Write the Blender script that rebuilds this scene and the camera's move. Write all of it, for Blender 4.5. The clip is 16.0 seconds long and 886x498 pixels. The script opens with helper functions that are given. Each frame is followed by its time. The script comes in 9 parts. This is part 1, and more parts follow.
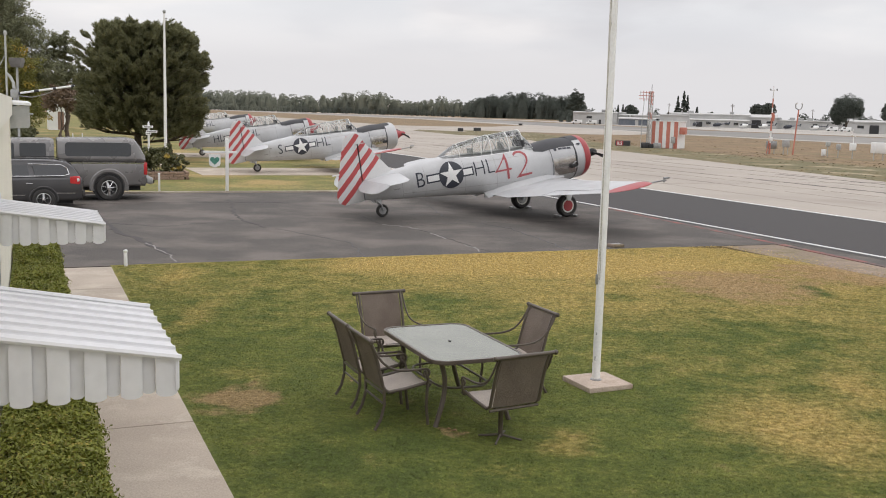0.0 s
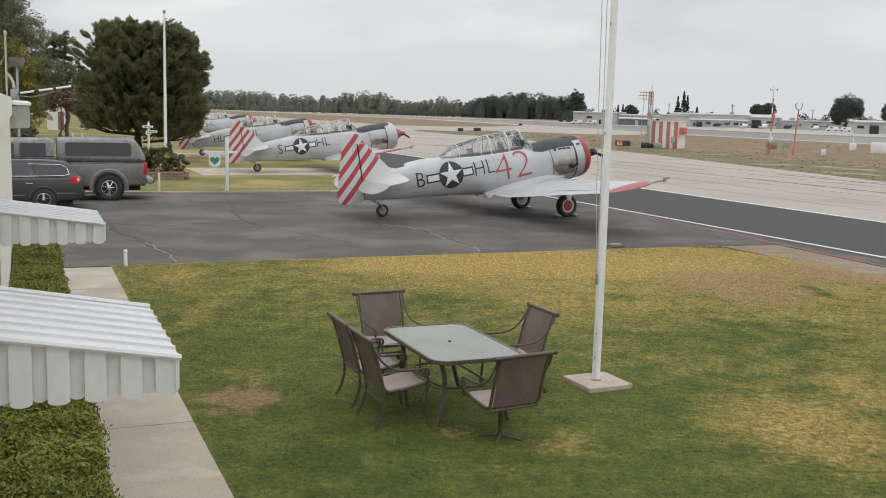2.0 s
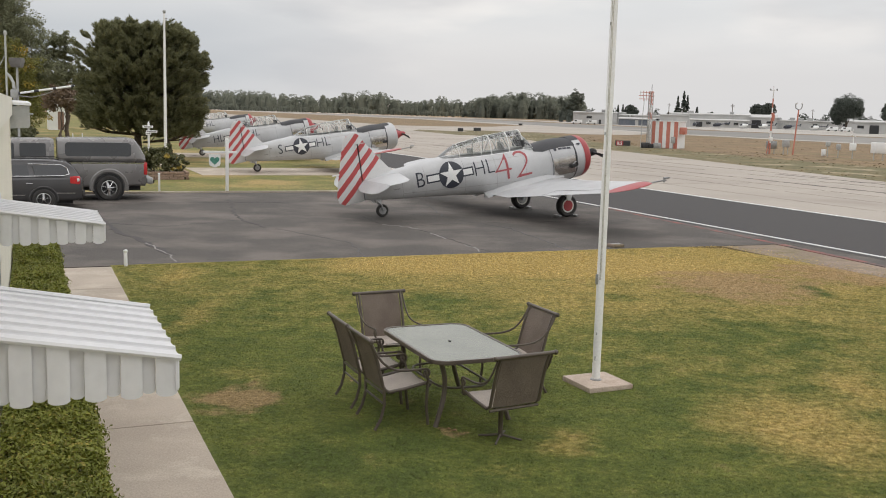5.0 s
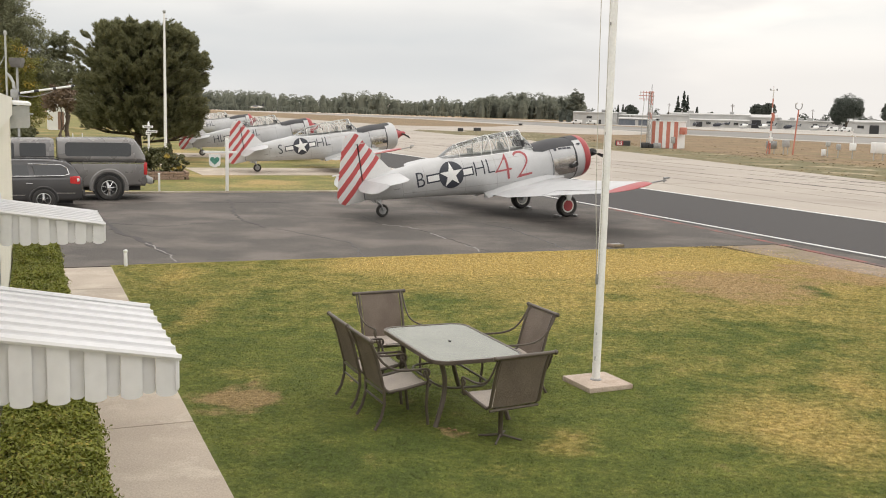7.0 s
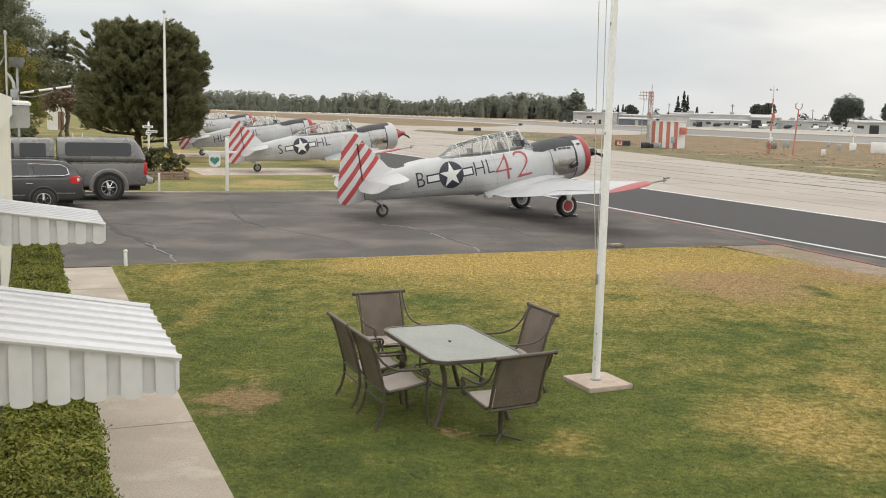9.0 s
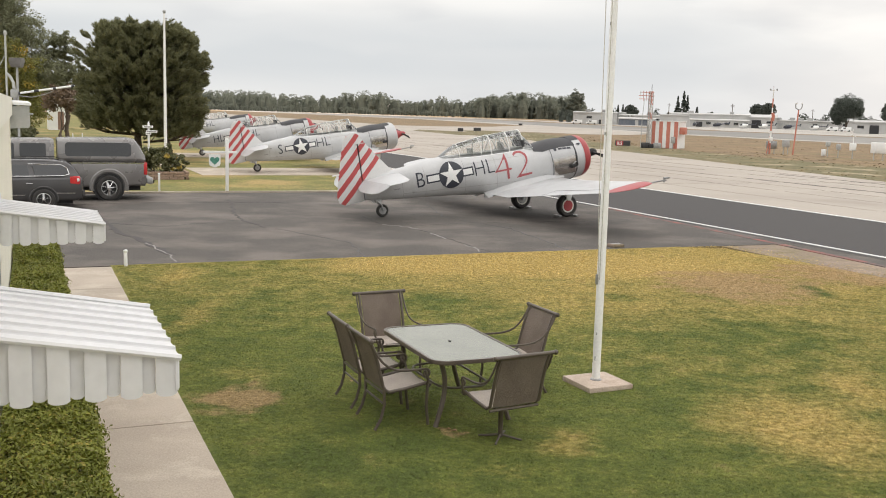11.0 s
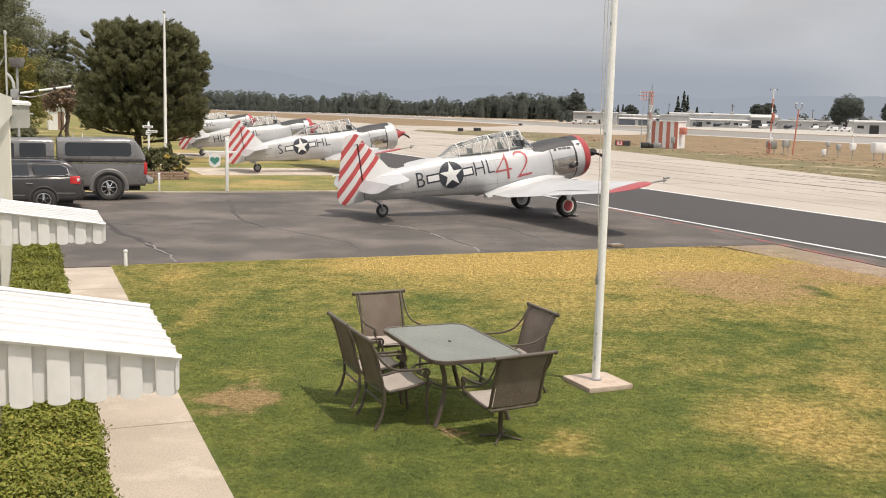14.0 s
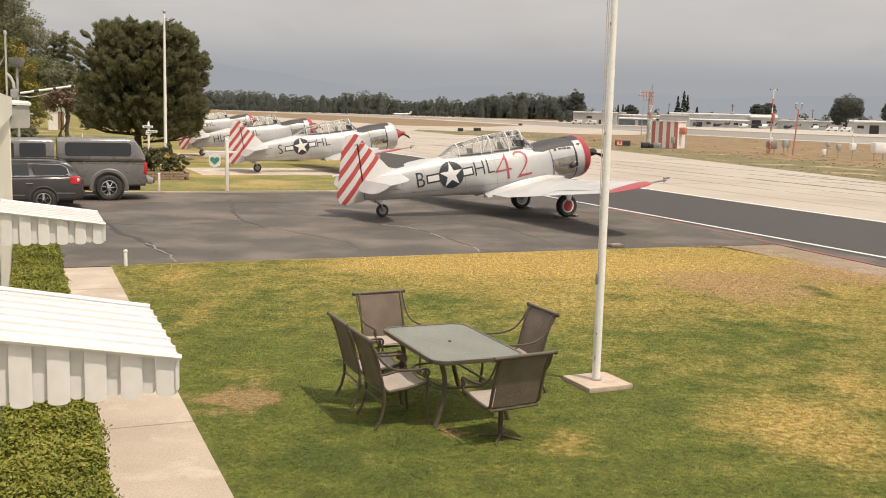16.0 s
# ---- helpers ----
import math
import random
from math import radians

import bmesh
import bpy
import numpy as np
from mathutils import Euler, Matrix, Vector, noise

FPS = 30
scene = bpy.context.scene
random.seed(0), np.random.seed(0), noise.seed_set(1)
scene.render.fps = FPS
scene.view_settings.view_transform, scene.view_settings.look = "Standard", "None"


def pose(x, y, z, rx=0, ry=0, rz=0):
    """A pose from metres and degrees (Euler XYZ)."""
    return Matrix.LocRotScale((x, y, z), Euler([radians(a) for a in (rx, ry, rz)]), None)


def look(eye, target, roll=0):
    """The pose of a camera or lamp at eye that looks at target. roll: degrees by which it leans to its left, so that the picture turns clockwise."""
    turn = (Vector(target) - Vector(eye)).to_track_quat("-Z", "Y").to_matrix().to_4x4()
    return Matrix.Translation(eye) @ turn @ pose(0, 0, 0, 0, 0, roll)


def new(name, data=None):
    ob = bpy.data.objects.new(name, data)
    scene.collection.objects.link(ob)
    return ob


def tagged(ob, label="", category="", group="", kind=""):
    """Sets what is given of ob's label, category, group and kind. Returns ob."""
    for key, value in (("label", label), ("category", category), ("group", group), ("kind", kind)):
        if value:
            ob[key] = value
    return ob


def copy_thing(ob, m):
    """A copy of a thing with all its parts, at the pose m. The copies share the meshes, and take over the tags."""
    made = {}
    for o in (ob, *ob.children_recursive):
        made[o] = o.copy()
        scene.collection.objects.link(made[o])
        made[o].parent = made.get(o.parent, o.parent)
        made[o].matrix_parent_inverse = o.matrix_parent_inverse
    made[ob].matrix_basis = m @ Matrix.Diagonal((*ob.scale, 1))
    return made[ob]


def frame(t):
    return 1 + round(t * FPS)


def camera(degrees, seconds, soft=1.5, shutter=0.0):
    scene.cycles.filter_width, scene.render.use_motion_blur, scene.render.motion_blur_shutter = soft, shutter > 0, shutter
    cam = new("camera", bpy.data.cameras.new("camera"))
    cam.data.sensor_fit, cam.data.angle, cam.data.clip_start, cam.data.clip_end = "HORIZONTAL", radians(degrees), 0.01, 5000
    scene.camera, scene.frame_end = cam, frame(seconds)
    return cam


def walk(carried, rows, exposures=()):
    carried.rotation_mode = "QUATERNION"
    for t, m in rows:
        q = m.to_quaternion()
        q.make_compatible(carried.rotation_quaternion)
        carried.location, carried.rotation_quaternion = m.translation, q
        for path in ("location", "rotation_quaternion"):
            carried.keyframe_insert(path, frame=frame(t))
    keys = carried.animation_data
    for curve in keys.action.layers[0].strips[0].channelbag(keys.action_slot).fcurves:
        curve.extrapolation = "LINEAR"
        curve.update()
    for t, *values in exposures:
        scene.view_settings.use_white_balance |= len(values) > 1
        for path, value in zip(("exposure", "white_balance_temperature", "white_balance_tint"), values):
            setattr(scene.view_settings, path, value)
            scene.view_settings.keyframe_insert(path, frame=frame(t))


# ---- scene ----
EXPOSURES = [(0.0, 0.07, 6720, 13), (0.4, 0.05, 7320, 19), (0.5, 0.05, 7520, 21), (0.7, 0.02, 7320, 20), (1.0, 0.02, 6920, 18), (1.5, -0.03, 6570, 9), (3.5, -0.03, 6570, 9), (4.0, -0.03, 6720, 11), (6.5, 0.07, 6920, 11), (7.0, 0.3, 7170, 11), (8.5, 0.3, 7170, 10), (9.0, 0.22, 6970, 9), (11.5, 0.32, 7060, 11), (13.0, 0.32, 7010, 11), (13.9, 0.34, 6960, 11), (14.0, -0.4, 6560, 12), (14.5, -0.4, 7110, 13), (15.2, -0.4, 7060, 12), (15.3, 0.36, 7250, 12), (15.6, 0.36, 7250, 12), (15.7, -0.4, 7060, 12), (16.0, -0.45, 7160, 13)]
CLOUD_DARK, CLOUD_LIGHT, BAND_LOW = (6.05, 6.3, 6.6, 1), (7.4, 7.6, 7.75, 1), (0.88, 0.90, 0.93, 1)
ZENITH = 1.95
LAWN_A, LAWN_B, LAWN_C, LAWN_D, LAWN_E = (0.104, 0.136, 0.031), (0.178, 0.202, 0.045), (0.47, 0.328, 0.096), (0.55, 0.405, 0.145), (0.43, 0.285, 0.15)
AWN_PANS = 7
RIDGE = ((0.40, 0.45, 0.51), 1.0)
DECK = ((0.60, 0.62, 0.66, 1), (0.93, 0.93, 0.93, 1))
BANK = (0.455, 0.52, 0.59, 1)
DUSK = (0.43, 0.49, 0.57, 1)
LATE = (0.78, 0.765, 0.755, 1)
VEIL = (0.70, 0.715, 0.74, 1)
# the camera stands still on a tripod
cam = camera(48.264, 16.0, 1.0)
EYE = (0.0, 0.0, 3.076)
VIEW = look(EYE, (0.0, 9.9069, 3.076 - 1.3614), 1.5775)
walk(cam, [(0.0, VIEW), (16.0, VIEW)], EXPOSURES)

# the airfield's grid: u across it, v along its taxiway
TH = radians(23.0)


def g(u, v, z=0.0):
    return Vector((u * math.cos(TH) - v * math.sin(TH), u * math.sin(TH) + v * math.cos(TH), z))


def gp(u, v, z=0.0, turn=0.0):
    p = g(u, v, z)
    return pose(p.x, p.y, p.z, 0, 0, 23.0 + turn)


# ---- light ----
SUN_DIR = Vector((0.33, -0.262, 0.907)).normalized()
sun = new("sun", bpy.data.lights.new("sun", "SUN"))
sun.data.energy, sun.data.angle, sun.data.color = 4.7, radians(0.53), (1.0, 0.905, 0.765)
sun.matrix_world = look(SUN_DIR * 50, (0, 0, 0))

world = bpy.data.worlds.new("sky")
scene.world = world
world.use_nodes = True


def sky_nodes():
    nt = world.node_tree
    nt.nodes.clear()
    out = nt.nodes.new("ShaderNodeOutputWorld")
    back = nt.nodes.new("ShaderNodeBackground")
    sky = nt.nodes.new("ShaderNodeTexSky")
    sky.sky_type, sky.sun_disc = "NISHITA", False
    sky.sun_elevation = math.asin(SUN_DIR.z)
    sky.sun_rotation = math.atan2(SUN_DIR.x, SUN_DIR.y)
    sky.air_density, sky.dust_density = 1.4, 4.0
    # high overcast: soft banks of grey cloud over the blue
    co = nt.nodes.new("ShaderNodeTexCoord")
    mp = nt.nodes.new("ShaderNodeMapping")
    mp.inputs["Scale"].default_value = (1.0, 1.0, 4.5)
    nz = nt.nodes.new("ShaderNodeTexNoise")
    nz.inputs["Scale"].default_value, nz.inputs["Detail"].default_value = 2.2, 6.0
    nz.inputs["Roughness"].default_value = 0.5
    ramp = nt.nodes.new("ShaderNodeValToRGB")
    ramp.color_ramp.elements[0].position, ramp.color_ramp.elements[0].color = 0.32, CLOUD_DARK
    ramp.color_ramp.elements[1].position, ramp.color_ramp.elements[1].color = 0.66, CLOUD_LIGHT
    # the cloud is thicker and greyer towards the horizon
    sep = nt.nodes.new("ShaderNodeSeparateXYZ")
    band = nt.nodes.new("ShaderNodeValToRGB")
    band.color_ramp.elements[0].position, band.color_ramp.elements[0].color = 0.0, BAND_LOW
    band.color_ramp.elements[1].position, band.color_ramp.elements[1].color = 0.30, (1, 1, 1, 1)
    top = band.color_ramp.elements.new(0.8)
    top.color = (ZENITH, ZENITH, ZENITH * 1.02, 1)
    mul = nt.nodes.new("ShaderNodeMix")
    mul.data_type, mul.blend_type = "RGBA", "MULTIPLY"
    mul.inputs["Factor"].default_value = 1.0
    mix = nt.nodes.new("ShaderNodeMix")
    mix.data_type = "RGBA"
    mix.inputs["Factor"].default_value = 0.93
    k = nt.links.new
    k(co.outputs["Generated"], mp.inputs["Vector"])
    k(mp.outputs["Vector"], nz.inputs["Vector"])
    k(nz.outputs["Fac"], ramp.inputs["Fac"])
    k(co.outputs["Generated"], sep.inputs[0])
    k(sep.outputs["Z"], band.inputs["Fac"])
    k(ramp.outputs["Color"], mul.inputs["A"])
    k(band.outputs["Color"], mul.inputs["B"])
    k(sky.outputs["Color"], mix.inputs["A"])
    k(mul.outputs["Result"], mix.inputs["B"])
    k(mix.outputs["Result"], back.inputs["Color"])
    back.inputs["Strength"].default_value = 0.12
    k(back.outputs["Background"], out.inputs["Surface"])


sky_nodes()


# ---- materials ----
def lin(c):
    return (*c, 1.0)


def surf(name, a, b, scale=3.0, rough=0.6, bump=0.0, bscale=60.0, metal=0.0, fine=0.25, c=None, cscale=0.3, csharp=(0.5, 0.7), rvar=0.1, spec=0.5, pair=False):
    """Two tones at a coarse scale, grain at a fine one, and a third tone in patches."""
    m = bpy.data.materials.new(name)
    m.use_nodes = True
    nt = m.node_tree
    p = nt.nodes["Principled BSDF"]
    k = nt.links.new
    co = nt.nodes.new("ShaderNodeTexCoord")
    v = co.outputs["Object"]
    n1 = nt.nodes.new("ShaderNodeTexNoise")
    n1.inputs["Scale"].default_value, n1.inputs["Detail"].default_value = scale, 5.0
    n2 = nt.nodes.new("ShaderNodeTexNoise")
    n2.inputs["Scale"].default_value, n2.inputs["Detail"].default_value = bscale, 3.0
    k(v, n1.inputs["Vector"])
    k(v, n2.inputs["Vector"])
    r1 = nt.nodes.new("ShaderNodeValToRGB")
    r1.color_ramp.elements[0].position, r1.color_ramp.elements[0].color = 0.35, lin(a)
    r1.color_ramp.elements[1].position, r1.color_ramp.elements[1].color = 0.65, lin(b)
    k(n1.outputs["Fac"], r1.inputs["Fac"])
    col = r1.outputs["Color"]
    if c is not None:
        n3 = nt.nodes.new("ShaderNodeTexNoise")
        n3.inputs["Scale"].default_value, n3.inputs["Detail"].default_value = cscale, 6.0
        n3.inputs["Roughness"].default_value = 0.6
        k(v, n3.inputs["Vector"])
        r3 = nt.nodes.new("ShaderNodeMapRange")
        r3.inputs["From Min"].default_value, r3.inputs["From Max"].default_value = csharp
        k(n3.outputs["Fac"], r3.inputs["Value"])
        mx = nt.nodes.new("ShaderNodeMix")
        mx.data_type = "RGBA"
        k(r3.outputs["Result"], mx.inputs["Factor"])
        k(col, mx.inputs["A"])
        mx.inputs["B"].default_value = lin(c)
        col = mx.outputs["Result"]
    if fine:
        g2 = nt.nodes.new("ShaderNodeMapRange")
        g2.inputs["From Min"].default_value, g2.inputs["From Max"].default_value = 0.3, 0.7
        g2.inputs["To Min"].default_value, g2.inputs["To Max"].default_value = 1 - fine, 1 + fine
        k(n2.outputs["Fac"], g2.inputs["Value"])
        hsv = nt.nodes.new("ShaderNodeHueSaturation")
        k(col, hsv.inputs["Color"])
        k(g2.outputs["Result"], hsv.inputs["Value"])
        col = hsv.outputs["Color"]
    k(col, p.inputs["Base Color"])
    rr = nt.nodes.new("ShaderNodeMapRange")
    rr.inputs["To Min"].default_value, rr.inputs["To Max"].default_value = max(0.02, rough - rvar), min(1, rough + rvar)
    k(n1.outputs["Fac"], rr.inputs["Value"])
    k(rr.outputs["Result"], p.inputs["Roughness"])
    p.inputs["Metallic"].default_value = metal
    p.inputs["Specular IOR Level"].default_value = spec
    if bump:
        bp = nt.nodes.new("ShaderNodeBump")
        bp.inputs["Strength"].default_value, bp.inputs["Distance"].default_value = bump, 0.02
        k(n2.outputs["Fac"], bp.inputs["Height"])
        k(bp.outputs["Normal"], p.inputs["Normal"])
    return (m, col) if pair else m


def glass(name, tint=(0.9, 0.95, 0.95), rough=0.02, clear=0.75):
    m = bpy.data.materials.new(name)
    m.use_nodes = True
    nt = m.node_tree
    nt.nodes.clear()
    out = nt.nodes.new("ShaderNodeOutputMaterial")
    gl = nt.nodes.new("ShaderNodeBsdfGlossy")
    gl.inputs["Roughness"].default_value = rough
    tr = nt.nodes.new("ShaderNodeBsdfTransparent")
    tr.inputs["Color"].default_value = lin(tint)
    fr = nt.nodes.new("ShaderNodeFresnel")
    fr.inputs["IOR"].default_value = 1.5
    mul = nt.nodes.new("ShaderNodeMath")
    mul.operation, mul.use_clamp = "MULTIPLY_ADD", True
    mul.inputs[1].default_value, mul.inputs[2].default_value = 1.0, 1 - clear
    mx = nt.nodes.new("ShaderNodeMixShader")
    nt.links.new(fr.outputs[0], mul.inputs[0])
    nt.links.new(mul.outputs[0], mx.inputs[0])
    nt.links.new(tr.outputs[0], mx.inputs[1])
    nt.links.new(gl.outputs[0], mx.inputs[2])
    nt.links.new(mx.outputs[0], out.inputs[0])
    return m


M_ASPHALT = surf("worn asphalt", (0.069, 0.060, 0.053), (0.095, 0.083, 0.073), 0.45, 0.85, 0.4, 45, c=(0.16, 0.136, 0.118), cscale=0.4, csharp=(0.46, 0.66))
M_TAXI = surf("taxiway asphalt", (0.046, 0.041, 0.040), (0.058, 0.052, 0.050), 0.2, 0.85, 0.3, 40, fine=0.2)
M_CONCRETE = surf("apron concrete", (0.36, 0.315, 0.268), (0.425, 0.378, 0.325), 0.12, 0.9, 0.2, 20, c=(0.29, 0.25, 0.21), cscale=0.08, csharp=(0.55, 0.75), fine=0.12)
M_RUNWAY = surf("far runway concrete", (0.39, 0.36, 0.32), (0.46, 0.43, 0.385), 0.05, 0.9, c=(0.29, 0.27, 0.235), cscale=0.02)
M_DRY = surf("dry infield grass", (0.16, 0.106, 0.055), (0.262, 0.175, 0.09), 0.35, 0.95, 0.6, 3, c=(0.165, 0.135, 0.06), cscale=0.07, csharp=(0.53, 0.68), fine=0.3)
M_VERGE = surf("patchy verge grass", (0.095, 0.096, 0.036), (0.205, 0.155, 0.075), 0.55, 0.95, 0.6, 4, c=(0.40, 0.315, 0.205), cscale=0.2, csharp=(0.56, 0.68), fine=0.35)
M_FARLAWN = surf("mown green grass", (0.12, 0.125, 0.026), (0.18, 0.17, 0.04), 0.5, 0.9, 0.6, 12, c=(0.33, 0.235, 0.085), cscale=0.2, csharp=(0.47, 0.62), fine=0.35)
M_TAXI_GREY = surf("runway asphalt", (0.19, 0.18, 0.165), (0.24, 0.228, 0.21), 0.03, 0.9, c=(0.30, 0.28, 0.255), cscale=0.02, csharp=(0.5, 0.65), fine=0.1)
M_DIRT = surf("pinkish bare dirt", (0.25, 0.185, 0.145), (0.31, 0.235, 0.18), 0.8, 0.95, 0.5, 20, c=(0.2, 0.16, 0.09), cscale=0.9, csharp=(0.45, 0.65))
M_CRACK = surf("pale crack filler", (0.20, 0.188, 0.175), (0.29, 0.272, 0.255), 2.0, 0.9, fine=0.25)
M_TAR = surf("old crack tar", (0.035, 0.030, 0.028), (0.055, 0.048, 0.044), 1.5, 0.75, fine=0.2)
M_JOINT = surf("tar joint", (0.075, 0.066, 0.058), (0.145, 0.126, 0.106), 0.3, 0.9, fine=0.2)
M_PATH = surf("path concrete", (0.392, 0.328, 0.266), (0.468, 0.399, 0.327), 0.9, 0.9, 0.25, 60, c=(0.54, 0.475, 0.39), cscale=1.1, csharp=(0.52, 0.66), fine=0.12)
M_WHITE = surf("white paint", (0.76, 0.76, 0.75), (0.82, 0.82, 0.80), 2.0, 0.4, 0.05, 30, fine=0.04)
M_LINE = surf("worn line paint", (0.62, 0.62, 0.60), (0.75, 0.74, 0.71), 1.5, 0.7, fine=0.12)
M_REDLINE = surf("worn red line paint", (0.25, 0.078, 0.064), (0.32, 0.10, 0.08), 1.5, 0.8, fine=0.2, c=(0.11, 0.08, 0.072), cscale=1.5, csharp=(0.42, 0.56))
M_BRONZE = surf("brown powder coat", (0.085, 0.066, 0.052), (0.11, 0.088, 0.07), 9.0, 0.4, 0.1, 200, fine=0.1)
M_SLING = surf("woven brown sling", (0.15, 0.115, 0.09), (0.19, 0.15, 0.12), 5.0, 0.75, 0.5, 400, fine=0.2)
# seat cloth, paler than the backrest's
M_SEAT = surf("pale tan sling", (0.36, 0.31, 0.27), (0.44, 0.385, 0.33), 5.0, 0.7, 0.5, 400, fine=0.15)
M_SILVER = surf("silver paint", (0.475, 0.477, 0.48), (0.545, 0.547, 0.55), 1.4, 0.38, 0.04, 30, 0.15, fine=0.05, c=(0.42, 0.417, 0.41), cscale=1.0, csharp=(0.55, 0.75))
M_BARE = surf("polished bare metal", (0.42, 0.40, 0.38), (0.62, 0.60, 0.57), 2.5, 0.2, 0.03, 40, 0.95, fine=0.06)
M_BLACK = surf("black matt paint", (0.038, 0.038, 0.041), (0.05, 0.05, 0.054), 3.0, 0.6, fine=0.1)
M_NAVY = surf("dark blue paint", (0.032, 0.035, 0.048), (0.042, 0.046, 0.06), 3.0, 0.45, fine=0.08)
M_RED = surf("red paint", (0.34, 0.042, 0.045), (0.40, 0.058, 0.06), 3.0, 0.4, fine=0.08)
M_NUM = surf("faded red paint", (0.33, 0.068, 0.075), (0.39, 0.095, 0.10), 3.0, 0.5, fine=0.08)
M_RUBBER = surf("black rubber", (0.035, 0.033, 0.031), (0.05, 0.047, 0.044), 12.0, 0.8, 0.2, 90, fine=0.15)
M_DARK = surf("dark void", (0.02, 0.02, 0.02), (0.03, 0.03, 0.03), 6.0, 0.8, fine=0.1)
M_STEEL = surf("dull steel", (0.30, 0.30, 0.30), (0.40, 0.40, 0.39), 6.0, 0.45, 0.05, 60, 0.7, fine=0.1)
M_CANOPY = glass("canopy glass", (0.985, 0.99, 0.985), 0.03, 0.94)
M_TABLE0 = glass("patterned table glass", (0.68, 0.71, 0.60), 0.12, 0.62)




def frosted_table():
    """Obscured glass: part clear, part milky, with a sheen."""
    m = M_TABLE0
    nt = m.node_tree
    out = next(n for n in nt.nodes if n.type == "OUTPUT_MATERIAL")
    old = out.inputs[0].links[0].from_socket
    df = nt.nodes.new("ShaderNodeBsdfDiffuse")
    nz = nt.nodes.new("ShaderNodeTexNoise")
    nz.inputs["Scale"].default_value, nz.inputs["Detail"].default_value = 3.0, 4.0
    rp = nt.nodes.new("ShaderNodeValToRGB")
    rp.color_ramp.elements[0].position, rp.color_ramp.elements[0].color = 0.35, (0.235, 0.245, 0.175, 1)
    rp.color_ramp.elements[1].position, rp.color_ramp.elements[1].color = 0.68, (0.33, 0.338, 0.255, 1)
    nt.links.new(nz.outputs["Fac"], rp.inputs["Fac"])
    nt.links.new(rp.outputs["Color"], df.inputs["Color"])
    mx = nt.nodes.new("ShaderNodeMixShader")
    mx.inputs[0].default_value = 0.34
    nt.links.new(old, mx.inputs[1])
    nt.links.new(df.outputs[0], mx.inputs[2])
    nt.links.new(mx.outputs[0], out.inputs[0])
    return m


M_TABLE = frosted_table()

# ---- mesh helpers ----
def part(name, bm, material, parent=None, label="", smooth=True, mats=()):
    bmesh.ops.recalc_face_normals(bm, faces=bm.faces) if len(bm.faces) < 60000 else None
    me = bpy.data.meshes.new(name)
    bm.to_mesh(me)
    bm.free()
    for m in (material, *mats):
        me.materials.append(m)
    if smooth:
        me.polygons.foreach_set("use_smooth", [True] * len(me.polygons))
        me.set_sharp_from_angle(angle=radians(38))
    ob = new(name, me)
    if parent:
        ob.parent = parent
    if label:
        ob["label"] = label
    return ob


def thing(name, m, label, category, group="", kind=""):
    ob = new(name)
    ob.empty_display_size = 0.2
    ob.matrix_world = m
    return tagged(ob, label, category, group, kind)


def box(bm, c, s, rot=None, bevel=0.0, mat=0):
    m = Matrix.Translation(c) @ (rot.to_4x4() if rot else Matrix()) @ Matrix.Diagonal((*s, 1))
    r = bmesh.ops.create_cube(bm, size=1.0, matrix=m)
    fs = {f for v in r["verts"] for f in v.link_faces}
    if bevel:
        es = list({e for f in fs for e in f.edges})
        q = bmesh.ops.bevel(bm, geom=es, offset=bevel, segments=2, affect="EDGES", profile=0.5)
        fs = set(q["faces"]) | {f for f in fs if f.is_valid}
    for f in fs:
        f.material_index = mat
    return r


def tube(bm, pts, r, n=8, closed=False, cap=True, mat=0, flat=1.0):
    """A round bar along pts; r a number or one per point. flat squashes it."""
    pts = [Vector(p) for p in pts]
    k = len(pts)
    rs = r if isinstance(r, (list, tuple)) else [r] * k
    rings = []
    up = None
    for i, p in enumerate(pts):
        a = pts[i - 1] if (i or closed) else p
        b = pts[(i + 1) % k] if (i < k - 1 or closed) else p
        t = (b - a).normalized()
        if up is None:
            up = Vector((0, 0, 1)) if abs(t.z) < 0.9 else Vector((0, 1, 0))
        s = t.cross(up).normalized()
        w = s.cross(t).normalized()
        up = w
        rings.append([bm.verts.new(p + (s * math.cos(6.28318 * j / n) + w * math.sin(6.28318 * j / n) * flat) * rs[i]) for j in range(n)])
    m = k if closed else k - 1
    for i in range(m):
        A, B = rings[i], rings[(i + 1) % k]
        for j in range(n):
            bm.faces.new((A[j], A[(j + 1) % n], B[(j + 1) % n], B[j])).material_index = mat
    if cap and not closed:
        bm.faces.new(rings[0][::-1]).material_index = mat
        bm.faces.new(rings[-1]).material_index = mat
    return rings


def loft(bm, rings, cap=(True, True), close=True, mat=0):
    vs = [[bm.verts.new(p) for p in r] for r in rings]
    n = len(vs[0])
    for a, b in zip(vs, vs[1:]):
        for j in range(n if close else n - 1):
            q = (a[j], a[(j + 1) % n], b[(j + 1) % n], b[j])
            bm.faces.new(q).material_index = mat
    if cap[0]:
        bm.faces.new(vs[0][::-1]).material_index = mat
    if cap[1]:
        bm.faces.new(vs[-1]).material_index = mat
    return vs


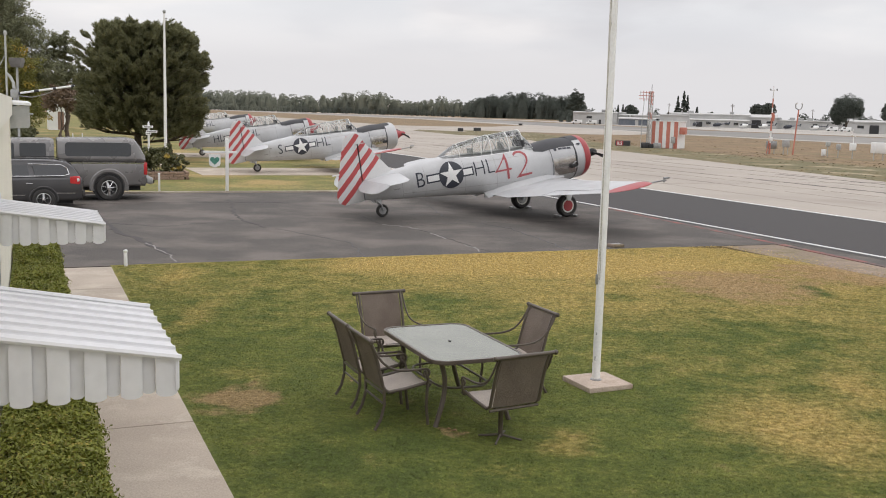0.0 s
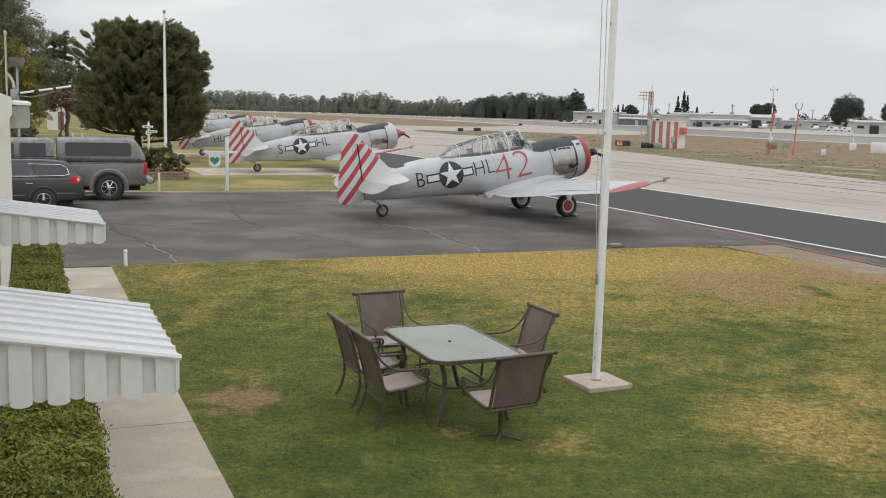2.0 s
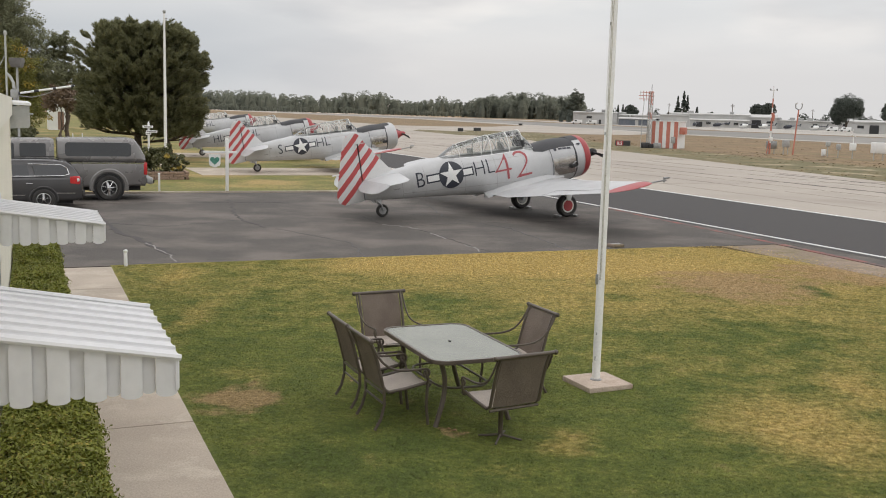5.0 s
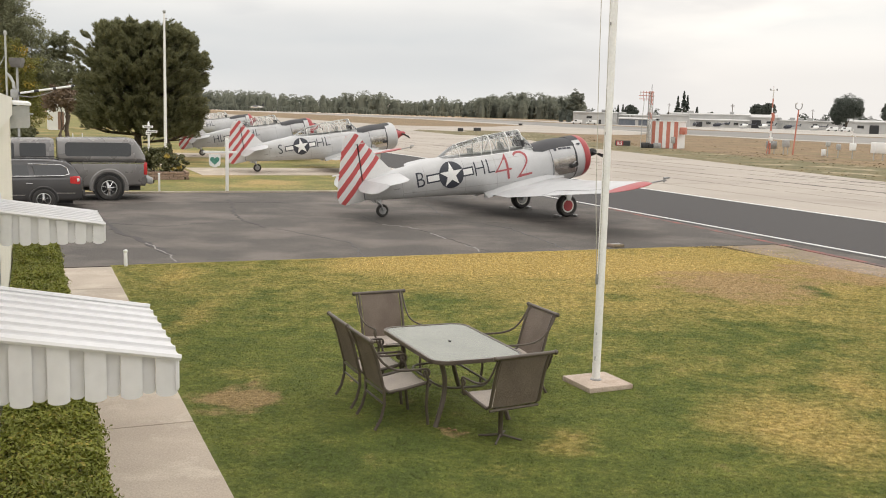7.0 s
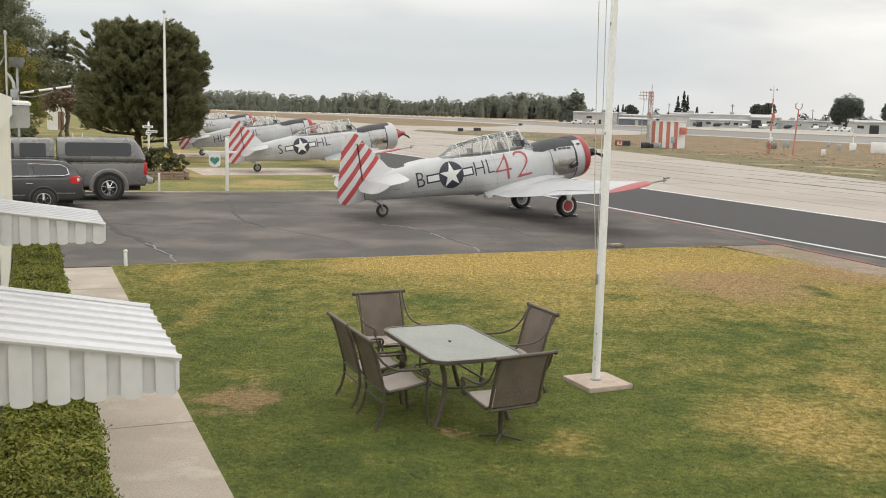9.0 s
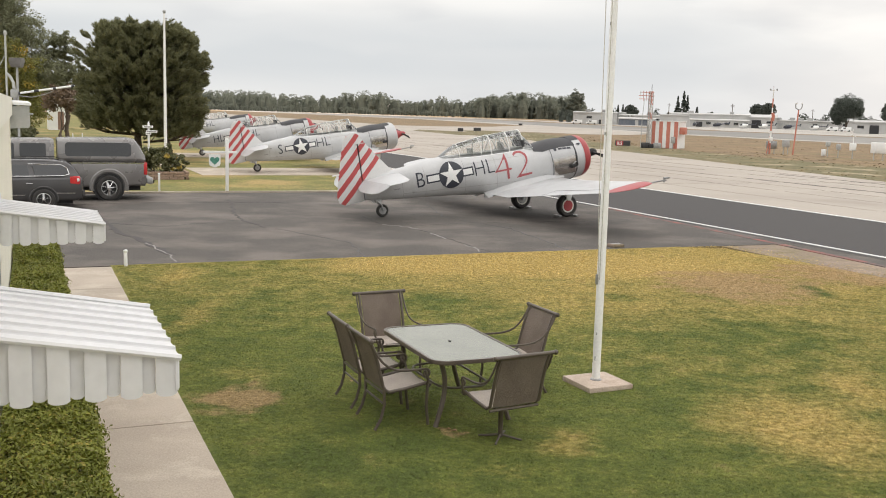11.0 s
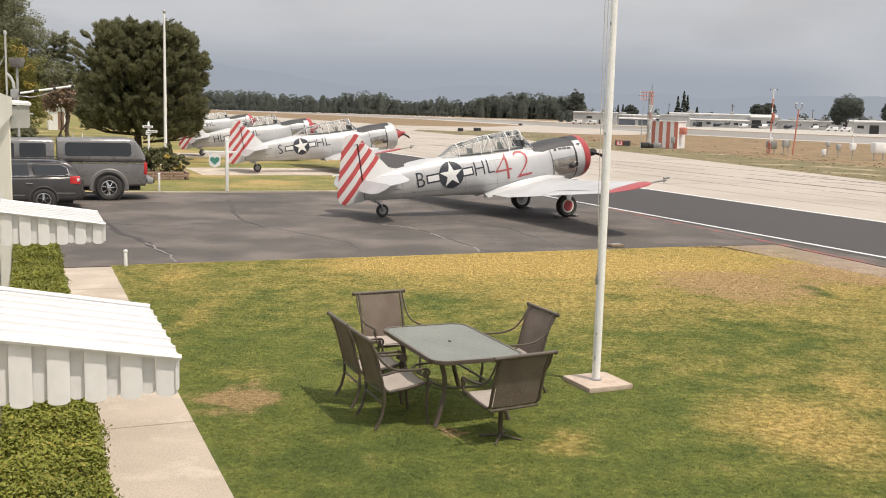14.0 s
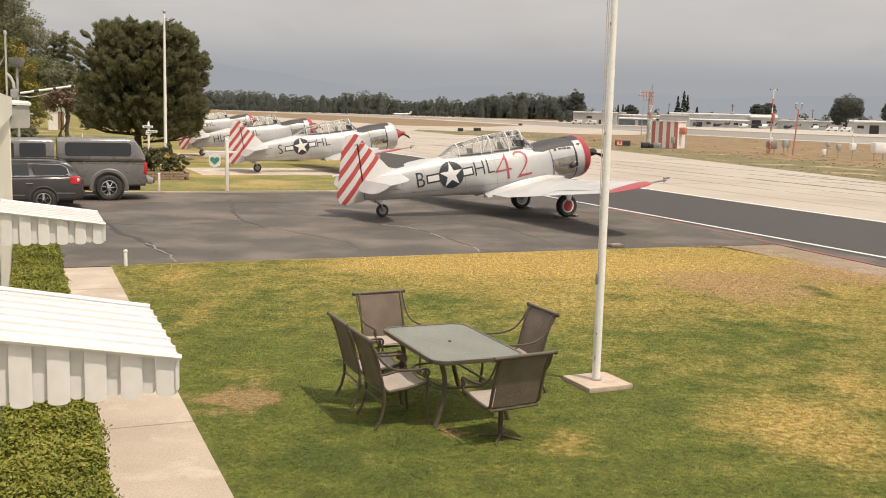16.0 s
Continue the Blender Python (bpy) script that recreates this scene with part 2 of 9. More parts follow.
def lathe(bm, prof, n=32, axis="x", at=(0, 0, 0), cap=(False, False), mat=0):
    """Turn (along, radius) pairs about an axis through at."""
    rings = []
    for x, r in prof:
        ring = []
        for j in range(n):
            a = 6.2831853 * j / n
            c, s = r * math.cos(a), r * math.sin(a)
            p = {"x": (x, c, s), "y": (c, x, s), "z": (c, s, x)}[axis]
            ring.append(Vector(p) + Vector(at))
        rings.append(ring)
    return loft(bm, rings, cap, mat=mat)


def slab(bm, pts, z0, z1, mat=0):
    """A flat plate with the outline pts (world xy)."""
    a = [bm.verts.new((p[0], p[1], z1)) for p in pts]
    b = [bm.verts.new((p[0], p[1], z0)) for p in pts]
    n = len(pts)
    bm.faces.new(a).material_index = mat
    bm.faces.new(b[::-1]).material_index = mat
    for i in range(n):
        bm.faces.new((a[i], b[i], b[(i + 1) % n], a[(i + 1) % n])).material_index = mat


def plate(name, outline, z0, z1, material, label, category, kind="structure"):
    bm = bmesh.new()
    slab(bm, outline, z0, z1)
    return tagged(part(name, bm, material, None, "", False), label, category, "", kind)


def glyphs(text, size, bold=0.0):
    """Flat letters in the x-y plane as a bmesh, lower left at the origin, of that cap height."""
    cu = bpy.data.curves.new("letters", "FONT")
    cu.body, cu.offset = text, bold
    cu.size = size / 0.69
    cu.resolution_u = 3
    ob = bpy.data.objects.new("letters", cu)
    scene.collection.objects.link(ob)
    bpy.context.view_layer.update()
    me = bpy.data.meshes.new_from_object(ob.evaluated_get(bpy.context.evaluated_depsgraph_get()))
    bm = bmesh.new()
    bm.from_mesh(me)
    bpy.data.meshes.remove(me)
    bpy.data.objects.remove(ob)
    bpy.data.curves.remove(cu)
    return bm


# ---- ground ----
def rect_uv(u0, u1, v0, v1):
    return [g(u0, v0), g(u1, v0), g(u1, v1), g(u0, v1)]


def ground_sheet():
    bm = bmesh.new()
    n, R = 72, (6.0, 40.0, 160.0, 700.0, 2200.0, 4900.0)
    ringv = [[bm.verts.new((r * math.cos(6.28318 * i / n), r * math.sin(6.28318 * i / n) + 20, -0.05)) for i in range(n)] for r in R]
    bm.faces.new(ringv[0])
    for a, b in zip(ringv, ringv[1:]):
        for i in range(n):
            bm.faces.new((a[i], b[i], b[(i + 1) % n], a[(i + 1) % n]))
    return tagged(part("ground", bm, M_DRY, None, "", False), "dry orange-brown infield grass reaching to the horizon", "ground", "", "structure")


ground_sheet()
plate("asphalt_ramp", rect_uv(-14, 18.2, 19.72, 35.95), -0.3, 0.0, M_ASPHALT, "worn dark asphalt parking ramp with sealed cracks", "ramp")
plate("taxiway", rect_uv(18.2, 25.4, -60, 420), -0.3, -0.004, M_TAXI, "smooth dark asphalt taxiway strip along the ramp", "taxiway")
plate("apron", [g(25.4, -60), g(41, 10), g(43.6, 40.7), g(50.9, 75.6), g(52.5, 88), g(74.5, 172), g(78, 210), g(80, 252), g(82, 362), g(88, 560), g(25.4, 560)], -0.3, -0.008, M_CONCRETE, "pale weathered concrete apron with dark joints", "apron")
plate("verge", [g(41.0, 10), g(52, 10), g(57.4, 53.6), g(59.6, 73), g(66, 108), g(86, 160), g(74.4, 172), g(52.5, 88), g(50.9, 75.6), g(43.6, 40.7)], -0.3, -0.012, M_VERGE, "patchy green and straw verge beside the apron", "verge")
plate("verge_patch", [g(58, 132), g(66, 128), g(72, 150), g(66, 168), g(61, 158)], -0.3, 0.012, M_VERGE, "small island of greenish dry grass in the apron", "verge")
plate("runway", [g(131, -150), g(190, -150), g(190, 250), g(250, 520), g(268, 2400), g(196, 2400), g(180, 420), g(140, 215), g(131, 185)], -0.3, -0.02, M_TAXI_GREY, "grey weathered runway across the airfield", "runway")
plate("runway_shoulder", [g(125, -150), g(131, -150), g(131, 185), g(140, 215), g(180, 420), g(196, 2400), g(174, 2400), g(170, 430), g(131, 215), g(125, 185)], -0.3, -0.016, M_RUNWAY, "pale concrete shoulder along the runway", "runway")
plate("hangar_apron", [g(203, -150), g(520, -150), g(520, 400), g(300, 520), g(300, 2400), g(268, 2400), g(268, 520), g(203, 250)], -0.3, -0.016, M_RUNWAY, "pale concrete apron before the far hangars", "apron")
plate("connector", [g(79, 216), g(89.4, 214), g(109.5, 228.5), g(149, 282), g(139.5, 231.6), g(126, 178), g(103.5, 157.6), g(93.8, 155.6), g(88.3, 164.7), g(80.6, 173.2), g(66.4, 161.4), g(57.6, 147), g(57.8, 161)], -0.3, -0.013, M_CONCRETE, "pale concrete taxiway crossing to the runway", "taxiway")
plate("far_lawn", rect_uv(-60, 18.2, 36.1, 320), -0.3, 0.03, M_FARLAWN, "mown green lawn under the parked trainers", "lawn")
plate("kerb", rect_uv(-14, 18.2, 35.95, 36.1), -0.3, 0.06, M_PATH, "pale concrete kerb between ramp and lawn", "kerb")
plate("parking_pad", rect_uv(7.3, 18.2, 44.9, 50.4), -0.3, 0.04, M_PATH, "pale concrete parking strip on the lawn", "pad")
plate("parking_pad", rect_uv(5.0, 18.2, 60.9, 66.4), -0.3, 0.04, M_PATH, "pale concrete parking strip further along", "pad")
plate("dirt_strip", [g(16.1, -60), g(17.35, -60), g(17.35, 15.5), g(17.9, 19.72), g(15.9, 19.72)], -0.3, -0.01, M_DIRT, "bare pinkish dirt strip beside the taxiway", "dirt strip")
plate("dirt_edge", [g(17.35, -60), g(18.2, -60), g(18.2, 19.72), g(17.9, 19.72), g(17.35, 15.5)], -0.3, -0.006, M_ASPHALT, "worn asphalt edge beside the taxiway", "taxiway edge")


def painted_line(name, a, b, w, material, label, z=0.004):
    d = (b - a).normalized()
    s = Vector((-d.y, d.x, 0)) * w / 2
    return plate(name, [a - s, b - s, b + s, a + s], z - 0.02, z, material, label, "painted line")


painted_line("edge_line", g(18.56, -60), g(18.56, 300), 0.14, M_LINE, "white painted taxiway edge line")
painted_line("edge_line", g(25.3, -60), g(25.3, 420), 0.2, M_LINE, "white painted line between taxiway and apron")
painted_line("red_line", g(17.35, 15.5), g(18.35, 29.0), 0.2, M_REDLINE, "faded red painted ramp line")
painted_line("red_line", g(17.35, 15.5), g(17.2, -20), 0.2, M_REDLINE, "faded red painted ramp line")


def wander(pts, w, seed, step=0.25, jag=0.06):
    """A ragged band along pts."""
    rnd = random.Random(seed)
    out = []
    for a, b in zip(pts, pts[1:]):
        n = max(2, int((b - a).length / step))
        for i in range(n):
            out.append(a.lerp(b, i / n))
    out.append(pts[-1])
    left, right = [], []
    for i, p in enumerate(out):
        d = (out[min(i + 1, len(out) - 1)] - out[max(i - 1, 0)]).normalized()
        s = Vector((-d.y, d.x, 0))
        o = s * rnd.uniform(-jag, jag)
        h = w * rnd.uniform(0.35, 1.0) / 2
        left.append(p + o + s * h)
        right.append(p + o - s * h)
    return left + right[::-1]


def cracks(name, runs, material, label, z, w=0.06):
    bm = bmesh.new()
    for i, (pts, wk) in enumerate(runs):
        slab(bm, wander([g(*p) for p in pts], w * wk, 40 + i), z - 0.03, z)
    return tagged(part(name, bm, material, None, "", False), label, "cracks", "", "stuff")


cracks("sealed_cracks", [
    ([(9.0, 25.5), (9.3, 25.1), (9.46, 24.84), (9.66, 24.29)], 1.1),
    ([(9.62, 23.5), (9.55, 22.7), (9.5, 22.3)], 1.2),
    ([(9.52, 21.2), (9.55, 20.7), (9.38, 20.0)], 1.5),
    ([(2.5, 22.9), (2.6, 21.9), (2.71, 20.9), (2.69, 20.0)], 0.9),
], M_CRACK, "pale weathered filler in the ramp's cracks", 0.004)
cracks("tar_seal", [
    ([(1.75, 28.6), (1.89, 27.4), (1.99, 25.1), (2.28, 24.0), (2.5, 22.9), (2.6, 21.9), (2.75, 21.0)], 3.6),
    ([(6.3, 33.4), (5.9, 30.6), (5.6, 28.9), (5.5, 27.0), (5.75, 25.4)], 1.6),
    ([(9.1, 27.6), (9.0, 25.6)], 1.4), ([(9.6, 24.2), (9.6, 20.0)], 1.0),
], M_TAR, "dark tar sealing lines on the ramp", 0.0035)
cracks("open_cracks", [
    ([(5.3, 27.1), (3.2, 26.0), (1.9, 27.0)], 0.6),
    ([(12.5, 31.0), (11.5, 27.0), (12.2, 24.0), (11.6, 19.8)], 0.7),
    ([(9.6, 25.0), (12.0, 25.6), (15.0, 25.2), (18.0, 25.8)], 0.6),
    ([(6.0, 25.0), (7.0, 22.0), (6.6, 19.8)], 0.5),
    ([(1.0, 32.0), (4.0, 32.6), (8.0, 32.0)], 0.5),
], M_BLACK, "dark hairline cracks in the asphalt ramp", 0.003)


def broken(u, v0, v1, k, seed):
    """Runs of worn joint along the apron, with gaps between them."""
    rnd = random.Random(seed)
    out, v = [], v0
    while v < v1:
        e = v + rnd.uniform(5, 26)
        out.append(([(u + rnd.uniform(-0.05, 0.05), v), (u + rnd.uniform(-0.1, 0.1), (v + e) / 2), (u + rnd.uniform(-0.05, 0.05), e)], k * rnd.uniform(0.6, 1.4)))
        v = e + rnd.choice((0.2, 0.6, 4.0))
    return out


cracks("apron_joints", [r for i, (u, k) in enumerate(((28.4, 0.7), (31.6, 1.4), (34.2, 0.9), (36.4, 6.5), (39.4, 2.2), (41.6, 6.5), (42.6, 3.2))) for r in broken(u, -20, 190 if u < 41 else 44, k, 70 + i)]
       + [([(25.4, v), (41 + v * 0.1, v + 0.2)], 0.6) for v in range(-8, 160, 24)], M_JOINT, "dark tar joints between the apron's concrete bays", -0.004)


# ---- lawn ----
# worn patches: x, y, half width, half depth, strength
STRAW = ((3.64, 9.76, 1.04, 1.32, 0.42), (1.28, 9.06, 0.32, 0.53, 0.4), (0.37, 8.13, 0.54, 0.49, 0.35), (-0.47, 19.84, 1.81, 1.21, 0.4), (3.16, 20.57, 3.26, 1.75, 0.4), (-4.82, 17.62, 0.41, 1.07, 0.3), (-3.62, 14.14, 0.28, 1.71, 0.22), (-2.35, 11.26, 0.41, 0.5, 0.2), (4.9, 11.05, 0.41, 0.98, 0.3))
BARE = ((-2.11, 10.12, 0.45, 0.64, 1), (5.5, 18.4, 1.6, 2.0, 1.1), (8.3, 20.2, 1.7, 1.9, 1.0), (0.12, 9.22, 0.09, 0.18, 0.8))
LUSH = ((-0.6, 8.2, 1.6, 1.1, 0.3), (1.7, 8.0, 0.9, 0.8, 0.25), (-2.9, 15.6, 0.9, 1.3, 0.1), (0.6, 12.6, 0.9, 0.9, 0.2), (6.9, 18.08, 0.32, 0.83, 0.5), (4.45, 14.08, 1.94, 1.74, 0.18), (-0.04, 15.93, 0.63, 0.87, 0.22), (3.1, 16.72, 0.41, 0.47, 0.3), (-2.85, 12.59, 0.41, 0.59, 0.35), (-1.74, 10.3, 0.18, 0.16, 0.5), (-1.0, 8.5, 0.5, 0.5, 0.55), (-0.45, 9.32, 0.81, 0.7, 0.3), (2.03, 10.35, 0.76, 0.84, 0.25))


def lawn_material():
    m = bpy.data.materials.new("worn lawn")
    m.use_nodes = True
    nt = m.node_tree
    p = nt.nodes["Principled BSDF"]
    k = nt.links.new
    co = nt.nodes.new("ShaderNodeTexCoord").outputs["Object"]

    def noise_at(scale, detail=5.0, rough=0.55):
        n = nt.nodes.new("ShaderNodeTexNoise")
        n.inputs["Scale"].default_value, n.inputs["Detail"].default_value, n.inputs["Roughness"].default_value = scale, detail, rough
        k(co, n.inputs["Vector"])
        return n.outputs["Fac"]

    def rng(v, a, b, c=0.0, d=1.0):
        n = nt.nodes.new("ShaderNodeMapRange")
        n.interpolation_type = "SMOOTHSTEP"
        for key, val in (("From Min", a), ("From Max", b), ("To Min", c), ("To Max", d)):
            n.inputs[key].default_value = val
        k(v, n.inputs["Value"])
        return n.outputs["Result"]

    def mth(op, a, b):
        n = nt.nodes.new("ShaderNodeMath")
        n.operation, n.use_clamp = op, False
        for i, q in enumerate((a, b)):
            if isinstance(q, (int, float)):
                n.inputs[i].default_value = q
            else:
                k(q, n.inputs[i])
        return n.outputs[0]

    def mix(f, a, b):
        n = nt.nodes.new("ShaderNodeMix")
        n.data_type = "RGBA"
        k(f, n.inputs["Factor"])
        for key, q in (("A", a), ("B", b)):
            if isinstance(q, tuple):
                n.inputs[key].default_value = lin(q)
            else:
                k(q, n.inputs[key])
        return n.outputs["Result"]

    def patch(x, y, rx, ry):
        mp = nt.nodes.new("ShaderNodeMapping")
        mp.vector_type = "TEXTURE"
        mp.inputs["Location"].default_value = (x, y, 0)
        mp.inputs["Scale"].default_value = (rx, ry, 1)
        k(warped, mp.inputs["Vector"])
        ln = nt.nodes.new("ShaderNodeVectorMath")
        ln.operation = "LENGTH"
        k(mp.outputs["Vector"], ln.inputs[0])
        return rng(ln.outputs["Value"], 0.2, 1.25, 1.0, 0.0)

    # uneven rims for the worn patches
    wn = nt.nodes.new("ShaderNodeTexNoise")
    wn.inputs["Scale"].default_value, wn.inputs["Detail"].default_value, wn.inputs["Roughness"].default_value = 1.3, 5.0, 0.65
    k(co, wn.inputs["Vector"])
    wm = nt.nodes.new("ShaderNodeVectorMath")
    wm.operation = "MULTIPLY_ADD"
    wm.inputs[1].default_value, wm.inputs[2].default_value = (1.1, 1.1, 0), (-0.55, -0.55, 0)
    k(wn.outputs["Color"], wm.inputs[0])
    wa = nt.nodes.new("ShaderNodeVectorMath")
    k(co, wa.inputs[0])
    k(wm.outputs["Vector"], wa.inputs[1])
    warped = wa.outputs["Vector"]

    # v along the lawn, from the building to the ramp
    dot = nt.nodes.new("ShaderNodeVectorMath")
    dot.operation = "DOT_PRODUCT"
    dot.inputs[1].default_value = (-math.sin(TH), math.cos(TH), 0)
    k(co, dot.inputs[0])
    along = dot.outputs["Value"]
    dot2 = nt.nodes.new("ShaderNodeVectorMath")
    dot2.operation = "DOT_PRODUCT"
    dot2.inputs[1].default_value = (math.cos(TH), math.sin(TH), 0)
    k(co, dot2.inputs[0])
    across = dot2.outputs["Value"]

    big, mid, fine, fibre = noise_at(0.35, 6, 0.6), noise_at(2.2, 5, 0.6), noise_at(12.0, 4), noise_at(85.0, 3, 0.7)
    tussock = noise_at(28.0, 3, 0.6)
    dry = mth("ADD", rng(along, 8.5, 18.5, -0.08, 0.30), rng(across, 2.5, 10.5, -0.20, 0.15))
    for x, y, rx, ry, f in STRAW:
        dry = mth("ADD", dry, mth("MULTIPLY", patch(x, y, rx * 1.1, ry * 1.1), f))
    lush = 0.0
    for x, y, rx, ry, f in LUSH:
        q = mth("MULTIPLY", patch(x, y, rx, ry), f)
        dry = mth("SUBTRACT", dry, q)
        lush = mth("ADD", q, lush)
    for n, f in ((big, 0.62), (mid, 0.75), (fine, 0.5), (fibre, 0.5)):
        dry = mth("ADD", dry, mth("MULTIPLY", mth("SUBTRACT", n, 0.5), f))
    dryf = rng(dry, -0.18, 0.66)
    dead = None
    for x, y, rx, ry, f in BARE:
        q = mth("MULTIPLY", patch(x, y, rx * 1.15, ry * 1.15), f)
        dead = q if dead is None else mth("ADD", dead, q)
    dead = mth("ADD", dead, mth("MULTIPLY", mth("SUBTRACT", mid, 0.5), 2.4))
    dead = rng(mth("ADD", dead, mth("MULTIPLY", mth("SUBTRACT", fibre, 0.5), 1.6)), 0.28, 0.95, 0.0, 0.8)
    green = mix(rng(mth("SUBTRACT", mid, mth("MULTIPLY", lush, 0.32)), 0.24, 0.62), LAWN_A, LAWN_B)
    straw = mix(rng(fine, 0.35, 0.65), LAWN_C, LAWN_D)
    col = mix(dryf, green, straw)
    col = mix(dead, col, LAWN_E)
    var = mth("MULTIPLY", mth("MULTIPLY", rng(fine, 0.25, 0.75, 0.80, 1.14), rng(tussock, 0.3, 0.7, 0.78, 1.12)), rng(fibre, 0.25, 0.75, 0.74, 1.24))
    geo = nt.nodes.new("ShaderNodeNewGeometry")
    var = mth("MULTIPLY", var, rng(geo.outputs["Random Per Island"], 0.0, 1.0, 0.86, 1.66))
    hsv = nt.nodes.new("ShaderNodeHueSaturation")
    k(col, hsv.inputs["Color"])
    k(var, hsv.inputs["Value"])
    k(hsv.outputs["Color"], p.inputs["Base Color"])
    p.inputs["Roughness"].default_value = 0.85
    p.inputs["Specular IOR Level"].default_value = 0.2
    bp = nt.nodes.new("ShaderNodeBump")
    bp.inputs["Strength"].default_value, bp.inputs["Distance"].default_value = 0.9, 0.03
    k(mth("ADD", fibre, mth("MULTIPLY", fine, 2.0)), bp.inputs["Height"])
    k(bp.outputs["Normal"], p.inputs["Normal"])
    return m


M_LAWN = lawn_material()
LAWN_OUT = [g(1.455, -12), g(16.1, -12), g(16.05, 14), g(15.85, 17.5), g(15.6, 19.0), g(14.6, 19.72), g(1.455, 19.72)]
plate("lawn", LAWN_OUT, -0.3, 0.012, M_LAWN, "mown lawn, green with straw-coloured and bare patches", "lawn")


def quick_mesh(name, verts, faces_n, material, parent=None):
    """A mesh of loose polygons that each have faces_n corners, in order."""
    n = len(verts)
    me = bpy.data.meshes.new(name)
    me.vertices.add(n)
    me.vertices.foreach_set("co", np.asarray(verts, np.float32).ravel())
    me.loops.add(n)
    me.loops.foreach_set("vertex_index", np.arange(n, dtype=np.int32))
    me.polygons.add(n // faces_n)
    me.polygons.foreach_set("loop_start", np.arange(0, n, faces_n, dtype=np.int32))
    me.polygons.foreach_set("loop_total", np.full(n // faces_n, faces_n, np.int32))
    me.update(calc_edges=True)
    me.materials.append(material)
    ob = new(name, me)
    if parent:
        ob.parent = parent
    return ob


def grass_blades():
    rs = np.random.RandomState(5)
    n, n2 = 440000, 9000
    # denser towards the building, and straggling over the dirt strip
    v = np.concatenate([5.5 + 14.15 * rs.rand(n) ** 1.5, -4 + 23.6 * rs.rand(n2)])
    u = np.concatenate([1.5 + 14.1 * rs.rand(n), 15.6 + 0.55 * np.abs(rs.normal(0, 1, n2))])
    n += n2
    x = u * math.cos(TH) - v * math.sin(TH)
    y = u * math.sin(TH) + v * math.cos(TH)
    tuft = np.array([noise.noise(Vector((a * 1.7, b * 1.7, 3.0))) for a, b in zip(x[::10], y[::10])]).repeat(10)[:n]
    h = (0.006 + 0.012 * rs.rand(n)) * (1.0 + 0.6 * tuft)
    w = 0.0018 + 0.0020 * rs.rand(n) + 0.0003 * v
    a = rs.rand(n) * 6.2832
    le = rs.normal(0, 1, (n, 2)) * np.array([0.016, 0.026])
    base = np.stack([x, y, np.full(n, 0.010) - 0.02 * (u > 16.1)], 1)
    d = np.stack([np.cos(a) * w, np.sin(a) * w, np.zeros(n)], 1)
    tip = base + np.stack([le[:, 0], le[:, 1], h], 1)
    V = np.stack([base - d, base + d, tip], 1).reshape(-1, 3)
    ob = quick_mesh("lawn_grass", V, 3, M_LAWN)
    return tagged(ob, "short mown grass blades over the lawn", "grass", "", "stuff")


grass_blades()


def dry_tufts():
    """Rough tufts on the infield grass and its verge."""
    for name, mat, label, n, seed in (("dry_tufts", M_DRY, "rough straw-brown tufts across the infield", 3000, 3), ("verge_tufts", M_VERGE, "rough olive and straw tufts along the verge", 4000, 4)):
        rs = np.random.RandomState(seed)
        v = -30 + 230 * rs.rand(n)
        edge = np.interp(v, (-30, 10, 41, 76, 88, 172, 200), (33, 41.4, 44, 51.3, 53, 75, 80))
        u = edge + (17 if name == "verge_tufts" else 55) * rs.rand(n) ** 1.3
        ok = np.array([noise.noise(Vector((a * 0.09, b * 0.05, seed))) for a, b in zip(u, v)]) > -0.12
        ok &= ~((v > 140) & (u > 56))
        u, v = u[ok], v[ok]
        n = len(u)
        P = np.stack([u * math.cos(TH) - v * math.sin(TH), u * math.sin(TH) + v * math.cos(TH), np.full(n, -0.02)], 1)
        a = rs.rand(n) * 6.283
        w, h = 0.06 + 0.16 * rs.rand(n), 0.015 + 0.035 * rs.rand(n)
        d = np.stack([np.cos(a) * w, np.sin(a) * w, np.zeros(n)], 1)
        tip = P + np.stack([rs.normal(0, 0.06, n), rs.normal(0, 0.06, n), h], 1)
        tagged(quick_mesh(name, np.stack([P - d, P + d, tip], 1).reshape(-1, 3), 3, mat), label, "grass", "", "stuff")


dry_tufts()


# ---- path, hedge, building ----
def path():
    root = thing("path", Matrix(), "pale concrete footpath in cast bays beside the hedge", "path", "", "structure")
    edges = [-4.0, -1.2, 1.6, 4.6, 7.0, 9.55, 12.1, 14.7, 17.15, 19.5]
    for a, b in zip(edges, edges[1:]):
        bm = bmesh.new()
        slab(bm, [g(0.30, a + 0.008), g(1.45, a + 0.008), g(1.45, b - 0.008), g(0.30, b - 0.008)], -0.2, 0.02)
        part("bay", bm, M_PATH, root, "", False)
    bm = bmesh.new()
    slab(bm, [g(0.29, -4.0), g(1.46, -4.0), g(1.46, 19.52), g(0.29, 19.52)], -0.25, 0.005)
    part("bedding", bm, M_DIRT, root, "", False)


path()


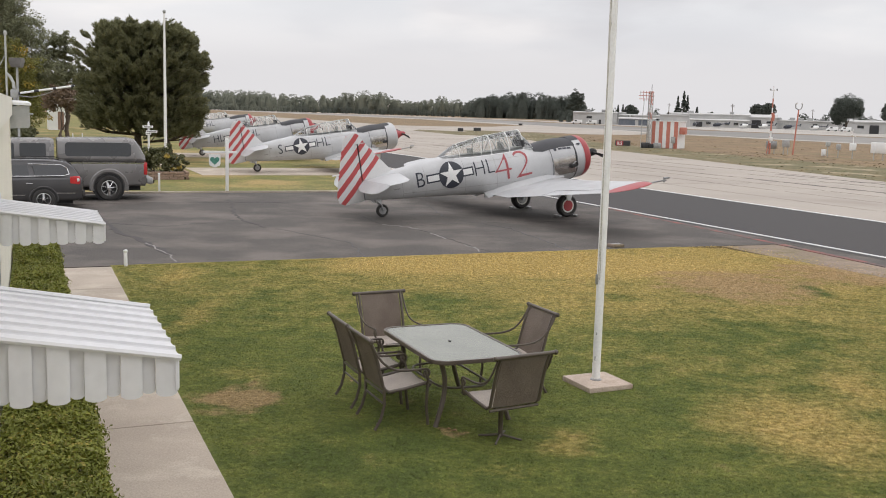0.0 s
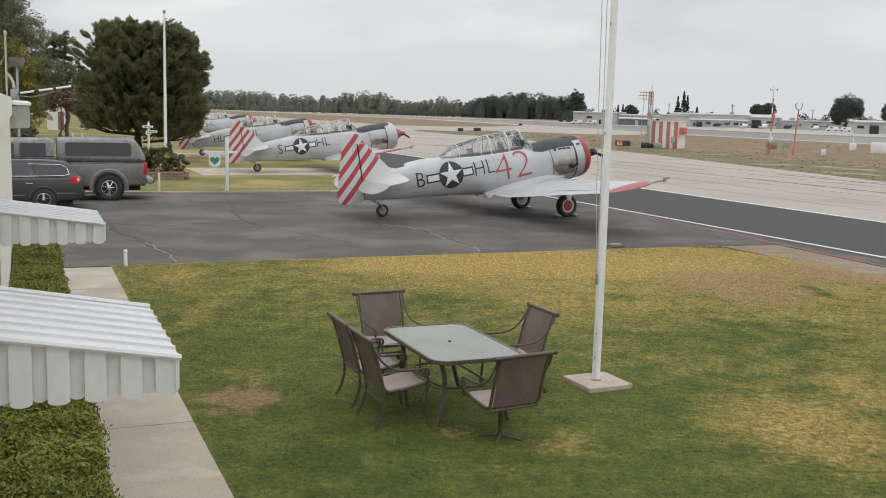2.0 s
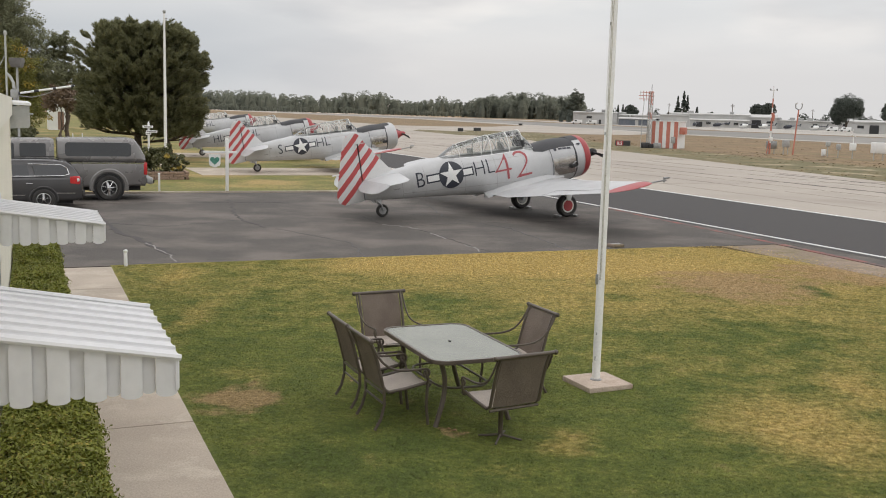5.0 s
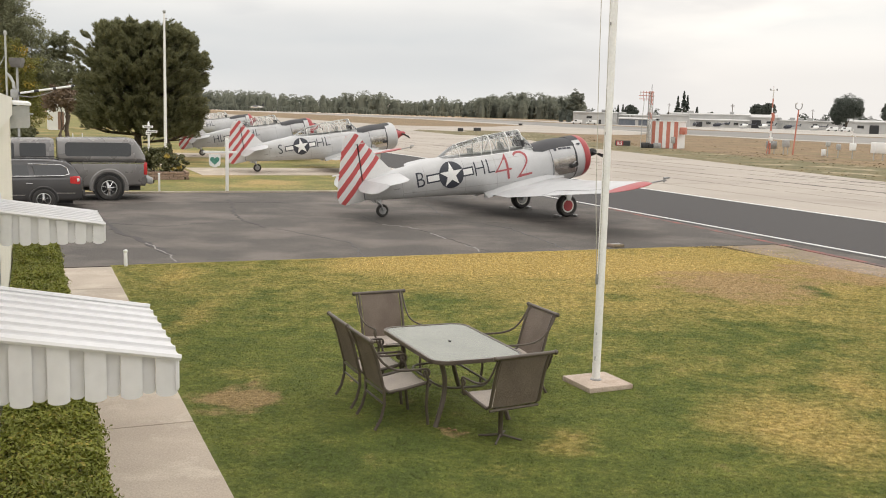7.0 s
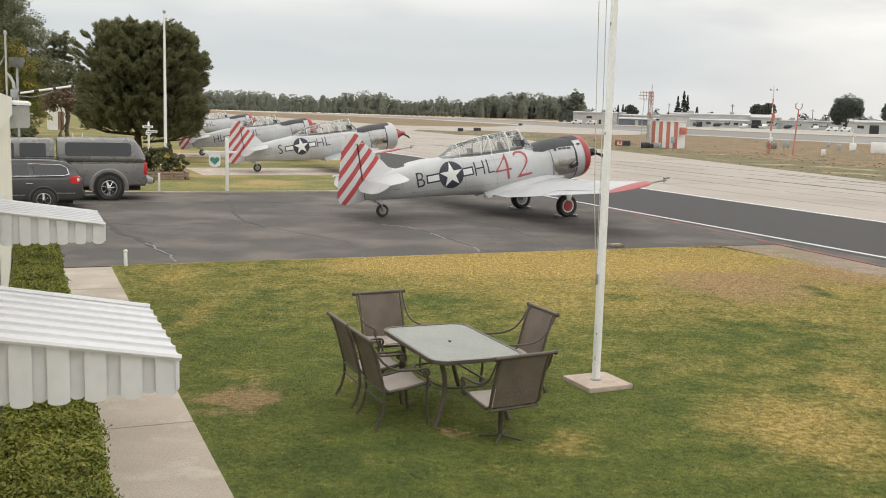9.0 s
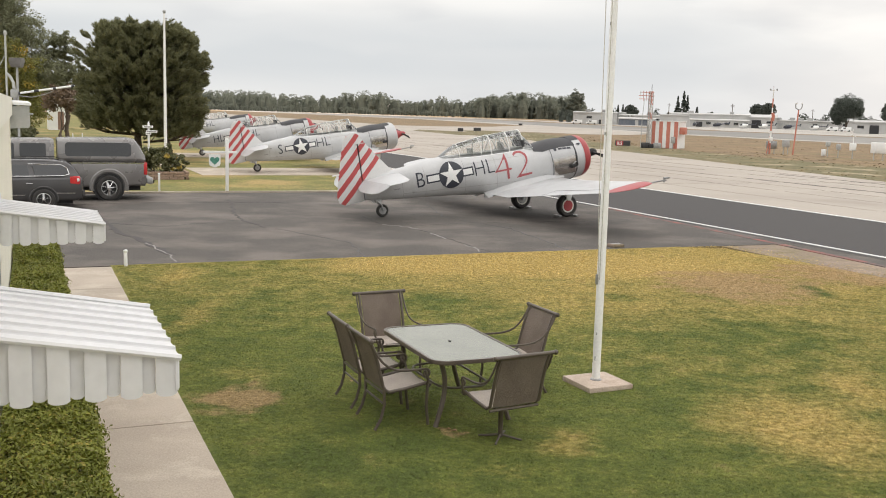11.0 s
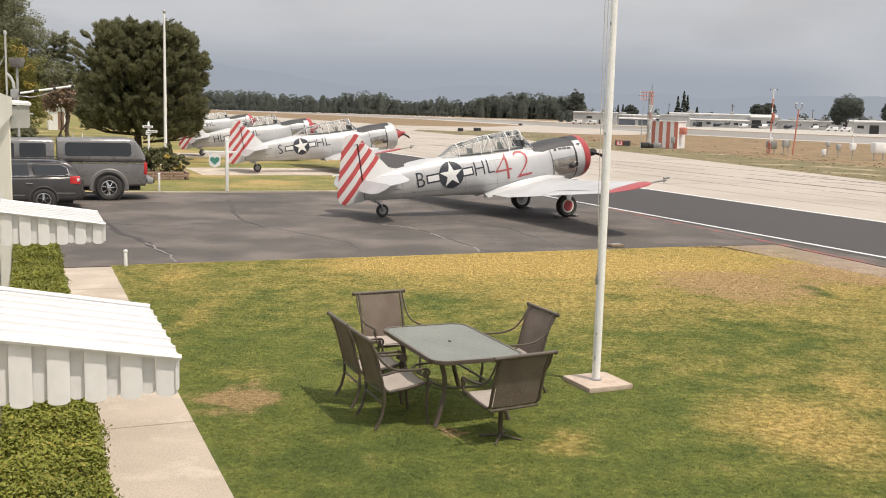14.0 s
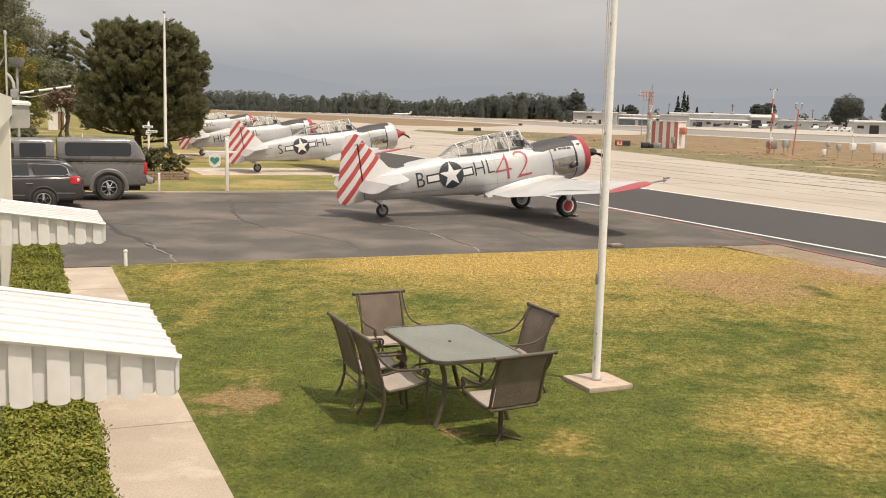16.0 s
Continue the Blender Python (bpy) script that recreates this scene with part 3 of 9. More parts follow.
def leaf_material(name, a, b, rough=0.55, spread=(0.72, 1.3), through_light=0.0):
    m, col = surf(name, a, b, 3.0, rough, pair=True, fine=0.2, bscale=25, spec=0.3)
    nt = m.node_tree
    geo = nt.nodes.new("ShaderNodeNewGeometry")
    mr = nt.nodes.new("ShaderNodeMapRange")
    mr.inputs["To Min"].default_value, mr.inputs["To Max"].default_value = spread
    nt.links.new(geo.outputs["Random Per Island"], mr.inputs["Value"])
    hs = nt.nodes.new("ShaderNodeHueSaturation")
    nt.links.new(col, hs.inputs["Color"])
    nt.links.new(mr.outputs["Result"], hs.inputs["Value"])
    p = nt.nodes["Principled BSDF"]
    nt.links.new(hs.outputs["Color"], p.inputs["Base Color"])
    if through_light:
        # thin leaves let part of the light through
        tl = nt.nodes.new("ShaderNodeBsdfTranslucent")
        nt.links.new(hs.outputs["Color"], tl.inputs["Color"])
        mx = nt.nodes.new("ShaderNodeMixShader")
        mx.inputs[0].default_value = through_light
        nt.links.new(p.outputs[0], mx.inputs[1])
        nt.links.new(tl.outputs[0], mx.inputs[2])
        nt.links.new(mx.outputs[0], nt.nodes["Material Output"].inputs["Surface"])
    return m


M_HEDGE = leaf_material("hedge leaf", (0.148, 0.170, 0.027), (0.220, 0.234, 0.041), 0.6, (0.9, 1.1))
M_HEDGEY = leaf_material("young hedge leaf", (0.22, 0.19, 0.035), (0.30, 0.25, 0.05))
M_TWIG = surf("twig bark", (0.06, 0.045, 0.03), (0.10, 0.075, 0.05), 8.0, 0.9, 0.4, 60)


def leaves(pos, size, rs, lean=None, slim=0.5):
    """Leaf quads at pos with a random turn; lean: a mean direction for each leaf's normal."""
    n = len(pos)
    nrm = rs.normal(0, 1, (n, 3))
    if lean is not None:
        nrm = nrm * 0.6 + lean
    nrm /= np.linalg.norm(nrm, axis=1, keepdims=True) + 1e-9
    t = np.cross(nrm, rs.normal(0, 1, (n, 3)))
    t /= np.linalg.norm(t, axis=1, keepdims=True) + 1e-9
    b = np.cross(nrm, t)
    s = (size * (0.6 + 0.8 * rs.rand(n)))[:, None]
    a, c = t * s, b * s * slim
    return np.stack([pos - a, pos - c * 0.9 + a * 0.1, pos + a, pos + c * 0.9 + a * 0.1], 1).reshape(-1, 3)


def hedge(v0, v1, top, label):
    root = thing("hedge", Matrix(), label, "hedge")
    rs = np.random.RandomState(int(v0 * 10) + 3)
    bm = bmesh.new()
    # a dark woody core under the leaves
    rings = []
    for v in np.linspace(v0 + 0.15, v1 - 0.15, 24):
        rings.append([g(-0.10, v, 0.0), g(0.26, v, 0.0), g(0.28, v, top - 0.2), g(0.2, v, top - 0.1), g(-0.02, v, top - 0.1), g(-0.12, v, top - 0.2)])
    loft(bm, rings)
    part("core", bm, M_HEDGE, root)
    for name, m, dens in (("foliage", M_HEDGE, 1.0), ("young_leaves", M_HEDGEY, 0.12)):
        n = int(15000 * (v1 - v0) * dens)
        k = rs.rand(n)
        v = v0 + (v1 - v0) * rs.rand(n)
        lump = np.array([noise.noise(Vector((a * 2.3, 7.1, 0.3))) for a in v])
        lump2 = np.array([noise.noise(Vector((a * 5.0, b * 6.0, 1.3))) for a, b in zip(v, k)])
        wob = 0.08 * lump + 0.06 * lump2
        u = np.where(k < 0.55, -0.2 + 0.62 * (k / 0.55), 0.40 + wob + rs.normal(0, 0.02, n))
        z = np.where(k < 0.55, top + wob + rs.normal(0, 0.022, n) - 0.10 * np.clip((u - 0.25) / 0.2, 0, 1) ** 2, 0.02 + (top - 0.04) * rs.rand(n))
        # the ends
        e = rs.rand(n) < 0.06
        v = np.where(e, np.where(rs.rand(n) < 0.5, v0, v1) + rs.normal(0, 0.03, n), v)
        u = np.where(e, -0.2 + 0.6 * rs.rand(n), u)
        z = np.where(e, top * rs.rand(n), z)
        P = np.stack([u * math.cos(TH) - v * math.sin(TH), u * math.sin(TH) + v * math.cos(TH), z], 1)
        lean = np.where((k < 0.55)[:, None], np.array([[0, 0, 1.0]]), np.array([[math.cos(TH), math.sin(TH), 0.35]]))
        quick_mesh(name, leaves(P, np.full(n, 0.0148), rs, lean), 4, m, root)


hedge(3.2, 9.9, 0.86, "clipped dense green hedge against the building")
hedge(10.3, 17.2, 0.86, "clipped dense green hedge at the building's far end")

M_STUCCO = surf("cream stucco", (0.84, 0.80, 0.70), (0.88, 0.84, 0.74), 1.0, 0.9, 0.5, 70, fine=0.06)
M_TRIM = surf("cream gloss trim", (0.84, 0.81, 0.72), (0.88, 0.85, 0.76), 1.0, 0.6, fine=0.05)
M_WGLASS = glass("window glass", (0.25, 0.28, 0.3), 0.03, 0.6)


def building():
    bm = bmesh.new()
    V0, V1 = -7.0, 17.6
    # the wall with its two window openings, built of panels round them
    wins = ((3.75, 5.1), (8.05, 9.3))
    z0, z1 = 0.95, 2.02
    def panel(a, b, c, d):
        slab(bm, [g(-0.42, a), g(-0.22, a), g(-0.22, b), g(-0.42, b)], c, d)
    last = V0
    for a, b in wins:
        panel(last, a, 0, 2.85)
        panel(a, b, 0, z0)
        panel(a, b, z1, 2.85)
        last = b
    panel(last, V1, 0, 2.85)
    tagged(part("wall_1", bm, M_STUCCO, None, "", False), "cream stuccoed side wall of the office building", "wall", "", "structure")
    bm = bmesh.new()
    slab(bm, [g(-6.4, V1 - 0.2), g(-0.42, V1 - 0.2), g(-0.42, V1), g(-6.4, V1)], 0, 2.85)
    tagged(part("wall_2", bm, M_STUCCO, None, "", False), "cream stuccoed end wall facing the ramp", "wall", "", "structure")
    bm = bmesh.new()
    slab(bm, [g(-6.4, V0), g(-0.42, V0), g(-0.42, V0 + 0.2), g(-6.4, V0 + 0.2)], 0, 2.85)
    tagged(part("wall_3", bm, M_STUCCO, None, "", False), "cream stuccoed end wall of the building", "wall", "", "structure")
    bm = bmesh.new()
    slab(bm, [g(-6.4, V0 + 0.2), g(-6.2, V0 + 0.2), g(-6.2, V1 - 0.2), g(-6.4, V1 - 0.2)], 0, 2.85)
    tagged(part("wall_4", bm, M_STUCCO, None, "", False), "cream stuccoed rear wall of the building", "wall", "", "structure")
    bm = bmesh.new()
    slab(bm, [g(-6.6, V0 - 0.2), g(-0.17, V0 - 0.2), g(-0.17, V1 + 0.12), g(-6.6, V1 + 0.12)], 2.86, 3.14)
    tagged(part("roof", bm, M_TRIM, None, "", False), "flat roof slab with a cream fascia", "roof", "", "structure")
    # corner board and downpipe at the far end
    bm = bmesh.new()
    slab(bm, [g(-0.30, V1 + 0.002), g(-0.205, V1 + 0.002), g(-0.205, V1 + 0.05), g(-0.30, V1 + 0.05)], 0, 2.85)
    tagged(part("trim", bm, M_TRIM, None, "", False), "cream corner board on the wall's end", "trim", "", "structure")
    for i, (a, b) in enumerate(wins):
        w = thing("window_%d" % (i + 1), gp(0, 0), "white framed window under its awning", "window", "", "structure")
        bm = bmesh.new()
        for c, s in (((-0.25, a + 0.03, (z0 + z1) / 2), (0.06, 0.06, z1 - z0)), ((-0.25, b - 0.03, (z0 + z1) / 2), (0.06, 0.06, z1 - z0)), ((-0.25, (a + b) / 2, z0 + 0.03), (0.06, b - a - 0.12, 0.06)), ((-0.25, (a + b) / 2, z1 - 0.03), (0.06, b - a - 0.12, 0.06)), ((-0.25, (a + b) / 2, (z0 + z1) / 2), (0.05, 0.04, z1 - z0 - 0.12))):
            box(bm, c, s)
        part("window_frame", bm, M_WHITE, w, "", False)
        bm = bmesh.new()
        box(bm, (-0.26, (a + b) / 2, (z0 + z1) / 2), (0.008, b - a - 0.12, z1 - z0 - 0.12))
        part("pane", bm, M_WGLASS, w, "", False)


building()


def awning(v0, v1, zlow, tip, rise, label):
    """Ribbed metal window awning: ribbed pans down the slope, ribbed side panels, a front drop."""
    root = thing("awning", gp(0, 0), label, "awning", "window awnings")
    wall, zhigh = -0.215, zlow + rise
    n = AWN_PANS
    pw = (v1 - v0) / n
    for i in range(n):
        bm = bmesh.new()
        a = v0 + i * pw
        # a pan with a raised rib on its near side
        prof = [(a, 0.016), (a + pw * 0.14, 0.016), (a + pw * 0.24, 0.004), (a + pw * 0.97, 0.0), (a + pw, 0.004)]
        rings = []
        for k in range(7):
            f = k / 6
            u = wall + (tip - wall) * f
            z = zhigh + (zlow - zhigh) * f - (0.035 * max(0, f - 0.85) / 0.15) * 0
            rings.append([Vector((u, vv, z + h)) for vv, h in prof] + [Vector((u, vv, z + h - 0.012)) for vv, h in prof[::-1]])
        loft(bm, rings)
        part("pan", bm, M_AWN, root, "", False)
    # side panels: alternate proud and set-back vertical boards under the sloping edge
    for side, v in ((-1, v0), (1, v1)):
        # from the tip to the wall: broad proud boards, narrow set-back ones
        edges, proud = [tip - 0.014], True
        while edges[-1] > wall:
            edges.append(max(wall, edges[-1] - (0.081 if proud else 0.0525)))
            proud = not proud
        for i in range(len(edges) - 1):
            bm = bmesh.new()
            u0, u1 = edges[i + 1], edges[i]
            f0, f1 = (u0 - wall) / (tip - wall), (u1 - wall) / (tip - wall)
            zt0, zt1 = zhigh + (zlow - zhigh) * f0 - 0.006, zhigh + (zlow - zhigh) * f1 - 0.006
            proud = i % 2 == 0
            off = (0.0 if proud else 0.022) * -side
            zb0 = zlow - (0.138 if proud else 0.128)
            y0, y1 = v + off - side * 0.01, v + off - side * 0.022
            rows = []
            for q in range(7):
                f = q / 6
                uu, zt, zb = u0 + (u1 - u0) * f, zt0 + (zt1 - zt0) * f, zb0 - 0.012 * (1 - abs(2 * f - 1) ** 3)
                bow = 0.003 * side * (1 - abs(2 * f - 1) ** 5) if proud else 0.0
                rows.append([Vector((uu, y0 + bow, zt)), Vector((uu, y0 + bow, zb)), Vector((uu, y1 + bow, zb)), Vector((uu, y1 + bow, zt))])
            loft(bm, rows)
            part("board", bm, M_AWN, root)
    # front drop strip, scalloped
    bm = bmesh.new()
    rows = []
    for i in range(29):
        vv = v0 + (v1 - v0) * i / 28
        d = 0.012 * abs(math.sin(i / 28 * math.pi * n))
        o = 0.014 * (1 if i % 4 < 2 else 0)
        rows.append([Vector((tip + 0.004 - o, vv, zlow - 0.002)), Vector((tip + 0.004 - o, vv, zlow - 0.125 - d)), Vector((tip - 0.008 - o, vv, zlow - 0.125 - d)), Vector((tip - 0.008 - o, vv, zlow - 0.002))])
    loft(bm, rows)
    part("front_drop", bm, M_AWN, root, "", False)
    # edge trim on the near slope and wall flashing
    bm = bmesh.new()
    tube(bm, [(wall, v0 - 0.004, zhigh + 0.008), (tip, v0 - 0.004, zlow + 0.008)], 0.013, 6)
    part("edge_trim", bm, M_AWN, root)
    bm = bmesh.new()
    tube(bm, [(wall, v1 + 0.004, zhigh + 0.008), (tip, v1 + 0.004, zlow + 0.008)], 0.013, 6)
    part("edge_trim", bm, M_AWN, root)
    bm = bmesh.new()
    box(bm, (wall + 0.008, (v0 + v1) / 2, zhigh + 0.03), (0.025, v1 - v0, 0.08))
    part("flashing", bm, M_AWN, root)


M_AWN = surf("white baked enamel", (0.68, 0.68, 0.69), (0.725, 0.725, 0.735), 1.6, 0.35, 0.03, 20, fine=0.03)
awning(3.93, 5.0, 2.078, 0.55, 0.135, "white ribbed metal window awning with a vertical board side")
awning(8.2, 9.15, 2.125, 0.575, 0.112, "white ribbed metal window awning further along the wall")


# ---- the trainers: low-wing aircraft with a radial engine ----
PITCH = radians(10.5)
HUB = Vector((7.479, 0.0, 1.944))
TO_GROUND = Matrix.Translation(HUB) @ Matrix.Rotation(-PITCH, 4, "Y")

# stations along the thrust line: place, top, bottom, half width
STATIONS = ((-0.98, 0.655, -0.655, 0.655), (-1.2, 0.68, -0.68, 0.655), (-1.6, 0.71, -0.70, 0.64), (-1.95, 0.70, -0.72, 0.62), (-2.3, 0.66, -0.72, 0.60),
            (-2.8, 0.68, -0.71, 0.57), (-3.5, 0.70, -0.66, 0.54), (-4.1, 0.73, -0.58, 0.51), (-4.7, 0.78, -0.48, 0.475), (-5.1, 0.82, -0.42, 0.45),
            (-5.45, 0.86, -0.36, 0.42), (-6.0, 0.84, -0.28, 0.365), (-6.6, 0.79, -0.20, 0.30), (-7.24, 0.76, -0.11, 0.225), (-7.75, 0.68, -0.03, 0.15), (-8.16, 0.58, 0.04, 0.07))
POWER = 2.25


def body_at(x):
    s = STATIONS
    for a, b in zip(s, s[1:]):
        if a[0] >= x >= b[0]:
            f = (a[0] - x) / (a[0] - b[0])
            return [a[i] + (b[i] - a[i]) * f for i in range(1, 4)]
    e = s[0] if x > s[0][0] else s[-1]
    return list(e[1:])


def skin(x, z, lift=0.0):
    """The fuselage's half width at that place and height."""
    top, bot, hw = body_at(x)
    zc, hh = (top + bot) / 2, (top - bot) / 2
    t = min(1.0, abs((z - zc) / hh))
    return hw * (1 - t ** POWER) ** (1 / POWER) + lift


def ring_at(x, n=36, grow=0.0):
    top, bot, hw = body_at(x)
    zc, hh = (top + bot) / 2, (top - bot) / 2
    out = []
    for j in range(n):
        a = 6.2831853 * j / n
        c, s = math.cos(a), math.sin(a)
        e = 2 / POWER
        out.append(Vector((x, (hw + grow) * math.copysign(abs(c) ** e, c), zc + (hh + grow) * math.copysign(abs(s) ** e, s))))
    return out


def down(bm):
    bmesh.ops.transform(bm, matrix=TO_GROUND, verts=bm.verts)
    return bm


def on_skin(bm, side, lift=0.006):
    """Wrap flat artwork (x = along, y = height) on the fuselage's side."""
    zs = [v.co.y for v in bm.verts]
    xs = [v.co.x for v in bm.verts]
    for k in range(1, 14):
        for lo, hi, ax in ((min(zs), max(zs), 1), (min(xs), max(xs), 0)):
            if ax == 0 and k > 6:
                continue
            d = 14 if ax else 7
            at = lo + (hi - lo) * k / d
            n = Vector((0, 1, 0)) if ax else Vector((1, 0, 0))
            bmesh.ops.bisect_plane(bm, geom=list(bm.verts) + list(bm.edges) + list(bm.faces), plane_co=n * at, plane_no=n)
    for v in bm.verts:
        x, z = v.co.x, v.co.y
        v.co = (x, side * skin(x, z, lift), z)
    return down(bm)


def flat_poly(bm, pts):
    bm.faces.new([bm.verts.new((x, z, 0)) for x, z in pts])


def disc_pts(cx, cz, r, n=40):
    return [(cx + r * math.cos(6.28318 * i / n), cz + r * math.sin(6.28318 * i / n)) for i in range(n)]


def star_pts(cx, cz, r):
    out = []
    for i in range(10):
        a = math.pi / 2 + i * math.pi / 5
        q = r if i % 2 == 0 else r * 0.382
        out.append((cx + q * math.cos(a), cz + q * math.sin(a)))
    return out


def wing_ring(y, le, te, z, thick, n=11):
    up, lo = [], []
    for i in range(n):
        f = 0.5 - 0.5 * math.cos(math.pi * i / (n - 1))
        t = thick * (1.48 * math.sqrt(f) - 0.63 * f - 1.76 * f * f + 1.42 * f ** 3 - 0.5 * f ** 4) * 0.5 / 0.5 * 0.5
        x = le + (te - le) * f
        up.append(Vector((x, y, z + t * 1.25 + 0.004)))
        lo.append(Vector((x, y, z - t * 0.75 - 0.004)))
    return up + lo[::-1][1:-1]


def stripe_material():
    m, col = surf("silver with diagonal red bands", (0.58, 0.575, 0.57), (0.64, 0.635, 0.63), 1.5, 0.42, pair=True, fine=0.05, bscale=30)
    nt = m.node_tree
    k = nt.links.new
    co = nt.nodes.new("ShaderNodeTexCoord")
    dot = nt.nodes.new("ShaderNodeVectorMath")
    dot.operation = "DOT_PRODUCT"
    dot.inputs[1].default_value = (0.8, 0.0, -0.6)
    k(co.outputs["Object"], dot.inputs[0])

    def mth(op, a, b):
        n = nt.nodes.new("ShaderNodeMath")
        n.operation = op
        for i, q in enumerate((a, b)):
            if isinstance(q, (int, float)):
                n.inputs[i].default_value = q
            else:
                k(q, n.inputs[i])
        return n.outputs[0]

    w = dot.outputs["Value"]
    f = mth("FRACT", mth("MULTIPLY", mth("ADD", w, 10.2895), 1 / 0.30), 0)
    red = mth("MULTIPLY", mth("LESS_THAN", f, 0.47), mth("LESS_THAN", w, -1.10))
    mx = nt.nodes.new("ShaderNodeMix")
    mx.data_type = "RGBA"
    k(red, mx.inputs["Factor"])
    k(col, mx.inputs["A"])
    mx.inputs["B"].default_value = (0.45, 0.07, 0.07, 1)
    k(mx.outputs["Result"], nt.nodes["Principled BSDF"].inputs["Base Color"])
    return m


M_STRIPE = stripe_material()
M_JOINTLINE = surf("grimy panel joint", (0.30, 0.295, 0.29), (0.40, 0.39, 0.38), 4.0, 0.6)
M_TYREWALL = surf("white wheel ring", (0.6, 0.58, 0.54), (0.68, 0.66, 0.62), 5.0, 0.5)
M_COCKPIT = surf("pale grey-green cockpit lining", (0.30, 0.305, 0.28), (0.38, 0.385, 0.36), 5.0, 0.7)


def wheel(parent, x, y, r, w, rim_mat, hub_mat):
    bm = bmesh.new()
    h = w / 2
    lathe(bm, [(-h * 0.7, r * 0.58), (-h * 0.95, r * 0.7), (-h, r * 0.84), (-h * 0.75, r * 0.95), (-h * 0.3, r), (h * 0.3, r), (h * 0.75, r * 0.95), (h, r * 0.84), (h * 0.95, r * 0.7), (h * 0.7, r * 0.58)], 36, "y", (x, y, r))
    tyre = part("tyre", bm, M_RUBBER, parent)
    bm = bmesh.new()
    lathe(bm, [(-h * 0.72, 0.001), (-h * 0.72, r * 0.44), (-h * 0.85, r * 0.5), (-h * 0.85, r * 0.6), (h * 0.85, r * 0.6), (h * 0.85, r * 0.5), (h * 0.72, r * 0.44), (h * 0.72, 0.001)], 28, "y", (x, y, r))
    part("rim", bm, rim_mat, tyre)
    bm = bmesh.new()
    lathe(bm, [(-h * 0.92, 0.001), (-h * 0.92, r * 0.44), (-h * 0.75, r * 0.5), (h * 0.75, r * 0.5), (h * 0.92, r * 0.44), (h * 0.92, 0.001)], 24, "y", (x, y, r))
    part("hub_cap", bm, hub_mat, tyre)


def trainer(m, label, code, number="", ring_red=True):
    root = thing("trainer_aircraft", m, label, "aircraft", "parked trainer aircraft")
    # fuselage
    bm = bmesh.new()
    xs = []
    for a, b in zip(STATIONS, STATIONS[1:]):
        xs += [a[0], (a[0] + b[0]) / 2]
    xs.append(STATIONS[-1][0])
    loft(bm, [ring_at(x) for x in xs])
    fus = part("fuselage", down(bm), M_SILVER, root)
    # anti-glare panel ahead of the windscreen
    bm = bmesh.new()
    rows = []
    for x in (-1.02, -1.3, -1.6, -1.95, -2.2, -2.5):
        r = ring_at(x, 48, 0.005)
        keep = 7 if x > -2.3 else 6
        rows.append([r[(12 + j) % 48] for j in range(-keep, keep + 1)])
    vs = [[bm.verts.new(p) for p in r] for r in [rw if len(rw) == 15 else [rw[0], *rw, rw[-1]] for rw in rows]]
    for a, b in zip(vs, vs[1:]):
        for j in range(14):
            bm.faces.new((a[j], a[j + 1], b[j + 1], b[j]))
    bmesh.ops.remove_doubles(bm, verts=bm.verts, dist=1e-5)
    part("antiglare_panel", down(bm), M_BLACK, fus)
    # bare metal access panels behind the cowl
    for side in (-1, 1):
        bm = bmesh.new()
        flat_poly(bm, [(-1.90, -0.42), (-1.06, -0.42), (-1.06, 0.14), (-1.93, 0.14)])
        part("engine_panel", on_skin(bm, side, 0.007), M_BARE, fus)
        bm = bmesh.new()
        flat_poly(bm, [(-1.945, -0.5), (-1.925, -0.5), (-1.955, 0.60), (-1.975, 0.60)])
        part("panel_seam", on_skin(bm, side, 0.010), M_BLACK, fus)
        if number:
            for a, b in ((-1.66, -1.52), (-1.50, -1.36), (-1.34, -1.20)):
                bm = bmesh.new()
                za, zb = 0.36 - 0.0875 * (a + 1.22), 0.36 - 0.0875 * (b + 1.22)
                flat_poly(bm, [(a, za), (b, zb), (b, zb + 0.055), (a, za + 0.055)])
                part("lettering_bar", on_skin(bm, side, 0.008), M_NAVY, fus)
            bm = bmesh.new()
            flat_poly(bm, disc_pts(-1.77, 0.43, 0.055, 16))
            part("badge", on_skin(bm, side, 0.008), M_NAVY, fus)
        # skin joints, fasteners and small stencils
        for x, w in ((-2.92, 0.012), (-3.95, 0.010), (-5.02, 0.012), (-6.30, 0.010), (-7.02, 0.012)):
            top, bot, _ = body_at(x)
            bm = bmesh.new()
            lo, hi = bot + (top - bot) * 0.08, bot + (top - bot) * 0.88
            flat_poly(bm, [(x - w / 2, lo), (x + w / 2, lo), (x + w / 2, hi), (x - w / 2, hi)])
            part("skin_joint", on_skin(bm, side, 0.004), M_JOINTLINE, fus)
        for x0, x1, z0, z1 in ((-7.0, -2.95, 0.02, -0.33), (-4.9, -2.95, 0.52, 0.44)):
            bm = bmesh.new()
            flat_poly(bm, [(x0, z0), (x1, z1), (x1, z1 + 0.010), (x0, z0 + 0.010)])
            part("skin_joint", on_skin(bm, side, 0.004), M_JOINTLINE, fus)
        for x, z, w, h in ((-7.30, 0.18, 0.20, 0.035), (-6.98, 0.42, 0.10, 0.05), (-6.72, -0.02, 0.05, 0.05), (-2.35, -0.30, 0.16, 0.03)):
            bm = bmesh.new()
            flat_poly(bm, [(x, z), (x + w, z), (x + w, z + h), (x, z + h)])
            part("stencil_bar", on_skin(bm, side, 0.006), M_STEEL, fus)
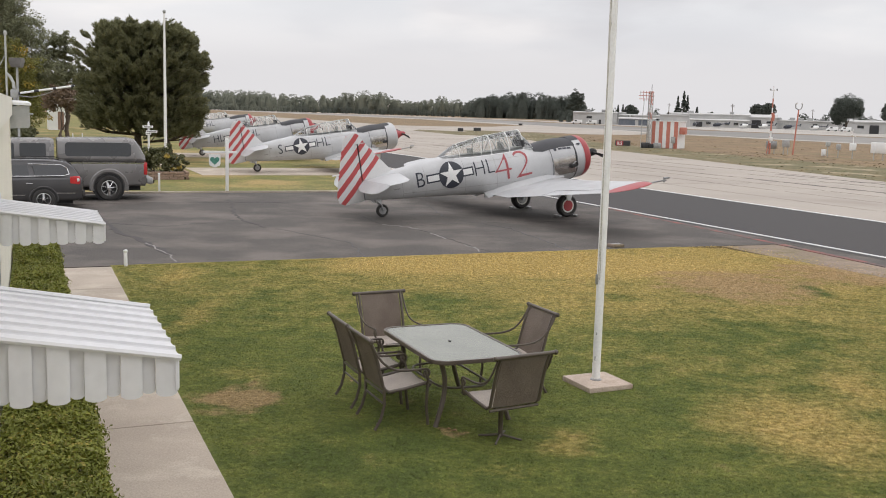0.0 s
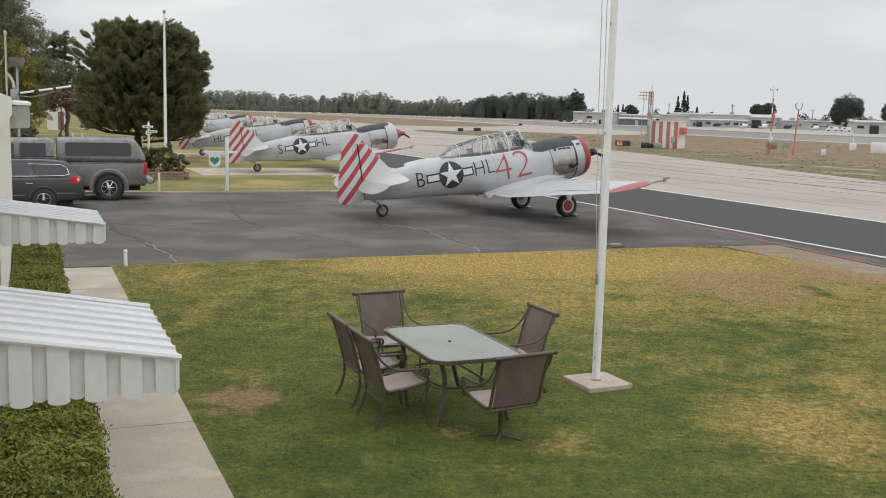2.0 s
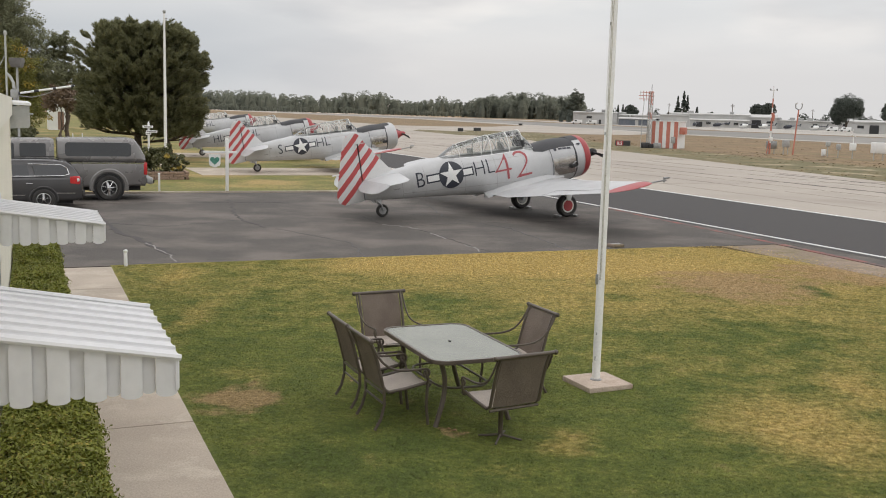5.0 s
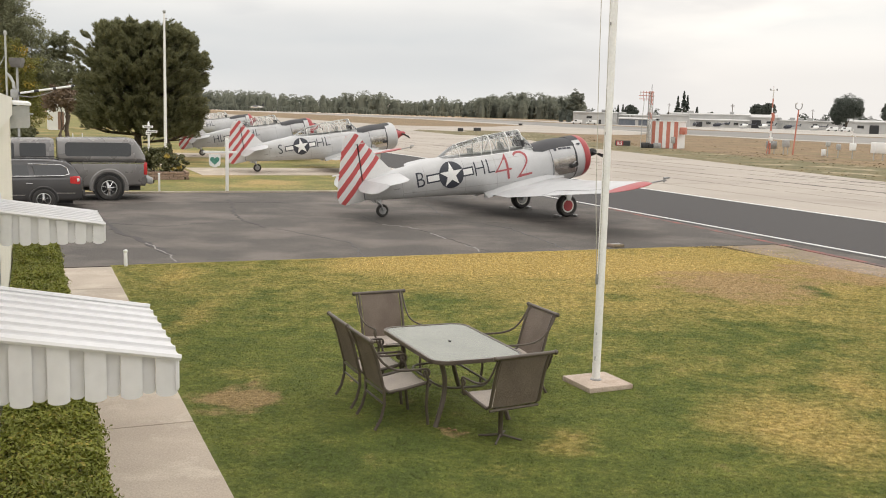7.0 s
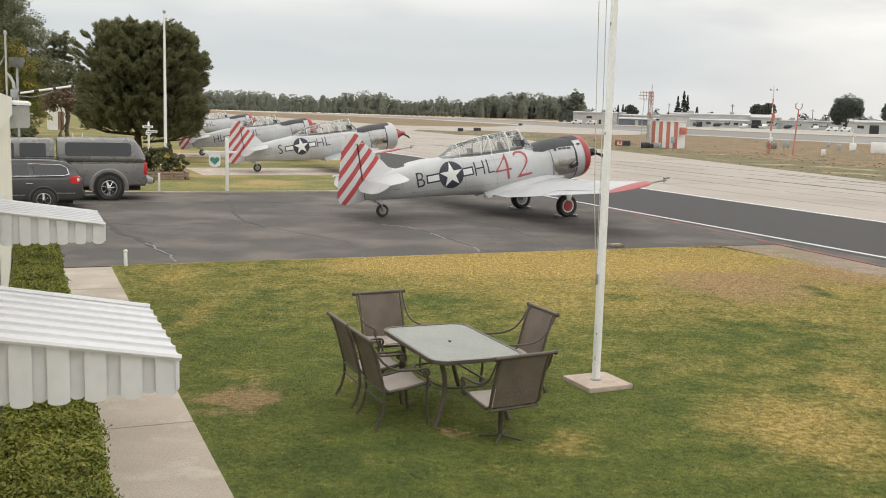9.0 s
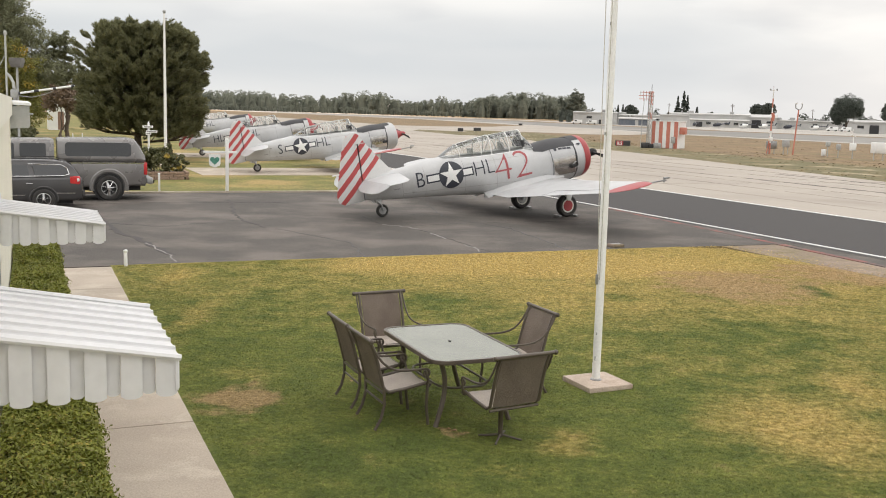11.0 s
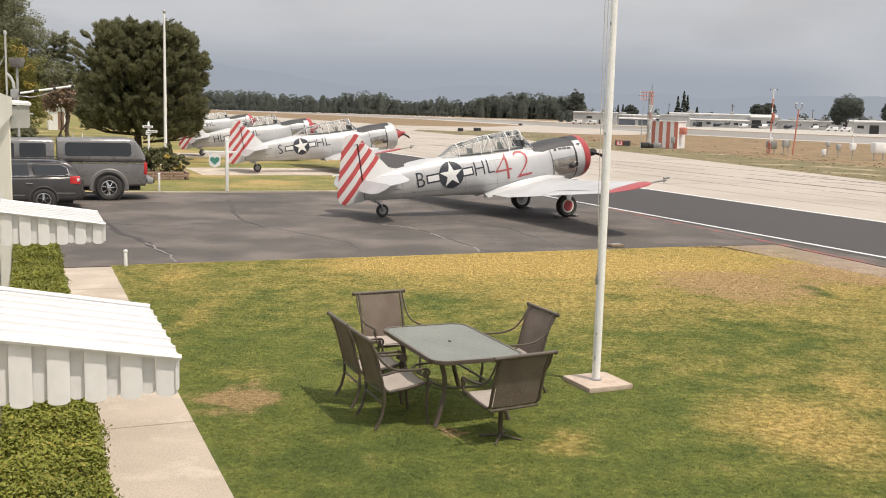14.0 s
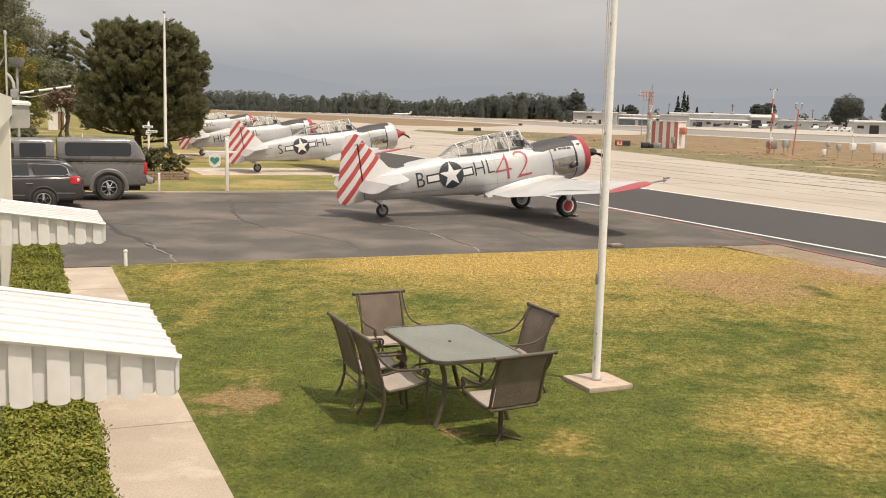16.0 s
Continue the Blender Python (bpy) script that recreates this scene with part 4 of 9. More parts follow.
    # markings on both flanks
    for side in (-1, 1):
        def art(name, polys, material, lift):
            bm = bmesh.new()
            for p in polys:
                flat_poly(bm, p if side < 0 else [(2 * -5.5 - x, z) for x, z in p])
            part(name, on_skin(bm, side, lift), material, fus)
        cx, cz, r = -5.46, 0.31, 0.40
        art("insignia_bar", [[(cx - 0.80, cz - 0.13), (cx + 0.74, cz - 0.13), (cx + 0.74, cz + 0.13), (cx - 0.80, cz + 0.13)]], M_NAVY, 0.005)
        art("insignia_bar_white", [[(cx - 0.755, cz - 0.085), (cx + 0.695, cz - 0.085), (cx + 0.695, cz + 0.085), (cx - 0.755, cz + 0.085)]], M_WHITE, 0.009)
        art("insignia_disc", [disc_pts(cx, cz, r)], M_NAVY, 0.012)
        art("star", [star_pts(cx, cz, r * 0.95)], M_WHITE, 0.016)

        def word(text, x, z, size, material, bold, name, wide=1.0):
            bm = glyphs(text, size, bold)
            for v in bm.verts:
                v.co.x *= wide
            wd = max(v.co.x for v in bm.verts)
            for v in bm.verts:
                v.co.x, v.co.y = (x + v.co.x, z + v.co.y)
            if side > 0:
                # read from nose to tail on the far flank
                for v in bm.verts:
                    v.co.x = x + (wd - (v.co.x - x))
            part(name, on_skin(bm, side, 0.008), material, fus)
        word(code, -6.61 - 0.30 * (len(code) - 1), 0.12, 0.45, M_NAVY, -0.004, "code_letter", 0.84)
        word("HL", -4.725, 0.125, 0.44, M_NAVY, -0.008, "code_letters", 0.94)
        if number:
            word(number, -4.05, -0.19, 0.82, M_NUM, -0.026, "number", 1.18)
    # cowling
    bm = bmesh.new()
    lathe(bm, [(-0.56, 0.64), (-0.64, 0.66), (-0.8, 0.675), (-1.0, 0.68), (-1.06, 0.68), (-1.06, 0.64), (-0.64, 0.61)], 48, "x")
    cowl = part("cowling", down(bm), M_SILVER, root)
    bm = bmesh.new()
    lathe(bm, [(-0.62, 0.58), (-0.53, 0.47), (-0.455, 0.485), (-0.435, 0.53), (-0.465, 0.585), (-0.53, 0.635), (-0.62, 0.666), (-0.745, 0.681)], 48, "x")
    part("cowl_nose_ring", down(bm), M_RED if ring_red else M_SILVER, cowl, "red painted front ring" if ring_red else "silver front ring")
    bm = bmesh.new()
    lathe(bm, [(-1.045, 0.690), (-1.085, 0.690), (-1.085, 0.65)], 48, "x")
    part("cowl_strap", down(bm), M_BLACK, cowl)
    bm = bmesh.new()
    rows = []
    for x, gr in ((-0.66, 0.669), (-0.8, 0.6815), (-1.04, 0.687)):
        rows.append([Vector((x, gr * math.sin(a), gr * math.cos(a))) for a in [radians(-34 + 68 * j / 12) for j in range(13)]])
    loft(bm, rows, (False, False), False)
    part("cowl_top_paint", down(bm), M_BLACK, cowl)
    if number:
        for side in (-1, 1):
            bm = bmesh.new()
            rows = []
            for x, a0, a1 in ((-0.80, 47, 49), (-0.86, 47, 54), (-0.94, 46, 50)):
                rows.append([Vector((x, side * 0.697 * math.sin(radians(a)), 0.697 * math.cos(radians(a)))) for a in (a0, (a0 + a1) / 2, a1)])
            loft(bm, rows, (False, False), False)
            part("emblem", down(bm), M_NAVY, cowl)
    # engine: crankcase and nine cylinders
    bm = bmesh.new()
    lathe(bm, [(-0.95, 0.001), (-0.95, 0.6), (-0.75, 0.6), (-0.75, 0.24), (-0.35, 0.22), (-0.2, 0.12), (-0.05, 0.09), (-0.05, 0.001)], 24, "x")
    eng = part("engine", down(bm), M_DARK, root)
    bm = bmesh.new()
    for i in range(9):
        a = 6.28318 * i / 9
        tube(bm, [(-0.55, math.cos(a) * 0.2, math.sin(a) * 0.2), (-0.55, math.cos(a) * 0.52, math.sin(a) * 0.52)], 0.11, 10)
    part("cylinders", down(bm), M_STEEL, eng)
    # exhaust
    bm = bmesh.new()
    tube(bm, [(-1.12, -0.58, -0.20), (-1.2, -0.66, -0.18), (-1.32, -0.69, -0.19)], 0.062, 12)
    part("exhaust", down(bm), M_DARK, root)
    bm = bmesh.new()
    lathe(bm, [(0, 0.085), (0.02, 0.10), (0.05, 0.085)], 16, "y", (-1.13, -0.695, -0.16))
    part("exhaust_ring", down(bm), M_STEEL, root)
    # propeller
    bm = bmesh.new()
    lathe(bm, [(-0.2, 0.08), (-0.08, 0.13), (0.06, 0.12), (0.16, 0.07), (0.22, 0.001)] if number else [(-0.46, 0.30), (-0.36, 0.32), (-0.22, 0.22), (-0.04, 0.13), (0.12, 0.10), (0.2, 0.05), (0.23, 0.001)], 20, "x")
    prop = part("propeller_hub", down(bm), M_RED if not number else M_DARK, root)
    for s in (-1, 1):
        bm = bmesh.new()
        rows = []
        for f, c, tw, th in ((0.05, 0.05, 60, 0.045), (0.2, 0.08, 55, 0.035), (0.45, 0.10, 38, 0.022), (0.75, 0.095, 24, 0.014), (0.93, 0.08, 18, 0.01), (1.0, 0.03, 16, 0.006)):
            q = []
            for j in range(10):
                a = 6.28318 * j / 10
                cx, cz = c * math.cos(a), th * math.sin(a)
                t = radians(tw) * s
                q.append(Vector((0.02 + cx * math.sin(t) + cz * math.cos(t), s * 0.97 * f, cx * math.cos(t) - cz * math.sin(t))))
            rows.append(q)
        loft(bm, rows)
        bmesh.ops.rotate(bm, verts=bm.verts, cent=(0, 0, 0), matrix=Matrix.Rotation(radians(10), 3, "X"))
        part("propeller_blade", down(bm), M_BLACK, prop)
    # wings
    bm = bmesh.new()
    loft(bm, [wing_ring(y, -1.62, -4.2, -0.55, 0.40) for y in (-1.42, -0.7, 0, 0.7, 1.42)])
    part("wing_centre", down(bm), M_SILVER, root)
    for s in (-1, 1):
        bm = bmesh.new()
        rows = []
        for y, le, te, z, th in ((1.42, -1.66, -4.2, -0.55, 0.40), (3.0, -1.98, -4.12, -0.385, 0.32), (4.6, -2.28, -4.05, -0.215, 0.25), (5.75, -2.5, -4.0, -0.095, 0.20)):
            rows.append(wing_ring(y * s, le, te, z, th))
        loft(bm, rows)
        wing = part("wing", down(bm), M_SILVER, root)
        bm = bmesh.new()
        rows = []
        for y, le, te, z, th in ((5.752, -2.5, -4.0, -0.095, 0.202), (6.0, -2.56, -3.97, -0.07, 0.17), (6.22, -2.68, -3.86, -0.05, 0.12), (6.36, -2.9, -3.66, -0.04, 0.07), (6.41, -3.15, -3.45, -0.038, 0.02)):
            rows.append(wing_ring(y * s, le, te, z, th))
        loft(bm, rows)
        part("wing_tip", down(bm), M_RED if s < 0 else M_SILVER, wing, "red painted wing tip" if s < 0 else "")
        # aileron gap and flap line on the upper skin
        bm = bmesh.new()
        def top_of(y, f):
            k = (y - 1.42) / 4.33
            le, te, z, th = -1.66 - 0.84 * k, -4.2 + 0.2 * k, -0.55 + 0.455 * k, 0.40 - 0.2 * k
            t = th * (1.48 * math.sqrt(f) - 0.63 * f - 1.76 * f * f + 1.42 * f ** 3 - 0.5 * f ** 4) * 0.5
            return Vector((le + (te - le) * f, y * s, z + t * 1.25 + 0.006))
        for f0, f1, ya, yb in ((0.765, 0.78, 3.1, 5.7), (0.78, 1.0, 3.1, 3.12)):
            vs = [[bm.verts.new(top_of(ya + (yb - ya) * i / 8, f) + Vector((0, 0, 0.004))) for f in (f0, f1)] for i in range(9)]
            for a, b in zip(vs, vs[1:]):
                bm.faces.new((a[0], a[1], b[1], b[0]))
        part("aileron_gap", down(bm), M_DARK, wing)
        if s < 0:
            bm = bmesh.new()
            tube(bm, [(-2.7, -6.05, -0.06), (-2.35, -6.1, -0.06), (-2.12, -6.12, -0.07)], 0.022, 8)
            tube(bm, [(-2.2, -6.12, -0.12), (-2.2, -6.12, 0.0), (-2.02, -6.12, -0.03)], 0.026, 6)
            part("pitot_tube", down(bm), M_STEEL, wing)
        # fillet where wing meets body
        bm = bmesh.new()
        rows = []
        for x, hgt, out, zz in ((-1.55, -0.42, 0.60, -0.50), (-2.2, -0.26, 0.72, -0.41), (-3.2, -0.28, 0.74, -0.48), (-3.9, -0.36, 0.68, -0.55), (-4.35, -0.44, 0.52, -0.60)):
            w0 = skin(x, hgt) - 0.03
            rows.append([Vector((x, s * w0, hgt)), Vector((x, s * (w0 + (out - w0) * 0.4), (hgt * 0.45 + zz * 0.55))), Vector((x, s * out, zz)), Vector((x, s * (w0 - 0.05), zz - (0.15 if x > -3.5 else 0.03)))])
        loft(bm, rows)
        part("wing_fillet", down(bm), M_SILVER, root)
    # tailplane and elevators
    for s in (-1, 1):
        bm = bmesh.new()
        loft(bm, [wing_ring(y * s, le, -8.16, 0.62, th, 9) for y, le, th in ((0.08, -6.98, 0.13), (0.9, -7.2, 0.11), (1.55, -7.38, 0.08), (1.8, -7.55, 0.06), (1.92, -7.85, 0.03))])
        tp = part("tailplane", down(bm), M_SILVER, root)
        bm = bmesh.new()
        rows = []
        for y, te in ((0.16, -8.38), (0.5, -8.47), (1.2, -8.48), (1.6, -8.42), (1.82, -8.31), (1.92, -8.21)):
            rows.append([Vector((-8.17, y * s, 0.655)), Vector((te, y * s, 0.62 + (te + 8.17) * 0.72)), Vector((te, y * s, 0.606 + (te + 8.17) * 0.72)), Vector((-8.17, y * s, 0.585))])
        loft(bm, rows)
        part("elevator", down(bm), M_SILVER, tp)
    # fin and rudder
    def blade(rows, name, par):
        bm = bmesh.new()
        rr = []
        for z, xf, xb, th in rows:
            rr.append([Vector((xf, 0, z)), Vector(((2 * xf + xb) / 3, th / 2, z)), Vector((xb, th * 0.35, z)), Vector((xb, -th * 0.35, z)), Vector(((2 * xf + xb) / 3, -th / 2, z))])
        loft(bm, rr)
        return part(name, down(bm), M_STRIPE, par)
    blade([(0.62, -7.0, -8.15, 0.14), (0.82, -7.24, -8.14, 0.12), (1.31, -7.63, -8.13, 0.09), (1.68, -7.90, -8.125, 0.06)], "fin", root)
    bm = bmesh.new()
    rr = []
    for z, xf, xb, th in ((0.02, -8.18, -8.80, 0.03), (0.10, -8.17, -8.95, 0.09), (0.3, -8.17, -9.0, 0.12), (0.7, -8.165, -8.9, 0.11), (1.2, -8.16, -8.76, 0.09), (1.695, -8.15, -8.62, 0.07), (1.70, -7.92, -8.62, 0.07), (1.87, -8.02, -8.54, 0.055), (1.97, -8.09, -8.45, 0.035), (2.0, -8.15, -8.35, 0.01)):
        rr.append([Vector((xf, 0, z)), Vector(((2 * xf + xb) / 3, th / 2, z)), Vector((xb, th * 0.12, z)), Vector((xb, -th * 0.12, z)), Vector(((2 * xf + xb) / 3, -th / 2, z))])
    loft(bm, rr)
    rud = part("rudder", down(bm), M_STRIPE, root)
    bm = bmesh.new()
    tube(bm, [(-8.158, 0, 0.05), (-8.14, 0, 1.69)], 0.016, 6)
    part("rudder_hinge", down(bm), M_BLACK, rud)
    bm = bmesh.new()
    box(bm, (-8.95, -0.03, 0.93), (0.22, 0.03, 0.03))
    part("trim_tab_rod", down(bm), M_WHITE, rud)
    bm = bmesh.new()
    box(bm, (-8.75, -0.03, 1.45), (0.12, 0.025, 0.025))
    part("trim_tab_rod", down(bm), M_WHITE, rud)
    # canopy: frames, glass
    def arch(x, top, n=9, grow=0.0):
        zb = body_at(x)[0] - 0.10
        wb = skin(x, zb) * 0.86 + grow
        out = []
        for i in range(n):
            a = math.pi * i / (n - 1)
            c, s = math.cos(a), math.sin(a)
            out.append(Vector((x, wb * math.copysign(abs(c) ** 0.62, c) * (1 - 0.16 * s), zb + (top + grow - zb) * abs(s) ** 0.72)))
        return out
    frames_at = ((-2.76, 1.19), (-3.27, 1.21), (-3.9, 1.215), (-4.25, 1.205), (-5.0, 1.13))
    bm = bmesh.new()
    rows = [arch(x, t) for x, t in frames_at] + [arch(-5.2, 1.06), arch(-5.38, 0.97), arch(-5.56, 0.875)]
    loft(bm, rows, (False, False), False)
    gl = part("canopy_glass", down(bm), M_CANOPY, root)
    gl.visible_shadow = False
    bm = bmesh.new()
    wb = [Vector((-2.50, -0.41, 0.60)), Vector((-2.42, -0.2, 0.67)), Vector((-2.40, 0, 0.68)), Vector((-2.42, 0.2, 0.67)), Vector((-2.50, 0.41, 0.60))]
    a9 = arch(-2.76, 1.19)
    wt = [a9[8], a9[6], a9[4], a9[2], a9[0]]
    vs = [[bm.verts.new(p) for p in r] for r in (wb, wt)]
    for j in range(4):
        bm.faces.new((vs[0][j], vs[0][j + 1], vs[1][j + 1], vs[1][j]))
    ws = part("windscreen", down(bm), M_CANOPY, root)
    ws.visible_shadow = False
    bm = bmesh.new()
    for j in range(5):
        tube(bm, [wb[j], wt[j]], 0.011, 6)
    part("windscreen_frame", down(bm), M_WHITE, ws)
    for x, t in frames_at:
        bm = bmesh.new()
        tube(bm, arch(x, t, 13, 0.006), 0.021 if x > -4 else 0.013, 6)
        part("canopy_hoop", down(bm), M_WHITE, gl)
    for i in (2, 4, 6):
        bm = bmesh.new()
        tube(bm, [arch(x, t, 9, 0.005)[i] for x, t in frames_at], 0.009, 6)
        part("canopy_rail", down(bm), M_WHITE, gl)
    for s in (-1, 1):
        bm = bmesh.new()
        tube(bm, [Vector((x, s * (skin(x, body_at(x)[0] - 0.11) * 0.88), body_at(x)[0] - 0.09)) for x in (-2.5, -3.0, -3.6, -4.2, -4.8, -5.2)], 0.015, 6)
        part("canopy_sill", down(bm), M_WHITE, gl)
    # cockpit well, seats and roll frame seen through the glass
    bm = bmesh.new()
    rows = []
    for x in (-2.55, -3.2, -3.9, -4.6, -5.0):
        zt = body_at(x)[0] + 0.004
        w = skin(x, zt - 0.12) * 0.74
        rows.append([Vector((x, -w, zt)), Vector((x, -w * 0.5, zt + 0.005)), Vector((x, 0, zt + 0.006)), Vector((x, w * 0.5, zt + 0.005)), Vector((x, w, zt))])
    loft(bm, rows, (False, False), False)
    part("cockpit_floor", down(bm), M_COCKPIT, root)
    for x in (-3.35, -4.45):
        bm = bmesh.new()
        box(bm, (x - 0.05, 0, 0.82), (0.06, 0.34, 0.24), None, 0.03)
        part("seat_back", down(bm), M_COCKPIT, root)
    bm = bmesh.new()
    for y in (-0.2, 0.2):
        tube(bm, [(-3.85, y * 1.4, 0.70), (-3.62, y, 1.14)], 0.016, 6)
        tube(bm, [(-3.40, y * 1.4, 0.70), (-3.62, y, 1.14)], 0.016, 6)
        tube(bm, [(-3.0, y * 1.3, 0.70), (-3.2, y, 1.10)], 0.018, 6)
    tube(bm, [(-3.62, -0.2, 1.14), (-3.62, 0.2, 1.14)], 0.016, 6)
    part("roll_frame", down(bm), M_SILVER, root)
    bm = bmesh.new()
    box(bm, (-2.75, 0, 0.78), (0.08, 0.66, 0.22), None, 0.03)
    part("instrument_panel", down(bm), M_BLACK, root)
    # landing gear, in the stance on the ground
    wx = 5.65
    for s in (-1, 1):
        gear = new("main_gear")
        gear.parent = root
        y = 1.31 * s
        wheel(gear, wx, y, 0.35, 0.22, M_TYREWALL, M_RED if s < 0 else M_STEEL)
        bm = bmesh.new()
        tube(bm, [(wx, y - 0.17 * s, 0.34), (wx - 0.02, y - 0.17 * s, 0.62), (wx + 0.02, y - 0.1 * s, 1.03)], [0.055, 0.06, 0.075], 12)
        tube(bm, [(wx, y - 0.18 * s, 0.345), (wx, y, 0.345)], 0.045, 10)
        part("strut", bm, M_SILVER, gear)
        bm = bmesh.new()
        loft(bm, [[Vector((wx + dx, y + s * dy, z)) for dx, dy in ((0.17 * k, -0.1), (0.1 * k, 0.15), (-0.13 * k, 0.15), (-0.2 * k, -0.1))] for z, k in ((0.52, 0.5), (0.64, 0.8), (0.76, 1.05), (0.9, 1.25), (1.02, 1.3))])
        part("fairing", bm, M_WHITE, gear)
        bm = bmesh.new()
        box(bm, (wx + 0.30, y, 0.035), (0.10, 0.30, 0.07), None, 0.01)
        part("chock", bm, M_STEEL, gear)
        bm = bmesh.new()
        box(bm, (wx - 0.32, y, 0.035), (0.10, 0.30, 0.07), None, 0.01)
        part("chock", bm, M_STEEL, gear)
    tail = new("tail_gear")
    tail.parent = root
    wheel(tail, 0.0, 0.0, 0.19, 0.12, M_STEEL, M_STEEL)
    bm = bmesh.new()
    for s in (-1, 1):
        tube(bm, [(0, 0.085 * s, 0.19), (-0.06, 0.085 * s, 0.36), (-0.2, 0.02 * s, 0.48)], 0.024, 8)
    tube(bm, [(-0.2, 0, 0.44), (-0.26, 0, 0.62)], 0.05, 10)
    part("fork", bm, M_STEEL, tail)
    bm = bmesh.new()
    loft(bm, [[Vector((-0.12 + dx, dy, z)) for dx, dy in ((0.12 * k, 0), (0, 0.06), (-0.28 * k, 0), (0, -0.06))] for z, k in ((0.42, 0.7), (0.58, 1.2))])
    part("boot", bm, M_SILVER, tail)
    return root


trainer(pose(-1.817, 28.964, 0, 0, 0, 28.28), "silver trainer aircraft with red striped tail and red number", "B", "42")
trainer(pose(-9.03, 47.60, 0.04, 0, 0, 25.7), "silver trainer aircraft with red striped tail on the lawn strip", "S", "", False)
trainer(pose(-15.18, 61.9, 0.04, 0, 0, 25.0), "silver trainer aircraft partly behind its neighbour", "HL")
trainer(pose(-24.7, 90.5, 0.03, 0, 0, 24.0), "silver trainer aircraft at the far end beside the tree", "D")


# ---- patio furniture on the lawn ----
def patio_table():
    root = thing("patio_table", gp(4.05, 9.29, 0.012), "rectangular patio table with patterned glass top and brown metal frame", "table")
    W, L, H, R = 1.0, 1.62, 0.70, 0.17
    def outline(w, l, r, z, n=8):
        out = []
        for cx, cy, a0 in ((w / 2 - r, l / 2 - r, 0), (-w / 2 + r, l / 2 - r, 90), (-w / 2 + r, -l / 2 + r, 180), (w / 2 - r, -l / 2 + r, 270)):
            for i in range(n + 1):
                a = radians(a0 + 90 * i / n)
                out.append(Vector((cx + r * math.cos(a), cy + r * math.sin(a), z)))
        return out
    bm = bmesh.new()
    loft(bm, [outline(W - 0.03, L - 0.03, R, H - 0.008), outline(W - 0.03, L - 0.03, R, H)])
    part("glass_top", bm, M_TABLE, root, "obscured grey-green patterned glass")
    bm = bmesh.new()
    rings = [outline(W, L, R + 0.01, H - 0.034), outline(W + 0.008, L + 0.008, R + 0.014, H - 0.016), outline(W, L, R + 0.01, H + 0.005), outline(W - 0.05, L - 0.05, R - 0.01, H + 0.005), outline(W - 0.05, L - 0.05, R - 0.01, H - 0.034)]
    rings.append(rings[0])
    loft(bm, rings, (False, False))
    part("rim", bm, M_BRONZE, root)
    bm = bmesh.new()
    lathe(bm, [(H - 0.02, 0.018), (H + 0.004, 0.018), (H + 0.005, 0.012), (H + 0.004, 0.001)], 16, "z")
    part("umbrella_plug", bm, M_DARK, root)
    for sx in (-1, 1):
        for sy in (-1, 1):
            bm = bmesh.new()
            x, y = sx * (W / 2 - 0.14), sy * (L / 2 - 0.22)
            pts = [(x * 0.98, y, H - 0.03), (x * 0.80, y * 0.97, H - 0.22), (x * 0.84, y, 0.28), (x * 1.12, y * 1.06, 0.0)]
            sm = []
            for k in range(13):
                t = k / 12 * 3
                i = min(2, int(t))
                f = t - i
                sm.append(Vector(pts[i]).lerp(Vector(pts[i + 1]), f))
            for _ in range(2):
                sm = [sm[0]] + [(sm[i - 1] + sm[i] * 2 + sm[i + 1]) / 4 for i in range(1, len(sm) - 1)] + [sm[-1]]
            tube(bm, sm, 0.026, 8)
            part("leg", bm, M_BRONZE, root)
    # stretcher hoop and cross rails
    bm = bmesh.new()
    tube(bm, outline(0.56, 1.0, 0.2, 0.34, 5), 0.012, 6, True)
    part("stretcher", bm, M_BRONZE, root)
    for y in (-0.45, 0.45):
        bm = bmesh.new()
        tube(bm, [(-W / 2 + 0.03, y, H - 0.035), (W / 2 - 0.03, y, H - 0.035)], 0.014, 6)
        part("cross_rail", bm, M_BRONZE, root)
    return root


patio_table()


def scroll(cx, y, cz, r, a0, turns, n=16):
    return [Vector((cx + r * (1 - 0.72 * i / n) * math.cos(a0 + turns * 6.283 * i / n), y, cz + r * (1 - 0.72 * i / n) * math.sin(a0 + turns * 6.283 * i / n))) for i in range(n + 1)]


